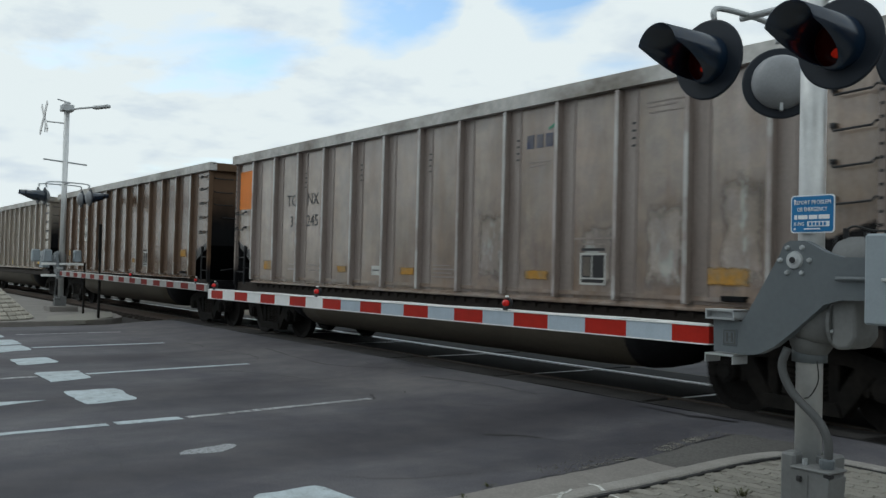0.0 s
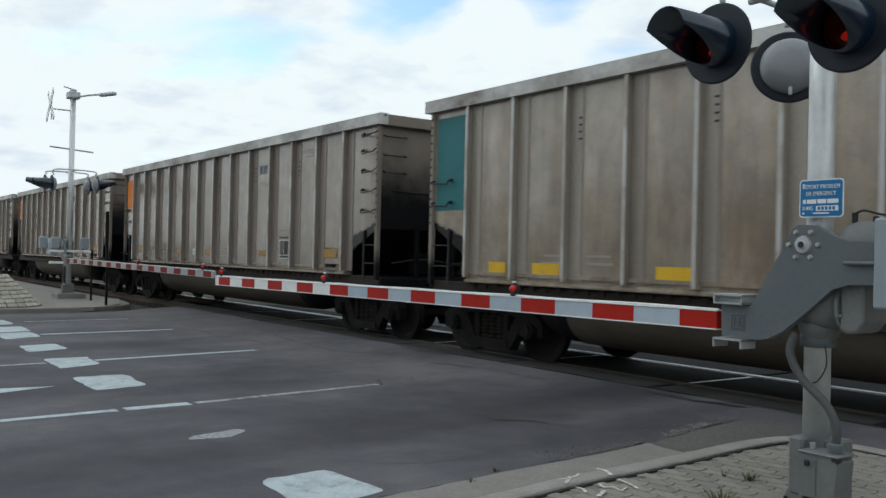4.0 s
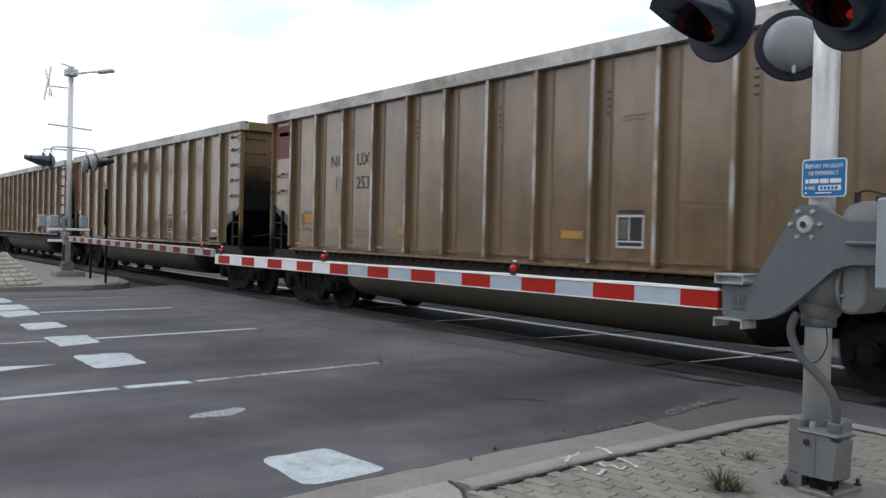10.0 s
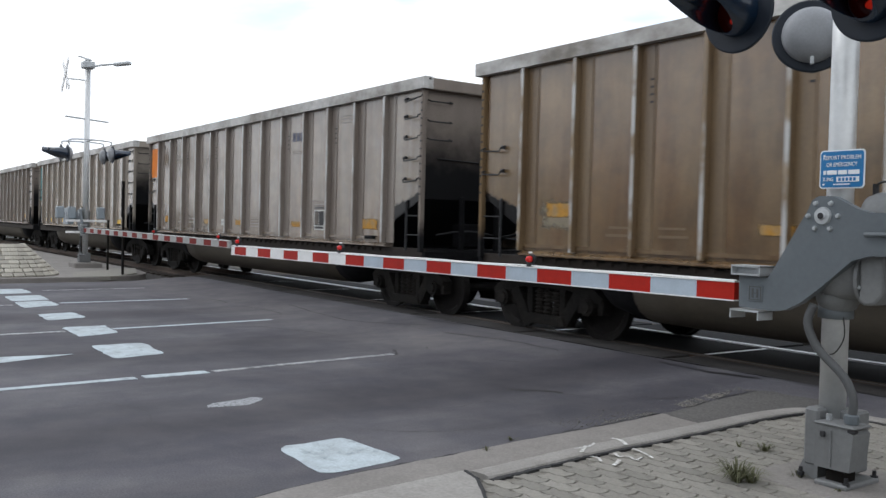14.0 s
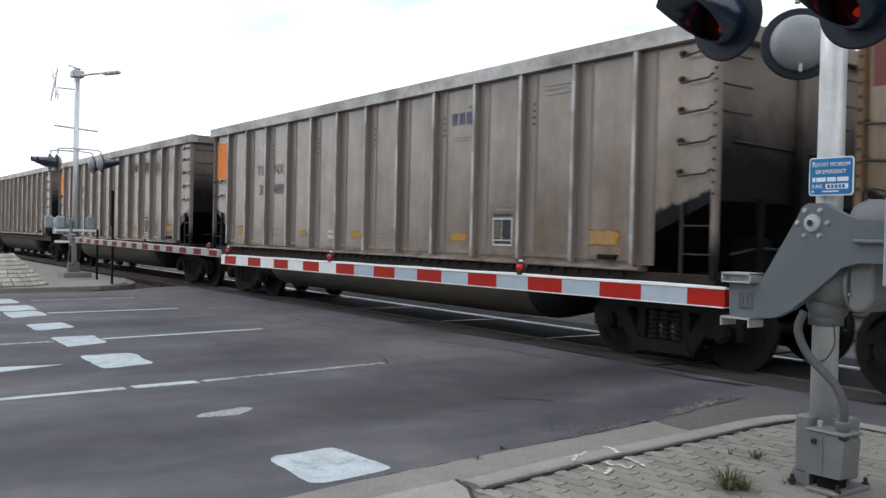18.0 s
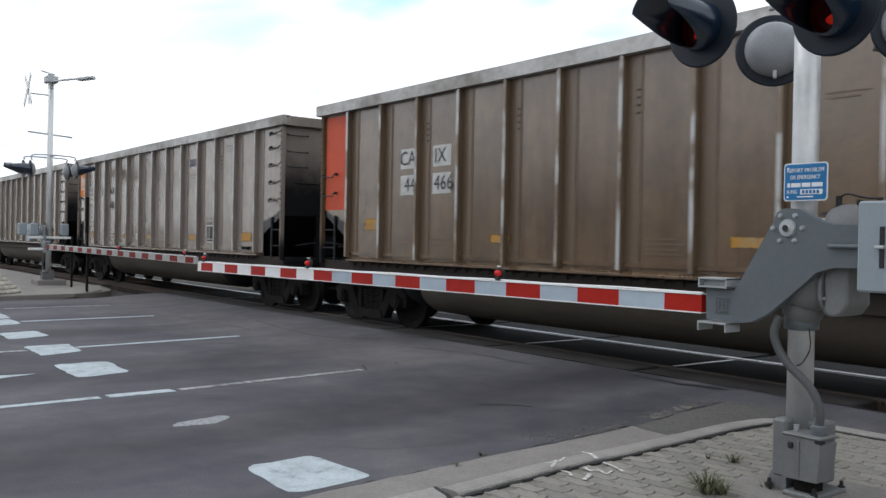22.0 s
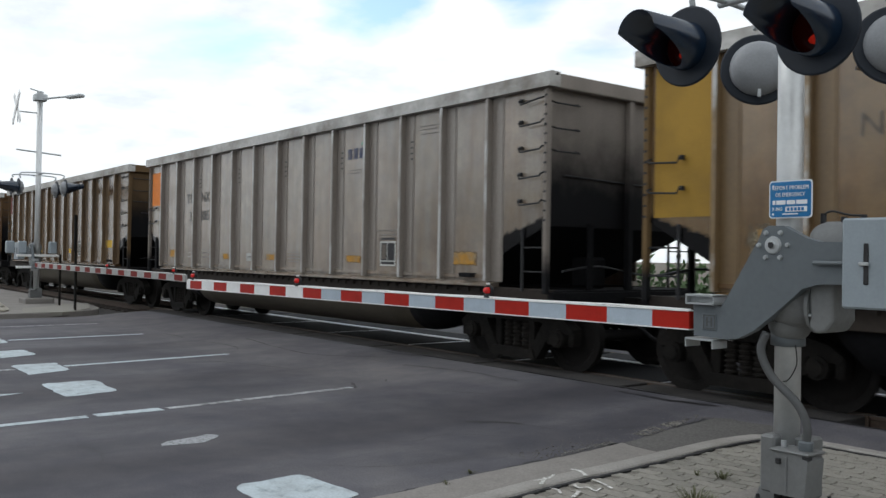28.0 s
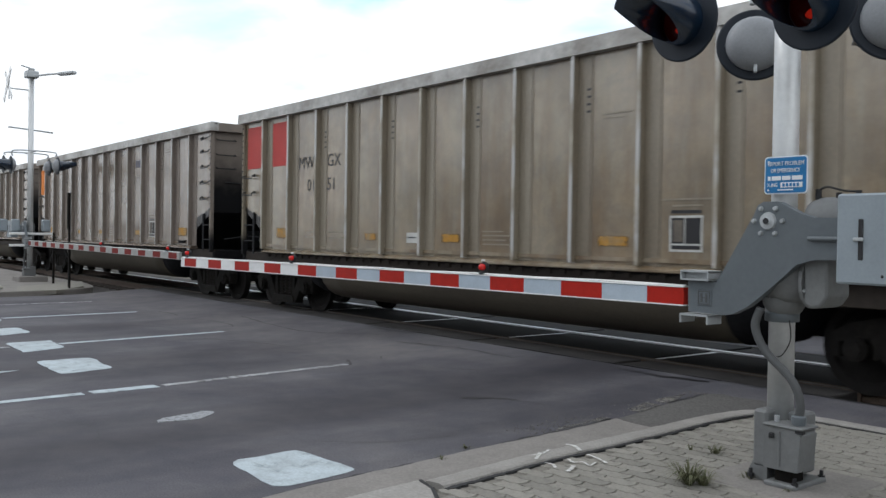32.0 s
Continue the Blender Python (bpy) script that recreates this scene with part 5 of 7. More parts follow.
# ---- coal train ----
HL, LONG, Z_TOP, Z_SILL, SIDE = 7.28, 0.36, 3.935, 1.18, 1.50
RIBS = [-6.20 + 1.048 * n for n in range(13)]
SPEED = (-2.71462, 18.1667, -0.00323515, -0.00041403, 7.47757e-06)
PITCH = 16.3


def run(t):
    """How far the train has gone at a time."""
    return sum(c * t ** n for n, c in enumerate(SPEED))


def at(end, x):
    """A place near one end of a car; the leading end bay is longer than the trailing one."""
    return end * x + (LONG if end > 0 else 0.0)


def wheelset():
    bm = bmesh.new()
    for side in (-1, 1):
        one = lathe([(0.0, -0.09), (0.09, -0.09), (0.1, -0.05), (0.36, -0.03), (0.40, -0.065), (0.457, -0.065), (0.462, 0.04), (0.485, 0.05), (0.485, 0.075), (0.40, 0.075), (0.36, 0.03), (0.1, 0.06), (0.0, 0.06)], 28,
                    m=Matrix.Translation((0, side * 0.76, 0)) @ Matrix.Rotation(radians(90 if side < 0 else -90), 4, "X"))
        me = bpy.data.meshes.new("half")
        one.to_mesh(me)
        one.free()
        bm.from_mesh(me)
        bpy.data.meshes.remove(me)
    rod((0, -0.95, 0), (0, 0.95, 0), 0.075, 14, bm=bm)
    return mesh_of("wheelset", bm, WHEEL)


def side_frame():
    """Cast side frame: bowed top member, sloping tension members, a window for the springs, jaws over the bearings."""
    bm = prism([(-1.16, 0.58), (-1.0, 0.69), (-0.5, 0.82), (0.5, 0.82), (1.0, 0.69), (1.16, 0.58), (1.12, 0.50), (0.95, 0.54), (0.5, 0.65), (-0.5, 0.65), (-0.95, 0.54), (-1.12, 0.50)], -0.10, 0.08)
    prism([(-0.46, 0.13), (0.46, 0.13), (0.40, 0.27), (-0.40, 0.27)], -0.12, 0.10, bm=bm)
    for side in (-1, 1):
        prism([(side * x, z) for x, z in ((0.60, 0.66), (0.80, 0.60), (0.46, 0.13), (0.30, 0.20))], -0.09, 0.07, bm=bm)
        prism([(side * x, z) for x, z in ((0.29, 0.24), (0.40, 0.24), (0.40, 0.70), (0.29, 0.70))], -0.07, 0.05, bm=bm)
        prism([(side * x, z) for x, z in ((1.06, 0.54), (1.16, 0.56), (1.14, 0.36), (1.06, 0.36))], -0.08, 0.08, bm=bm)
        prism([(side * x, z) for x, z in ((0.64, 0.58), (0.73, 0.56), (0.73, 0.36), (0.67, 0.36))], -0.08, 0.08, bm=bm)
        rod((side * 0.89, -0.14, 0.457), (side * 0.89, 0.14, 0.457), 0.125, 16, bm=bm)
        rod((side * 0.89, -0.17, 0.457), (side * 0.89, -0.14, 0.457), 0.085, 12, bm=bm)
        box(side * 0.89 - 0.14, side * 0.89 + 0.14, -0.10, 0.10, 0.55, 0.60, 0.01, bm=bm)
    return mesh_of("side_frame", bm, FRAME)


def coil_spring():
    """One stacked coil spring about its own foot."""
    profile = [(0.0, 0.0), (0.06, 0.0)]
    for k in range(6):
        z = 0.03 + 0.058 * k
        profile += [(0.058, z - 0.02), (0.082, z - 0.008), (0.082, z + 0.008), (0.058, z + 0.02)]
    return mesh_of("coil_spring", lathe(profile + [(0.06, 0.36), (0.0, 0.36)], 10), COIL)


def build_car():
    car = thing("coal_gondola", "dusty taupe steel coal gondola with ribbed sides and sooty ends", "freight car", "cars of the coal train")

    def put(name, bm, mat, parent=None, label="", m=None, smooth=False):
        return part(name, bm, mat, parent or car, label, m, smooth)

    # sides: cut away at both lower corners
    outline = [(-7.15, 3.75), (-7.15, 1.97), (-6.22, 1.46), (-6.22, Z_SILL), (6.46, Z_SILL), (6.46, 1.50), (7.15 + LONG, 1.96), (7.15 + LONG, 3.75)]
    for side in (-1, 1):
        y = side * SIDE
        bm = prism(outline, y - 0.012, y + 0.012)
        put("side_sheet", bm, CAR, None, "plain riveted side sheet")
        put("foot_strip", box(-6.2, 6.4, y + side * 0.026 - 0.014, y + side * 0.026 + 0.014, Z_SILL + 0.05, Z_SILL + 0.10), CAR, None, "low strip along the foot of the side")
        put("top_chord", prism([(y - 0.13, 3.74), (y - 0.13, 3.925), (y - 0.11, Z_TOP), (y + 0.06, Z_TOP), (y + 0.06, 3.74)] if side < 0 else [(y + 0.13, 3.74), (y - 0.06, 3.74), (y - 0.06, Z_TOP), (y + 0.11, Z_TOP), (y + 0.13, 3.925)], -HL, HL + LONG, "x"), CHORD, None, "pale scuffed top chord")
        put("side_sill", prism([(side * 1.40, 1.115), (side * 1.565, 1.115), (side * 1.58, 1.125), (side * 1.58, 1.15), (side * 1.52, 1.185), (side * 1.40, 1.185)], -6.25, 6.45, "x"), CAR, None, "dusty side sill ledge")
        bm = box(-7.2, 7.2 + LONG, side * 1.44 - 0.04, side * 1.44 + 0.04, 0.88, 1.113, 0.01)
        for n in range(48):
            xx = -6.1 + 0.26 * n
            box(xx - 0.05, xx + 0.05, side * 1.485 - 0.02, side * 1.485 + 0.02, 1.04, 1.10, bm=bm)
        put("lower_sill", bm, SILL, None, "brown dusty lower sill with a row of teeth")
    # one rib: bright front, shade painted on its sides, darker band beside it, and a low strip with rows of marks on
    # some
    def rib_mesh(marked):
        bm = bmesh.new()
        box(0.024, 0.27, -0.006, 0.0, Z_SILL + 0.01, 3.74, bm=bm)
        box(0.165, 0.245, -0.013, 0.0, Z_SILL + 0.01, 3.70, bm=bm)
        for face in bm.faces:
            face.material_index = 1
        if marked:
            for z in (3.30, 3.21, 3.12, 3.03):
                old = set(bm.faces)
                box(0.175, 0.235, -0.018, -0.010, z, z + 0.026, bm=bm)
                for face in set(bm.faces) - old:
                    face.material_index = 2
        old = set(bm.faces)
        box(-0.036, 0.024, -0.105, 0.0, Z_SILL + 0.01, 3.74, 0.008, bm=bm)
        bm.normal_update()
        # side faces take the dark band material: shade put into their colour
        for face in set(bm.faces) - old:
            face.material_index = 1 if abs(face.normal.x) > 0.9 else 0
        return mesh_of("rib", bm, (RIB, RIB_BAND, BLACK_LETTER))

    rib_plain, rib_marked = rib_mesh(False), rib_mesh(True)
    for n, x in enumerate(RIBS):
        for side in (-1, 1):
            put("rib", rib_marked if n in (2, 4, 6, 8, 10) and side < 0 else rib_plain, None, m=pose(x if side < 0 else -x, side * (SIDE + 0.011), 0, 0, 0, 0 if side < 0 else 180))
    # ends
    for end in (-1, 1):
        e = "rear" if end < 0 else "front"
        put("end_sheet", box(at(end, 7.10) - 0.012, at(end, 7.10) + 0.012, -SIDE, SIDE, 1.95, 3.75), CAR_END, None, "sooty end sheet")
        put("slope_sheet", prism([(at(end, 7.10), 1.97), (end * 5.55, 1.12), (end * 5.55, 1.09), (at(end, 7.10), 1.94)], -1.48, 1.48), SOOT_BLACK, None, "coal-black slope sheet")
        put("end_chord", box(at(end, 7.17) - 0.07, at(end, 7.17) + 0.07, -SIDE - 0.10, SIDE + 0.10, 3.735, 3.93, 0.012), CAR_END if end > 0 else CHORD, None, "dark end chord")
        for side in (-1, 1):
            put("corner_cap", lathe([(0.15, 0.0), (0.14, 0.05), (0.09, 0.085), (0.0, 0.095)], 14, m=pose(at(end, 7.12), side * 1.50, 3.885) @ Matrix.Diagonal((1.15, 0.85, 0.7, 1))), SOOT_BLACK if end > 0 else CHORD, None, "rounded corner cap", smooth=True)
        put("end_platform", box(at(end, 6.72) - 0.5, at(end, 6.72) + 0.5, -1.45, 1.45, 1.06, 1.10), SOOT_BLACK, None, "sooty end platform")
        put("end_sill", box(at(end, 7.2) - 0.05, at(end, 7.2) + 0.05, -1.5, 1.5, 0.84, 1.08, 0.01), SOOT_BLACK)
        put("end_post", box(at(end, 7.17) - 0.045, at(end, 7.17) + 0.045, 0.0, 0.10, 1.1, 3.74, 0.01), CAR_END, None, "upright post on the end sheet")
        put("end_post", box(at(end, 7.15) - 0.03, at(end, 7.15) + 0.03, -0.75, -0.66, 1.1, 2.0, 0.01), SOOT_BLACK)
        put("brake_gear", box(at(end, 6.8) - 0.16, at(end, 6.8) + 0.16, -0.55, -0.15, 1.12, 1.55, 0.04), SOOT_BLACK, None, "black brake gear on the platform")
        put("brake_pipe", pipe(bowed([(at(end, 7.12), -1.2, 1.35), (at(end, 7.13), -0.5, 1.42), (at(end, 7.13), 0.5, 1.3), (at(end, 7.12), 1.2, 1.36)]), 0.016, 6), IRON)
        put("end_rod", rod((at(end, 7.125), -1.2, 2.62), (at(end, 7.125), 1.35, 2.55), 0.012, 6), IRON)
        put("coupler", prism([(end * 6.9, -0.10), (end * 7.80, -0.10), (end * 7.90, -0.17), (end * 8.13, -0.15), (end * 8.15, 0.02), (end * 8.03, 0.06), (end * 8.03, 0.16), (end * 7.87, 0.16), (end * 7.80, 0.10), (end * 6.9, 0.10)], 0.76, 1.0, "z"), TRUCK, None, "cast knuckle coupler")
        put("draft_gear", box(end * 6.6 - 0.5, end * 6.6 + 0.5, -0.22, 0.22, 0.68, 1.05, 0.02), TRUCK)
        put("air_hose", pipe(bowed([(end * 7.3, 0.25, 0.8), (end * 7.6, 0.28, 0.55), (end * 7.9, 0.22, 0.42), (end * 8.08, 0.15, 0.5)]), 0.025, 8), IRON, smooth=True)
        for side in (-1, 1):
            y = side * (SIDE + 0.03)
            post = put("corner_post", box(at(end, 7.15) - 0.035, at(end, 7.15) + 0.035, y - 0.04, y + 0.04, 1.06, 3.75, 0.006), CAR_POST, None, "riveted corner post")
            bm = bmesh.new()
            for k in range(14):
                z = 2.0 + 0.125 * k
                box(at(end, 7.15) - 0.02, at(end, 7.15) + 0.02, y - 0.047, y + 0.047, z, z + 0.028, bm=bm)
            tagged(put("rivet_strip", bm, IRON, post), kind="stuff")
            # ladder in the open corner
            bm = rod((at(end, 6.70), y, 1.08), (at(end, 6.70), y, 1.92), 0.022, 8)
            for z in (1.34, 1.66):
                rod((at(end, 6.70), y, z), (at(end, 7.15), y, z), 0.011, 6, bm=bm)
            put("corner_ladder", bm, IRON, None, "ladder in the open lower corner")
            # grab irons on the side
            rungs = (3.56, 3.27, 2.925, 2.575, 2.22) if end * side < 0 else (2.60, 2.26)
            for n, z in enumerate(rungs):
                a, b = at(end, 6.66), at(end, 7.10)
                o = side * 0.07
                bent = [(a, y, z + 0.06), (a, y + o, z + 0.05), (a + end * 0.03, y + o, z), (b - end * 0.03, y + o, z + (0.05 if n == 0 and len(rungs) == 5 else 0.02)), (b, y + o, z + 0.05), (b, y, z + 0.07)]
                bm = pipe(bent, 0.012, 6)
                box(a - 0.025, a + 0.025, min(y, y + o * 0.6), max(y, y + o * 0.6), z + 0.035, z + 0.085, bm=bm)
                put("grab_iron", bm, IRON, None, "bent black grab iron")
            for z in (3.55, 3.22, 2.92):
                a, b = side * 1.42, side * 0.98
                put("grab_iron", pipe([(at(end, 7.11), a, z + 0.03), (at(end, 7.19), a, z), (at(end, 7.19), b, z), (at(end, 7.11), b, z + 0.03)], 0.012, 6), IRON)
    # belly tubs between the trucks
    def hull(side, stations):
        bm = bmesh.new()
        rings = []
        for x, f in stations:
            ring = []
            for k in range(13):
                a = math.pi * k / 12
                ring.append(bm.verts.new((x, side * 0.78 + 0.64 * math.cos(a) * (0.6 + 0.4 * f), 1.08 - 0.76 * f * math.sin(a) ** 0.7)))
            rings.append(ring)
        for a, b in zip(rings, rings[1:]):
            for k in range(12):
                bm.faces.new((a[k], a[k + 1], b[k + 1], b[k]))
        bm.faces.new(rings[0])
        bm.faces.new(rings[-1])
        return bm

    for side in (-1, 1):
        tub = put("belly_tub", hull(side, ((-4.25, 0.98), (-3.6, 1.0), (3.6, 1.0), (4.25, 0.98))), TUB, None, "rounded dusty belly tub", smooth=True)
        # both ends of the tub are near-black, its middle is not
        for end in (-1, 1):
            put("tub_end", hull(side, tuple((end * x, f) for x, f in ((4.255, 0.985), (4.5, 0.94), (4.8, 0.85), (5.0, 0.6), (5.15, 0.25)))), SOOT_BLACK, tub, "near-black end of the tub", smooth=True)
    put("floor", box(-5.6, 5.6, -1.48, 1.48, 1.08, 1.11), SOOT_BLACK, None, "coal-blackened floor")
    put("centre_sill", box(-7.0, 7.0, -0.2, 0.2, 0.72, 1.08, 0.01), TRUCK)
    # small bracket low on the right of the near side
    for side in (-1, 1):
        put("jack_bracket", box(-side * 5.95 - 0.14, -side * 5.95 + 0.14, side * 1.56 - 0.06, side * 1.56 + 0.06, 1.24, 1.30, 0.01), SOOT_BLACK)
    # trucks
    frame_me, spring_me, wheel_me = side_frame(), coil_spring(), wheelset()
    for end in (-1, 1):
        hub = end * 6.17 + (0.28 if end > 0 else 0.0)
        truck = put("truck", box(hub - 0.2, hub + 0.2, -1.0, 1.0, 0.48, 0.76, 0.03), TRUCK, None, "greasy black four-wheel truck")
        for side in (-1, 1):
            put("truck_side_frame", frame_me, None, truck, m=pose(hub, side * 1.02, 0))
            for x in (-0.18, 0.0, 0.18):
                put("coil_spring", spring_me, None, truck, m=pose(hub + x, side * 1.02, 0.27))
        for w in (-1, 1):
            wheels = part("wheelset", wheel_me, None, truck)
            wheels.matrix_parent_inverse = Matrix.Translation((hub + w * 0.89, 0, 0.457))
            WHEELS.append(wheels)
    return car


WHEELS = []

# k counts back along the train: kind of car, reporting letters and number in the two bays, and colour
TAUPE, DUN, OLIVE, PALE, BEIGE, BLACK = (0.225, 0.192, 0.164), (0.176, 0.120, 0.064), (0.172, 0.117, 0.060), (0.300, 0.264, 0.222), (0.255, 0.220, 0.166), (0.021, 0.0185, 0.016)
CARS = {
    0: ("orange", None, TAUPE), -1: ("orange", ("TG", "NX", "31", "245"), (0.263, 0.222, 0.200)), -2: ("boxed", ("NC", "UX", "11", "646"), (0.126, 0.079, 0.049)),
    -3: ("teal", ("TI", "LX", "42", "794"), PALE), -4: ("orange", ("TG", "NX", "30", "670"), TAUPE), -5: ("teal", None, PALE),
    -6: ("orange", None, TAUPE), -7: ("orange", ("TG", "NX", "31", "272"), TAUPE), -8: ("orange", ("TG", "NX", "31", "831"), TAUPE),
    -9: ("orange", ("TG", "NX", "30", "826"), (0.207, 0.160, 0.130)), -10: ("orange", ("TG", "NX", "31", "575"), (0.207, 0.163, 0.130)),
    -11: ("orange", ("TG", "NX", "31", "829"), TAUPE), -12: ("maroon_top", ("NC", "UX", "12", "253"), DUN), -13: ("maroon", ("HL", "PX", "24", "155"), OLIVE),
    -14: ("maroon", ("HL", "PX", "24", "181"), (0.152, 0.098, 0.052)), -15: ("orange", ("TG", "NX", "30", "963"), TAUPE), -16: ("plain", None, DUN),
    -17: ("orange", None, TAUPE), -18: ("teal", ("TI", "LX", "42", "752"), PALE), -19: ("orange", ("TG", "NX", "30", "807"), TAUPE),
    -20: ("maroon_top", ("NC", "UX", "12", "224"), DUN), -21: ("orange", ("TG", "NX", "30", "488"), TAUPE), -22: ("orange", ("TG", "NX", "30", "337"), (0.211, 0.173, 0.148)),
    -23: ("orange", ("TG", "NX", "31", "680"), TAUPE), -24: ("orange", ("TG", "NX", "30", "434"), (0.207, 0.163, 0.130)), -25: ("scarlet", ("CA", "IX", "44", "466"), (0.142, 0.098, 0.060)),
    -26: ("tagged", ("TG", "NX", "31", "888"), TAUPE), -27: ("orange", ("TG", "NX", "30", "944"), TAUPE), -28: ("orange", ("TG", "NX", "32", "135"), TAUPE),
    -29: ("black", ("N", "LX", "320", "77"), BLACK), -30: ("orange", None, TAUPE), -31: ("yellow", ("NC", "UX", "1", "495"), (0.176, 0.116, 0.054)),
    -32: ("orange", ("TG", "NX", "31", "885"), (0.238, 0.209, 0.182)), -33: ("sprayed", ("NC", "UX", "12", "97"), (0.126, 0.081, 0.041)), -34: ("maroon", ("HL", "PX", "24", "099"), (0.118, 0.069, 0.034)),
    -35: ("red", ("MW", "GX", "05", "17"), BEIGE), -36: ("red", ("MW", "GX", "01", "51"), BEIGE), -37: ("orange", None, TAUPE), -38: ("orange", None, TAUPE), -39: ("maroon_top", None, DUN),
    -40: ("orange", None, TAUPE),
}
LABELS = {"orange": "dusty taupe coal gondola with an orange end panel and sooty ends", "boxed": "brown coal gondola with a faded maroon panel and white-boxed letters", "teal": "pale greenish-grey coal gondola with a teal end panel",
          "maroon_top": "brown dusty coal gondola with a maroon upper end panel", "maroon": "olive-brown coal gondola with a full maroon end panel", "plain": "plain brown dusty coal gondola", "scarlet": "brown coal gondola with a scarlet end panel and boxed letters",
          "tagged": "taupe coal gondola with spray-painted scrawls over an orange panel", "black": "black coal gondola with white letters and scrawls", "yellow": "yellowish-brown coal gondola with a yellow end panel",
          "sprayed": "brown coal gondola with a dark sprayed patch and maroon panel", "red": "clean beige coal gondola with two red end panels"}
LETTERS = words({piece: (piece, 0.32) for kind, text, colour in CARS.values() if text for piece in text})
Y_FACE = -SIDE - 0.0125


def letter_mesh(text, mat):
    me = LETTERS[text].copy()
    me.materials.clear()
    me.materials.append(mat)
    return me


def squiggle(seed, w, h, loops=4, tall=True):
    """A looping scrawl of spray paint on a side, running down (tall) or along it."""
    rng = random.Random(seed)
    pts, phase, steps = [], rng.uniform(0, 6.28), loops * 9
    for k in range(steps + 1):
        u = k / steps
        a = 2 * math.pi * loops * u + phase
        swing = 0.5 + 0.45 * math.sin(a) * (0.75 + 0.25 * math.sin(5 * u + phase))
        run_on = u + (0.55 / loops) * math.cos(a) * rng.uniform(0.6, 1.2)
        pts.append((w * swing, 0, h * (1 - run_on)) if tall else (w * run_on, 0, h * swing))
    bm = pipe(bowed(pts, 2), 0.019, 5)
    bmesh.ops.transform(bm, matrix=Matrix.Diagonal((1, 0.16, 1, 1)), verts=bm.verts)
    return bm


def cloud_patch(seed, w, h):
    rng = random.Random(seed)
    pts = [((w / 2) * (1 + 0.85 * math.cos(a) * (0.8 + 0.35 * rng.random())), (h / 2) * (1 + 0.9 * math.sin(a) * (0.7 + 0.4 * rng.random()))) for a in (2 * math.pi * k / 22 for k in range(22))]
    return prism(pts, -0.004, 0.0)


_shared = {}


def once(key, make):
    if key not in _shared:
        _shared[key] = make()
    return _shared[key]


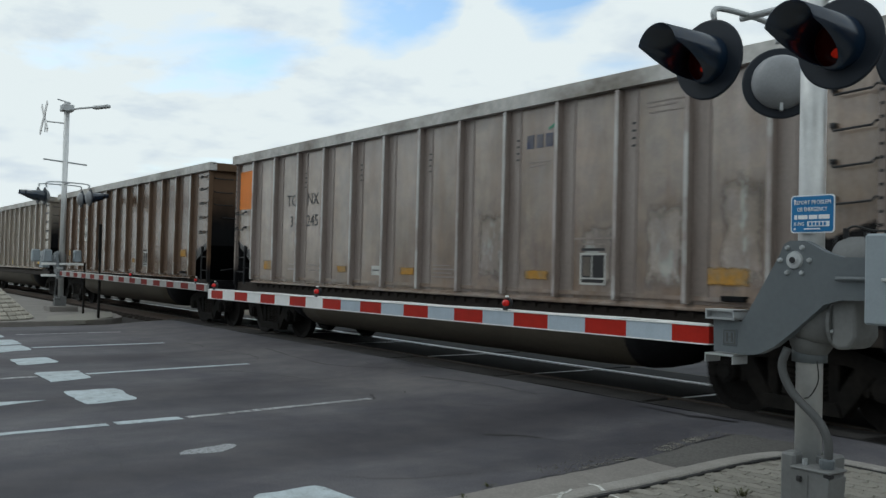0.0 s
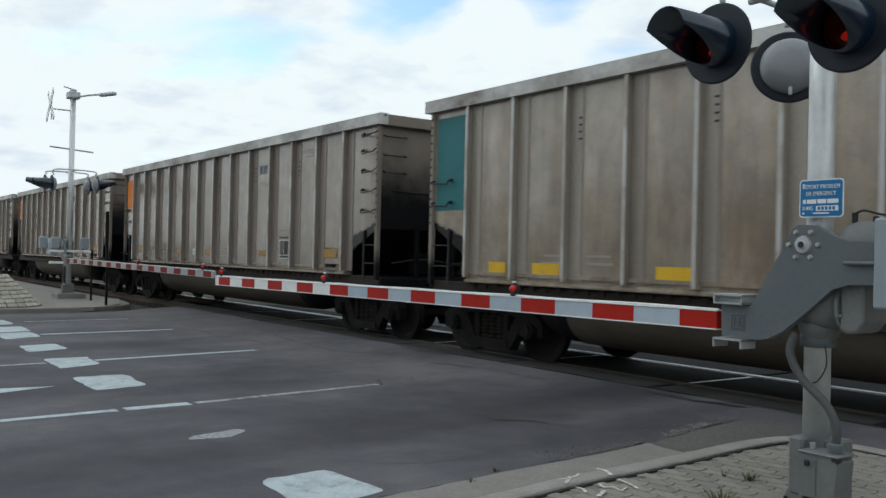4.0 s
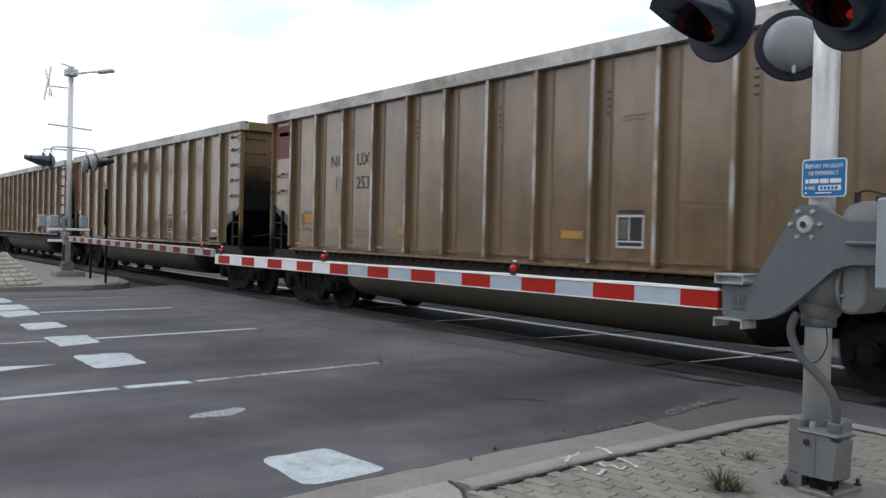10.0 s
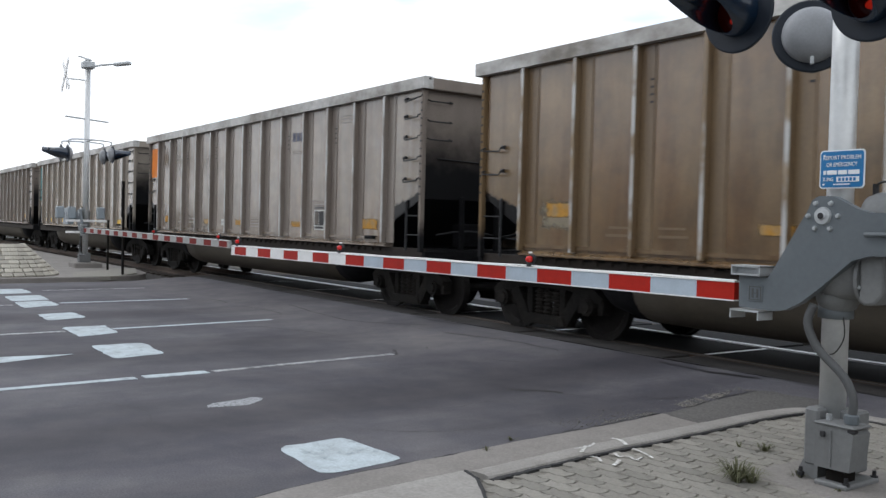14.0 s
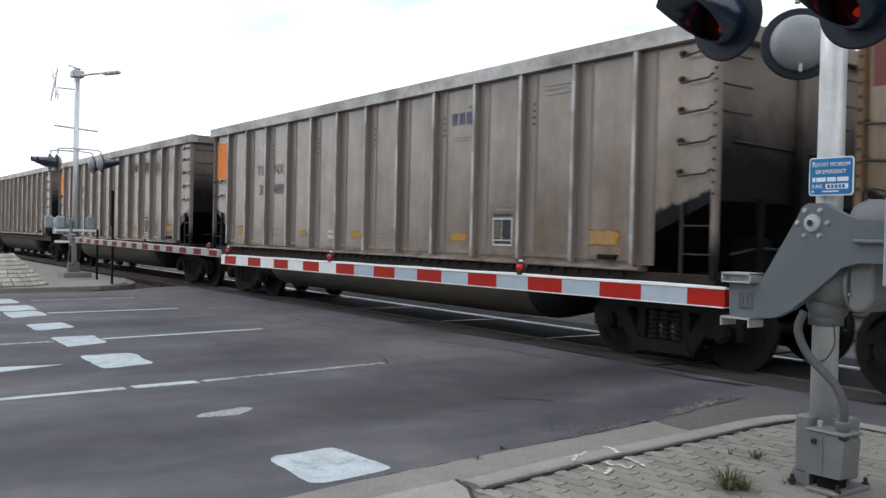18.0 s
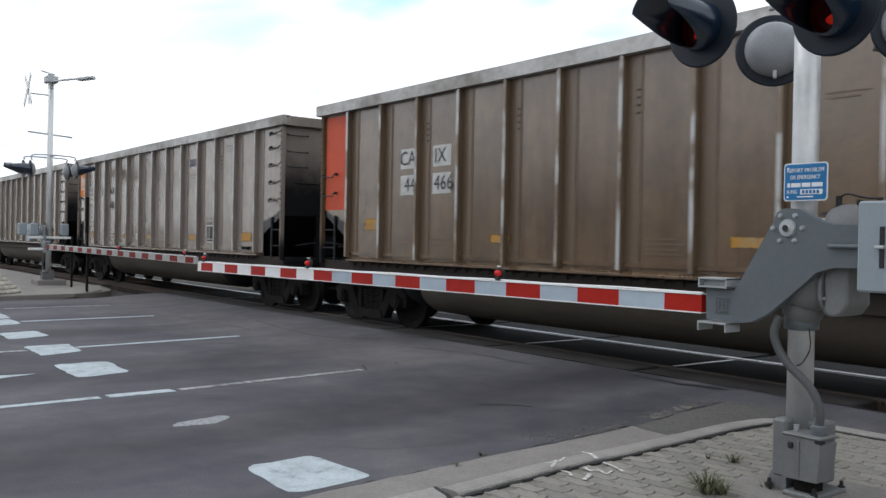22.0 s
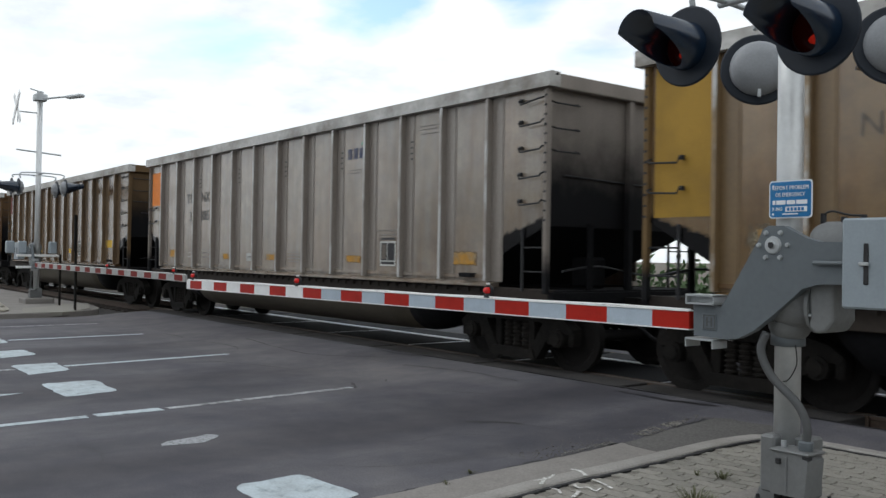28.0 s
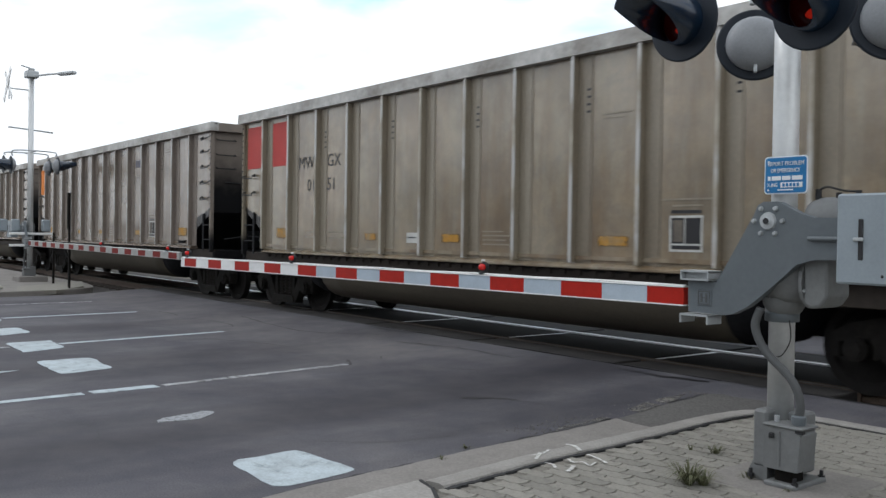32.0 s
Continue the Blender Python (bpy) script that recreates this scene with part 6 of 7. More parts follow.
def dress(car, kind, text, k):
    """Panels, stencils and letters of one car."""
    def put(name, key, x0, x1, z0, z1, mat, label="", y=Y_FACE):
        me = once(key, lambda: mesh_of(name, sheet(x0, x1, z0, z1, y), mat))
        return part(name, me, None, car, label)

    bay0 = (-7.06, -6.27)
    if kind in ("orange", "tagged"):
        put("orange_panel", "orange", -7.05, -6.28, 2.72, 3.56, ORANGE, "bright orange panel")
    elif kind in ("boxed", "maroon_top", "sprayed"):
        put("maroon_panel", "maroon_top", *bay0, 2.98, 3.66, MAROON, "faded maroon panel")
        put("panel_bar", "maroon_bar", -6.92, -6.42, 3.44, 3.52, WHITE_STENCIL)
    elif kind == "maroon":
        put("maroon_panel", "maroon_full", *bay0, 2.02, 3.70, MAROON, "full-height maroon panel")
        for n, x in enumerate((-5.92, -2.72)):
            put("yellow_stripe", f"ys{n}", x, x + 0.09, 1.32, 2.0 - 0.15 * n, STENCIL, "upright yellow stripe")
    elif kind == "teal":
        put("teal_panel", "teal", *bay0, 2.2, 3.64, TEAL, "teal panel")
    elif kind == "scarlet":
        put("scarlet_panel", "scarlet", *bay0, 2.02, 3.70, SCARLET, "scarlet panel")
        put("panel_bar", "scarlet_bar", -6.82, -6.52, 3.46, 3.54, SCARLET, y=Y_FACE - 0.004)
    elif kind == "black":
        put("rust_red_panel", "rust_red", *bay0, 2.1, 3.70, MAROON, "dull rust-red panel")
    elif kind == "yellow":
        put("yellow_panel", "yellow", *bay0, 2.0, 3.70, YELLOW, "yellow panel")
    elif kind == "red":
        put("red_panel", "red0", -7.02, -6.30, 2.80, 3.64, RED_PANEL, "red panel")
        put("red_panel", "red1", -6.10, -5.32, 2.80, 3.64, RED_PANEL, "red panel")
    # stencils along the sill
    bright = kind in ("teal", "black")
    spots = [(-5.72, -5.35), (-4.78, -4.25), (-2.62, -2.08), (-0.45, 0.04), (0.5, 1.05), (2.7, 3.15), (5.5, 6.1)] if bright else [(-5.75, -5.25), (-2.6, -2.25), (-0.52, -0.08), (2.55, 3.05), (5.5, 6.12)]
    if kind in ("boxed", "maroon_top", "sprayed", "yellow", "plain", "scarlet"):
        spots = [(-5.75, -5.2), (-2.4, -1.9), (1.55, 2.05), (5.45, 6.0)]
        lift = 0.25
    else:
        lift = 0.0
    if kind != "maroon":
        for n, (a, b) in enumerate(spots):
            low = (1.28 if bright else 1.40) + (lift if n in (0, len(spots) - 1) else lift * 0.3)
            put("yellow_stencil", f"yel{kind}{n}", a, b, low, low + (0.15 if bright else 0.21 if n in (0, len(spots) - 1) else 0.13), BRIGHT_STENCIL if bright or kind == "sprayed" else STENCIL, "yellow reflective patch" if bright else "faded yellow stencil", y=Y_FACE - 0.005)
    if kind in ("boxed", "maroon_top", "yellow", "plain"):
        put("pale_patch", f"pale{kind}", -5.92, -5.0, 1.46, 1.92, STENCIL_GROUND, "paler repainted patch")
    # test stencil box and small label
    brown = kind in ("boxed", "maroon_top", "sprayed", "yellow", "plain", "maroon", "scarlet")
    move = pose(-1.06, 0, 0.03) if brown else pose(0, 0, 0)
    rim = once("box_rim", lambda: mesh_of("stencil_box", sheet(3.62, 4.06, 1.36, 1.385, Y_FACE, bm=sheet(3.62, 4.06, 1.735, 1.76, Y_FACE, bm=sheet(3.62, 3.645, 1.385, 1.735, Y_FACE, bm=sheet(4.035, 4.06, 1.385, 1.735, Y_FACE)))), WHITE_STENCIL))
    part("stencil_box", rim, None, car, "white framed test stencil", m=move)
    put("stencil_field", "field", 3.65, 4.03, 1.39, 1.73, IRON).matrix_basis = move
    put("stencil_head", "box_head", 3.64, 4.04, 1.785, 1.82, BLACK_LETTER).matrix_basis = move
    bars = once("field_bars", lambda: mesh_of("stencil_mark", sheet(3.675, 3.80, 1.47, 1.71, Y_FACE - 0.004), PALE_LETTER))
    lines = once("field_lines", lambda: mesh_of("stencil_rule", sheet(3.645, 4.035, 1.43, 1.45, Y_FACE - 0.004, bm=sheet(3.82, 3.835, 1.45, 1.735, Y_FACE - 0.004)), WHITE_STENCIL))
    part("stencil_rule", lines, None, car, m=move)
    part("stencil_mark", bars, None, car, m=move)
    if kind == "maroon":
        put("white_label", "wlabel_low", 5.72, 6.02, 1.42, 1.49, WHITE_STENCIL, "small white label")
    elif not brown and kind != "teal":
        label = put("white_label", "wlabel", -1.40, -1.10, 1.38, 1.54, WHITE_STENCIL, "small white label")
        put("label_line", "wline", -1.36, -1.16, 1.455, 1.475, IRON, y=Y_FACE - 0.004).parent = label
    def fine_lines():
        bm = bmesh.new()
        for x0, x1, z0, h in ((3.5, 4.2, 1.93, 0.02), (3.66, 4.05, 1.86, 0.02), (0.42, 0.98, 1.38, 0.02), (0.42, 0.9, 1.44, 0.02), (0.42, 0.98, 1.5, 0.02), (0.42, 0.85, 1.56, 0.015), (-4.6, -4.22, 1.42, 0.035),
                              (-4.55, -4.22, 1.52, 0.03), (-3.74, -3.3, 1.42, 0.035), (-3.74, -3.34, 1.52, 0.03), (4.68, 5.2, 3.52, 0.015), (4.66, 5.1, 3.47, 0.015), (4.7, 5.22, 3.4, 0.015), (2.62, 3.05, 2.98, 0.015), (2.62, 2.95, 2.93, 0.015)):
            sheet(x0, x1, z0, z0 + h, Y_FACE - 0.0025, bm=bm)
        return mesh_of("fine_stencil", bm, FINE)
    tagged(part("fine_stencil", once("lines", fine_lines), None, car, "rows of small faded stencilling"), kind="stuff")
    if kind in ("orange", "tagged"):
        mark = once("operator", lambda: mesh_of("operator_mark", sheet(2.56, 2.70, 3.18, 3.36, Y_FACE, bm=sheet(2.75, 2.88, 3.18, 3.36, Y_FACE, bm=sheet(2.93, 3.07, 3.18, 3.36, Y_FACE))), NAVY))
        part("operator_mark", mark, None, car, "three plain navy shapes of an operator's mark")
        tick = once("tick", lambda: mesh_of("operator_tick", prism([(3.0, 3.40), (3.16, 3.47), (3.14, 3.50), (2.98, 3.43)], Y_FACE - 0.004, Y_FACE), GREEN))
        part("operator_tick", tick, None, car, "green stroke of the mark")
    # letters beside the third rib
    white = kind == "black"
    mat = WHITE_STENCIL if white else PALE_LETTER if kind in ("maroon", "yellow") else BLACK_LETTER
    x_left, x_right = RIBS[2] - 0.2, RIBS[2] + 0.25
    y = Y_FACE - 0.003
    if kind in ("boxed", "maroon_top", "scarlet", "sprayed", "yellow"):
        x_left, x_right = RIBS[2] - 0.12, RIBS[2] + 0.37
    if kind in ("boxed", "scarlet"):
        if kind == "boxed":
            put("letter_field", "lfa", x_left - 0.40, x_left + 0.03, 2.17, 2.95, WHITE_STENCIL)
            put("letter_field", "lfb", x_right - 0.04, x_right + 0.52, 2.17, 2.95, WHITE_STENCIL)
        else:
            for n, (a, b) in enumerate(((x_left - 0.42, x_left + 0.03), (x_right - 0.04, x_right + 0.42))):
                put("letter_field", f"lfc{n}a", a, b, 2.64, 2.96, WHITE_STENCIL)
                put("letter_field", f"lfc{n}b", a, b, 2.22, 2.54, WHITE_STENCIL)
        y -= 0.005
    if text:
        for n, piece in enumerate(text):
            me = once(("text", piece, mat.name), lambda p=piece: letter_mesh(p, mat))
            wide = max(v.co.x for v in me.vertices)
            z = 2.70 if n < 2 else 2.28
            part("lettering", me, None, car, "black reporting letters" if n < 2 else "", m=pose(x_left - wide if n % 2 == 0 else x_right, y, z))
    if k == -1:
        for n in (7, 9, 10, 11):
            put("scuff", f"scuff{n}", RIBS[n] + 0.37, RIBS[n] + 0.98, 1.32, 2.15 + 0.25 * (n % 3), SCUFF, "pale scuffed patch of paint", y=Y_FACE + 0.003)
    if kind == "tagged":
        for n, (x, z, w, h, loops, tall) in enumerate(((-6.98, 3.02, 0.62, 0.40, 6, False), (-6.95, 2.92, 0.55, 0.20, 3, False), (-5.98, 2.42, 0.34, 0.62, 4, True), (-5.95, 1.78, 0.36, 0.66, 4, True))):
            part("scrawl", squiggle(60 + n, w, h, loops, tall), SPRAY, car, "looping spray-paint scrawl", m=pose(x, Y_FACE - 0.004, z))
    if kind == "black":
        for n, (x, w) in enumerate(((-3.0, 0.5), (-1.95, 0.5), (-0.85, 0.75))):
            part("scrawl", squiggle(80 + n, w, 0.62, 2, n != 2), SPRAY, car, "pale spray-paint scrawl", m=pose(x, Y_FACE - 0.004, 1.32))
    if kind == "sprayed":
        part("sprayed_patch", cloud_patch(7, 1.0, 0.75), DARK_SPRAY, car, "dark sprayed patch", m=pose(-3.75, Y_FACE, 1.55))
        part("sprayed_patch", cloud_patch(9, 0.75, 0.85), DARK_SPRAY, car, "dark sprayed patch", m=pose(-2.70, Y_FACE - 0.001, 1.5))


STENCIL_GROUND = material("repainted_patch", (0.25, 0.215, 0.15), rough=0.7, grain=0.1, stain=0.5, stain_size=3, stain_colour=(0.18, 0.15, 0.11))
feathered(STENCIL_GROUND, 0.45, 0.15, 8.0)
first_car = build_car()
first_car.location.z = RAIL_Z
WHEEL_TURN = 360 / (2 * math.pi * 0.457)


def roll_wheels():
    """All wheels roll alike, so the first wheel's path is made before the cars are copied."""
    rows = [(n / 30, pose(0, 0, 0, 0, (run(n / 30) - run(0)) * WHEEL_TURN % 360)) for n in range(0, 961)]
    walk(WHEELS[0], rows)
    first = WHEELS[0].animation_data
    for other in WHEELS[1:]:
        other.rotation_mode = "QUATERNION"
        keys = other.animation_data_create()
        keys.action = first.action
        keys.action_slot = first.action_slot


TRAIN = {}


def build_train():
    roll_wheels()
    for k in CARS:
        TRAIN[k] = first_car if k == 0 else copy_thing(first_car, pose(k * PITCH, TRACK_Y, RAIL_Z))
    for k, (kind, text, colour) in CARS.items():
        car = TRAIN[k]
        dress(car, kind, text, k)
        for ob in car.children_recursive:
            ob.color = (*colour, 1)
        tagged(car, LABELS[kind])


build_train()


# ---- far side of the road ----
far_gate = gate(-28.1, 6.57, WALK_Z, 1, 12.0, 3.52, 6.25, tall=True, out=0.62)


def far_fittings():
    """Cross-buck, street light and brackets on the far mast."""
    for k, tilt in enumerate((45, -45)):
        part("crossbuck_blade", box(-0.6, 0.6, -0.012, 0.012, -0.08, 0.08, 0.004), TAPE_WHITE, far_gate, "white crossbuck blade", m=pose(MAST_X, -0.62 - 0.028 * k, 5.72) @ Matrix.Rotation(radians(tilt), 4, "Y"))
    part("crossbuck_arm", rod((MAST_X, -0.6, 5.62), (MAST_X, 0.0, 5.62), 0.02, 8), BRACKET, far_gate)
    part("crossbuck_arm", rod((MAST_X, -0.6, 5.3), (MAST_X, -0.6, 6.0), 0.016, 8), BRACKET, far_gate)
    part("step_bar", rod((MAST_X, -0.62, 4.5), (MAST_X, 0.62, 4.42), 0.024, 8), BRACKET, far_gate)
    lamp = part("lamp_arm", pipe(bowed([(MAST_X, 0, 6.02), (0.5, 0.22, 6.03), (1.15, 0.5, 6.02)]), 0.03, 8), BRACKET, far_gate, "tubular street light arm", smooth=True)
    part("lamp_head", box(-0.32, 0.32, -0.09, 0.09, -0.05, 0.05, 0.03), BRACKET, lamp, "flat grey luminaire", m=pose(1.4, 0.6, 6.0, 0, 0, 24))
    part("lamp_clamp", box(MAST_X - 0.17, MAST_X + 0.17, -0.17, 0.17, 5.98, 6.18, 0.02), BRACKET, far_gate)
    part("finial", rod((MAST_X, -0.28, 6.32), (MAST_X, 0.1, 6.24), 0.02, 8), BRACKET, far_gate)
    for z in (1.40, 1.06):
        part("bracket_bar", box(0.16, 0.26, -0.62, 0.60, z - 0.035, z + 0.035, 0.008), TAPE_WHITE, far_gate, "white cross bar of the gate mechanism")
    for y in (-0.75, -0.42, 0.42):
        part("relay_case", box(-0.12, 0.1, y - 0.11, y + 0.11, 1.46, 1.82, 0.03), LIGHT_GATE, far_gate, "grey relay case")
    part("foundation", box(-0.4, 0.4, -0.4, 0.4, -0.2, 0.16, 0.03), CONCRETE, far_gate, "dark weathered concrete foundation")


far_fittings()


def sign_post(x, y, h, sign):
    post = thing("sign_post" if sign else "marker_post", "thin dark steel post with a sign seen on edge" if sign else "short thin dark steel post", "post", "posts by the far signal", pose(x, y, WALK_Z))
    part("post", box(-0.03, 0.03, -0.025, 0.025, -0.2, h, 0.004), TRUCK, post)
    if sign:
        part("sign_plate", box(-0.045, 0.045, -0.05, -0.03, h - 0.95, h, 0.004), TRUCK, post, "narrow dark sign plate")
        part("bolt", rod((0, -0.06, h - 0.2), (0, 0.03, h - 0.2), 0.012, 8), IRON, post)


sign_post(-24.4, 6.65, 2.5, True)
sign_post(-24.0, 6.55, 1.1, False)
sign_post(-26.1, 6.7, 1.45, False)

FAR_KERB = [(-20.6, -30.0), (-22.6, -4.0), (-23.2, 3.0), (-23.35, 5.0), (-23.6, 6.2), (-24.4, 7.2), (-26.0, 7.6), (-30.0, 7.7), (-60.0, 7.7)]
kerb_line([(x, y) for x, y in FAR_KERB], -0.16, 0.0, -0.15, WALK_Z + 0.012, "kerb", CONCRETE, "pale concrete kerb on the far side of the road")


def far_walk():
    bm = bmesh.new()
    line = bowed([(x, y, 0) for x, y in FAR_KERB], 4)
    ring = [bm.verts.new((p.x - 0.14, p.y - (0.12 if p.y > 6.5 else 0), WALK_Z)) for p in line] + [bm.verts.new((-60, -30, WALK_Z))]
    bm.faces.new(ring)
    bmesh.ops.triangulate(bm, faces=bm.faces)
    tagged(part("pavement", bm, CONCRETE), "grey concrete pavement on the far corner", "pavement", kind="structure")


far_walk()
painted("ramp_slab", [(-23.5, 5.2), (-23.45, 6.1), (-24.3, 7.0), (-26.0, 7.45), (-26.6, 6.9), (-25.4, 5.6)], PAVER, lift=WALK_Z + 0.012, label="pale new concrete slab on the far corner", category="slab")


def mound():
    """Low bank with a rounded end, faced with small stone blocks."""
    bank = thing("stone_bank", "low sloping bank faced with small pale stone blocks", "bank", m=pose(-25.0, 3.8, WALK_Z))
    tall, wide, inset, straight = 0.78, 1.35, 0.85, 5.0

    def spot(s, t):
        """A point of the face: s along its foot, t up its slope; and the way it looks."""
        r = wide - inset * t
        if s < straight:
            return Vector((r, s - straight, tall * t)), 0.0
        a = (s - straight) / wide
        return Vector((r * math.cos(a), r * math.sin(a), tall * t)), a

    length = straight + wide * math.pi * 0.62
    core = bmesh.new()
    rows = [[core.verts.new(spot(length * j / 40, t)[0] - Vector((0.03, 0, 0.02))) for t in (0, 0.5, 1)] for j in range(41)]
    for a, b in zip(rows, rows[1:]):
        for k in range(2):
            core.faces.new((a[k], a[k + 1], b[k + 1], b[k]))
    core.faces.new([row[2] for row in rows])
    bmesh.ops.triangulate(core, faces=[f for f in core.faces if len(f.verts) > 4])
    part("bank_core", core, BANK_STONE, bank, "pale sandy core of the bank")
    rng = random.Random(4)
    stones = [mesh_of("stone_block", box(-0.03, 0.035, -w / 2, w / 2, -0.065, 0.065, 0.012), BANK_STONE) for w in (0.2, 0.25)]
    for row in range(8):
        s = 1.6 + 0.11 * (row % 2)
        t = (row + 0.5) / 8
        while s < length - 0.2:
            pick = rng.randrange(2)
            w = (0.2, 0.25)[pick]
            p, a = spot(s + w / 2, t)
            part("stone_block", stones[pick], None, bank, m=Matrix.Translation(p) @ pose(0, 0, 0, 0, 0, math.degrees(a)) @ pose(0, 0, 0, rng.uniform(-3, 3), -47 + rng.uniform(-3, 3), 0))
            s += (w + 0.025) * (1 if s < straight else 1 / max(0.4, 1 - 0.5 * t))


mound()


# ---- beyond the railway ----
def bush(x, y, r, h, seed):
    rng = random.Random(seed)
    plant = thing("bush", "dense dark green bush beyond the railway", "bush", "bushes beyond the railway", pose(x, y, -0.16))
    for k in range(3):
        part("stem", rod((0, 0, 0), (rng.uniform(-0.3, 0.3) * r, rng.uniform(-0.3, 0.3) * r, h * 0.6), 0.04, 6, 0.02), BARK, plant)
    bm = bmesh.new()
    for n in range(520):
        a, u, f = rng.uniform(0, 6.283), rng.uniform(-0.6, 1), rng.random() ** 0.4
        p = Vector((r * f * math.cos(a) * math.sqrt(1 - u * u * 0.8), r * f * math.sin(a) * math.sqrt(1 - u * u * 0.8), h * (0.5 + 0.5 * u * f) * rng.uniform(0.85, 1.1)))
        s = rng.uniform(0.06, 0.14)
        d1 = Vector((rng.uniform(-1, 1), rng.uniform(-1, 1), rng.uniform(-1, 1))).normalized()
        d2 = d1.orthogonal().normalized()
        bm.faces.new([bm.verts.new(p + s * q) for q in (d1, d2 * 0.5, -d1, -d2 * 0.5)])
    part("crown", bm, LEAF, plant, "clump of small leaves")


for n, (x, y, r, h) in enumerate(((-13.5, 17.0, 1.6, 1.9), (-11.2, 16.5, 1.3, 1.6), (-8.6, 16.2, 1.5, 1.8), (-6.2, 15.6, 1.4, 1.7), (-4.0, 15.2, 1.5, 1.9), (-16.5, 18.2, 1.7, 2.1), (-20.0, 19.5, 1.8, 2.2), (-1.5, 15.0, 1.4, 1.8))):
    bush(x, y, r, h, 30 + n)


def low_wall():
    wall = thing("low_wall", "long low white painted wall beyond the railway", "wall", m=pose(-12.0, 13.6, -0.16))
    part("wall_body", box(-18, 14, -0.1, 0.1, 0, 0.62, 0.01), WALL_WHITE, wall)
    part("coping", box(-18.05, 14.05, -0.14, 0.14, 0.62, 0.70, 0.01), CONCRETE, wall)


low_wall()


# ---- weeds and paint marks on the near corner ----
def weed(x, y, z, n, size, seed):
    rng = random.Random(seed)
    tuft = thing("weed", "tuft of dry green grass growing between the pavers", "weed", "weeds in the pavement", pose(x, y, z))
    bm = bmesh.new()
    for k in range(n):
        a, lean, h = rng.uniform(0, 6.283), rng.uniform(0.4, 1.7), size * rng.uniform(0.4, 0.95)
        out = Vector((math.cos(a), math.sin(a), 0))
        side = Vector((-out.y, out.x, 0)) * rng.uniform(0.002, 0.005)
        foot = out * rng.uniform(0, 0.03)
        p1 = foot + out * h * lean * 0.4 + Vector((0, 0, h * 0.6))
        p2 = foot + out * h * lean + Vector((0, 0, h * (1.0 - 0.45 * lean)))
        v = [bm.verts.new(q) for q in (foot - side, foot + side, p1 + side * 0.8, p1 - side * 0.8, p2)]
        bm.faces.new((v[0], v[1], v[2], v[3]))
        bm.faces.new((v[3], v[2], v[4]))
    part("grass_tuft", bm, GRASS, tuft, "thin bent grass")


for n, (x, y, count, size) in enumerate(((-3.36, 4.60, 130, 0.22), (-3.30, 4.66, 60, 0.15), (-3.74, 5.42, 40, 0.10), (-3.92, 5.38, 16, 0.06), (-3.22, 5.02, 20, 0.07), (-3.25, 5.28, 18, 0.08), (-4.95, 3.9, 14, 0.05), (-5.1, 4.25, 20, 0.06), (-2.9, 4.95, 10, 0.05))):
    weed(x, y, WALK_Z - 0.005 if x > -4.8 else 0.0, count, size, 70 + n)


def kerb_paint():
    """White survey scrawl over the kerb and the pavers."""
    strokes = [[(-4.375, 4.20), (-4.364, 4.32), (-4.42, 4.44)], [(-4.28, 4.18), (-4.395, 4.33)], [(-4.465, 4.656), (-4.383, 4.662), (-4.27, 4.60)], [(-4.22, 4.20), (-4.163, 4.218), (-4.09, 4.17)],
               [(-4.20, 4.41), (-4.121, 4.369), (-4.09, 4.43), (-3.999, 4.40), (-4.03, 4.49)], [(-3.979, 4.169), (-4.014, 4.242), (-4.057, 4.307)], [(-4.222, 4.614), (-4.108, 4.591), (-3.98, 4.542)]]
    mark = thing("survey_mark", "white sprayed survey scrawl across kerb and pavers", "paint mark")
    for n, s in enumerate(strokes):
        line = bowed([(x, y, 0) for x, y in s], 6)
        bm = bmesh.new()
        rows = []
        for k, p in enumerate(line):
            ahead = (line[min(k + 1, len(line) - 1)] - line[max(k - 1, 0)]).normalized()
            side = Vector((-ahead.y, ahead.x, 0)) * (0.006 + 0.008 * abs(math.sin(3.1 * k + n)))
            rows.append([bm.verts.new((q.x, q.y, WALK_Z + (0.0265 if q.x < -4.24 else 0.009))) for q in (p - side, p + side)])
        for a, b in zip(rows, rows[1:]):
            bm.faces.new((a[0], a[1], b[1], b[0]))
        part("stroke", bm, SPRAYED_WHITE, mark)


kerb_paint()


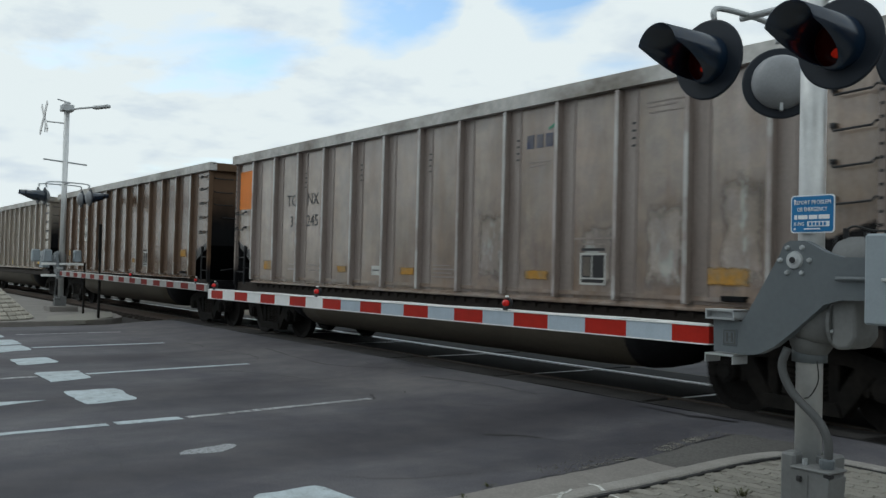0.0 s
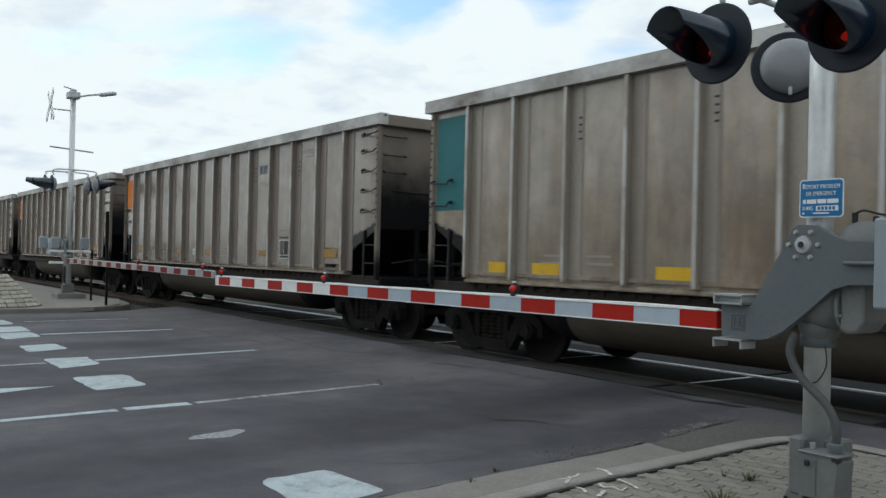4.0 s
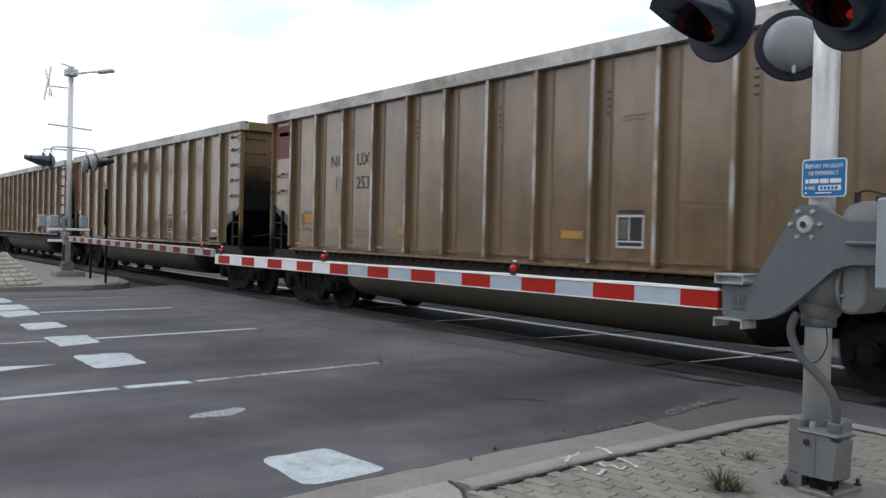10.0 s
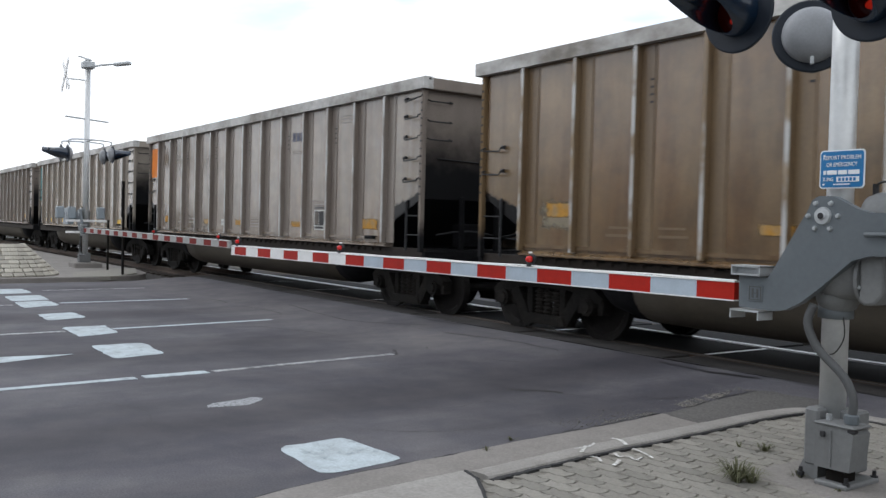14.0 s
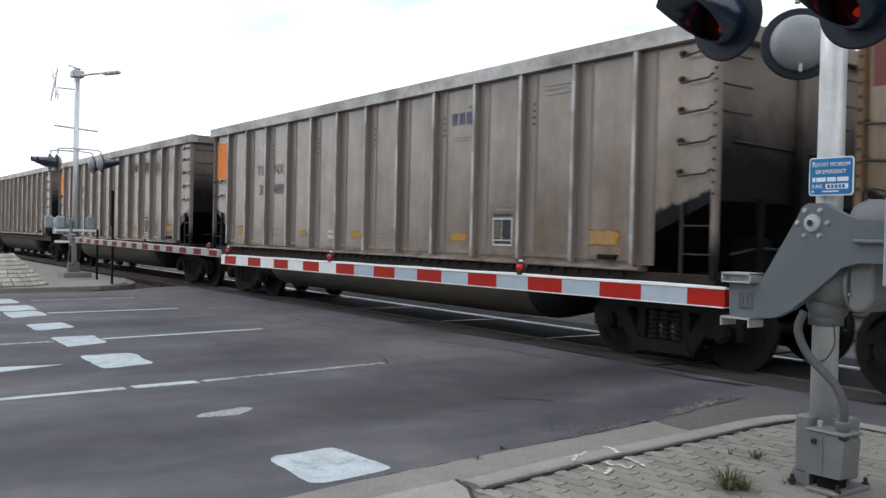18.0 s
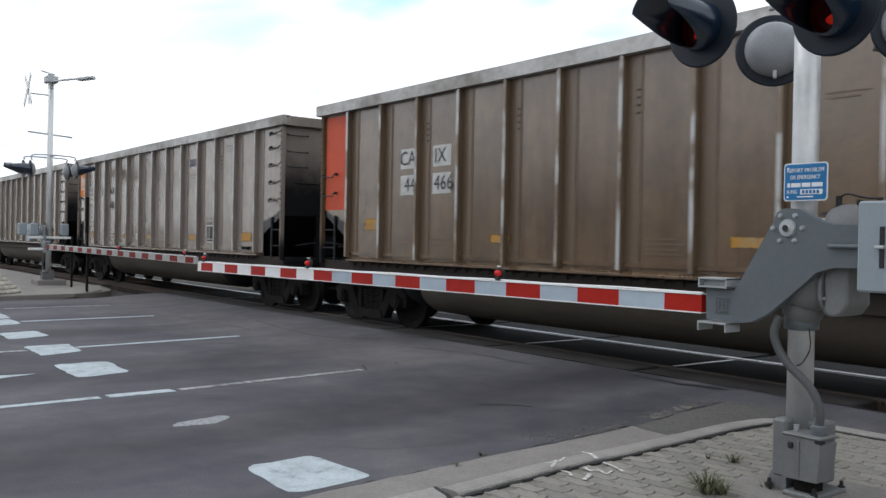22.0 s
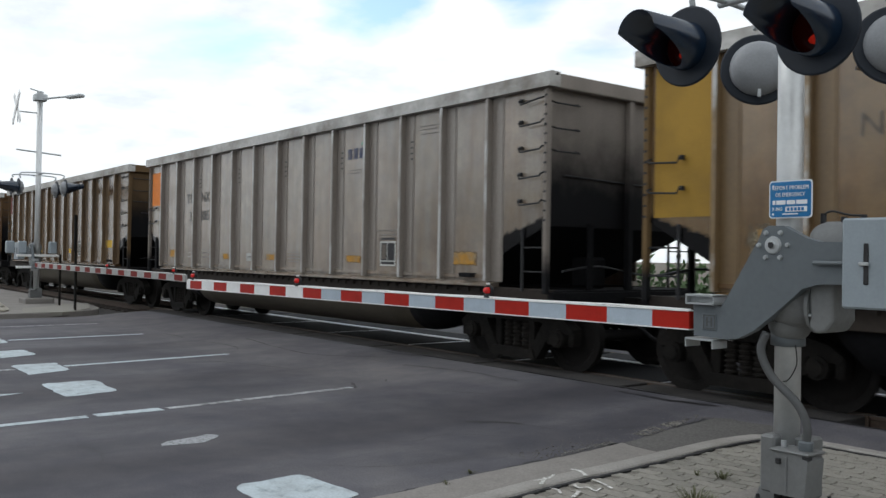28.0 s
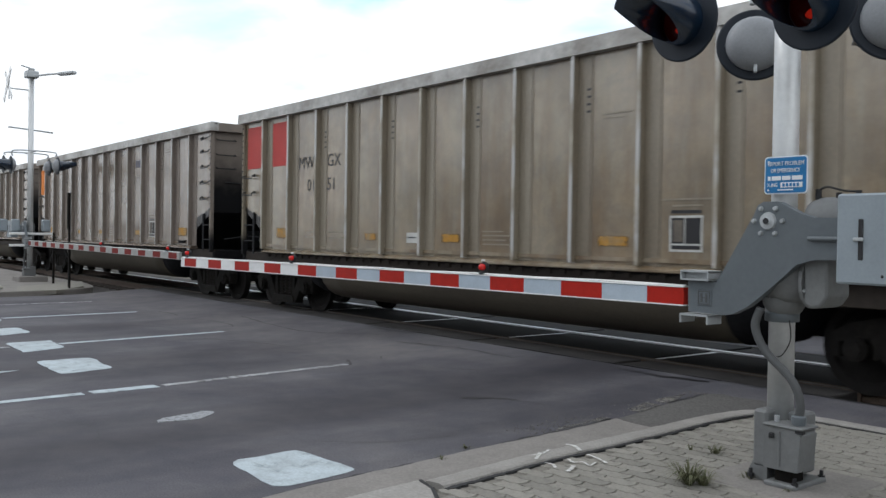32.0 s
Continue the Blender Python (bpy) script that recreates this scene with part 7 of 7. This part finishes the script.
# ---- pavers of the near corner ----
def pavers():
    rng = random.Random(12)
    def shape(w, d):
        """Interlocking block with zigzag sides."""
        zig = 0.018
        pts = [(-w / 2, -d / 2), (-w / 4, -d / 2 - zig), (0, -d / 2), (w / 4, -d / 2 - zig), (w / 2, -d / 2), (w / 2 + zig, 0), (w / 2, d / 2), (w / 4, d / 2 - zig), (0, d / 2), (-w / 4, d / 2 - zig), (-w / 2, d / 2), (-w / 2 + zig, 0)]
        bm = bmesh.new()
        top = [bm.verts.new((x * 0.975, y * 0.95, 0.010)) for x, y in pts]
        low = [bm.verts.new((x, y, 0.002)) for x, y in pts]
        bm.faces.new(top)
        for k in range(len(pts)):
            j = (k + 1) % len(pts)
            bm.faces.new((low[k], low[j], top[j], top[k]))
        return bm
    me = mesh_of("paver", shape(0.225, 0.108), PAVER)
    edge = [(p.y, p.x) for p in WALK_EDGE if p.y < 6.95]
    def kerb_x(y):
        return float(np.interp(y, [e[0] for e in edge], [e[1] for e in edge]))
    verts, faces = [], []
    shape_verts, shape_faces = [v.co.copy() for v in me.vertices], [tuple(p.vertices) for p in me.polygons]
    count = 0
    turn = radians(8)
    for row in range(-70, 70):
        for col in range(-12, 40):
            u, v = col * 0.235 + (0.1175 if row % 2 else 0), row * 0.116
            x = -4.55 + u * math.cos(turn) + v * -0.085
            y = 2.2 + v * math.cos(turn) + u * math.sin(turn)
            if not (-4.5 < y < 7.15) or x > 4.0 or x < kerb_x(y) + 0.085 or (x < -3.1 and y < 3.30 - 0.57 * (x + 4.17)):
                continue
            m = pose(x + rng.uniform(-0.004, 0.004), y + rng.uniform(-0.004, 0.004), WALK_Z - 0.012 + rng.uniform(-0.002, 0.0015), rng.uniform(-0.7, 0.7), rng.uniform(-0.7, 0.7), 8 + rng.uniform(-1.5, 1.5))
            if count < 295 and 3.0 < y < 6.2 and x < -2.35:
                part("paver", me, None, pavement, m=m)
                count += 1
            else:
                start = len(verts)
                verts += [m @ co for co in shape_verts]
                faces += [tuple(start + i for i in face) for face in shape_faces]
    rest = bpy.data.meshes.new("pavers")
    rest.from_pydata(verts, [], faces)
    rest.materials.append(PAVER)
    tagged(part("pavers", rest, None, pavement), "pale interlocking pavers", kind="stuff")


pavers()


# ---- unseen plain wall, added behind the camera to block low sky light ----
def back_wall():
    wall = part("wall_south", box(-44, 34, -14.3, -14.0, -0.16, 5.2, 0.02), OLD_ASPHALT)
    tagged(wall, "added unseen grey wall that blocks low sky light", "wall", kind="structure")


back_wall()


# how far the train is ahead of its even run, second by second
AHEAD = (0.07, -0.22, -0.21, 0.08, 0.05, 0.05, 0.06, -0.28, -0.36, 0.12, -0.08, -0.28, 0.14, 0.02, 0.0, 0.02, 0.05, -0.09, -0.28, 0.02, -0.10, -0.21, 0.23, 0.01, -0.14, 0.19, 0.05, -0.2, -0.39, -0.02, -0.25, -0.30, 0.07)


def motions():
    """The train rolls towards +x; every car has its own rows."""
    for k in CARS:
        rows = [(t, pose(run(t) + AHEAD[t] + k * PITCH + HL, TRACK_Y, RAIL_Z)) for t in range(33)]
        walk(TRAIN[k], rows)


motions()
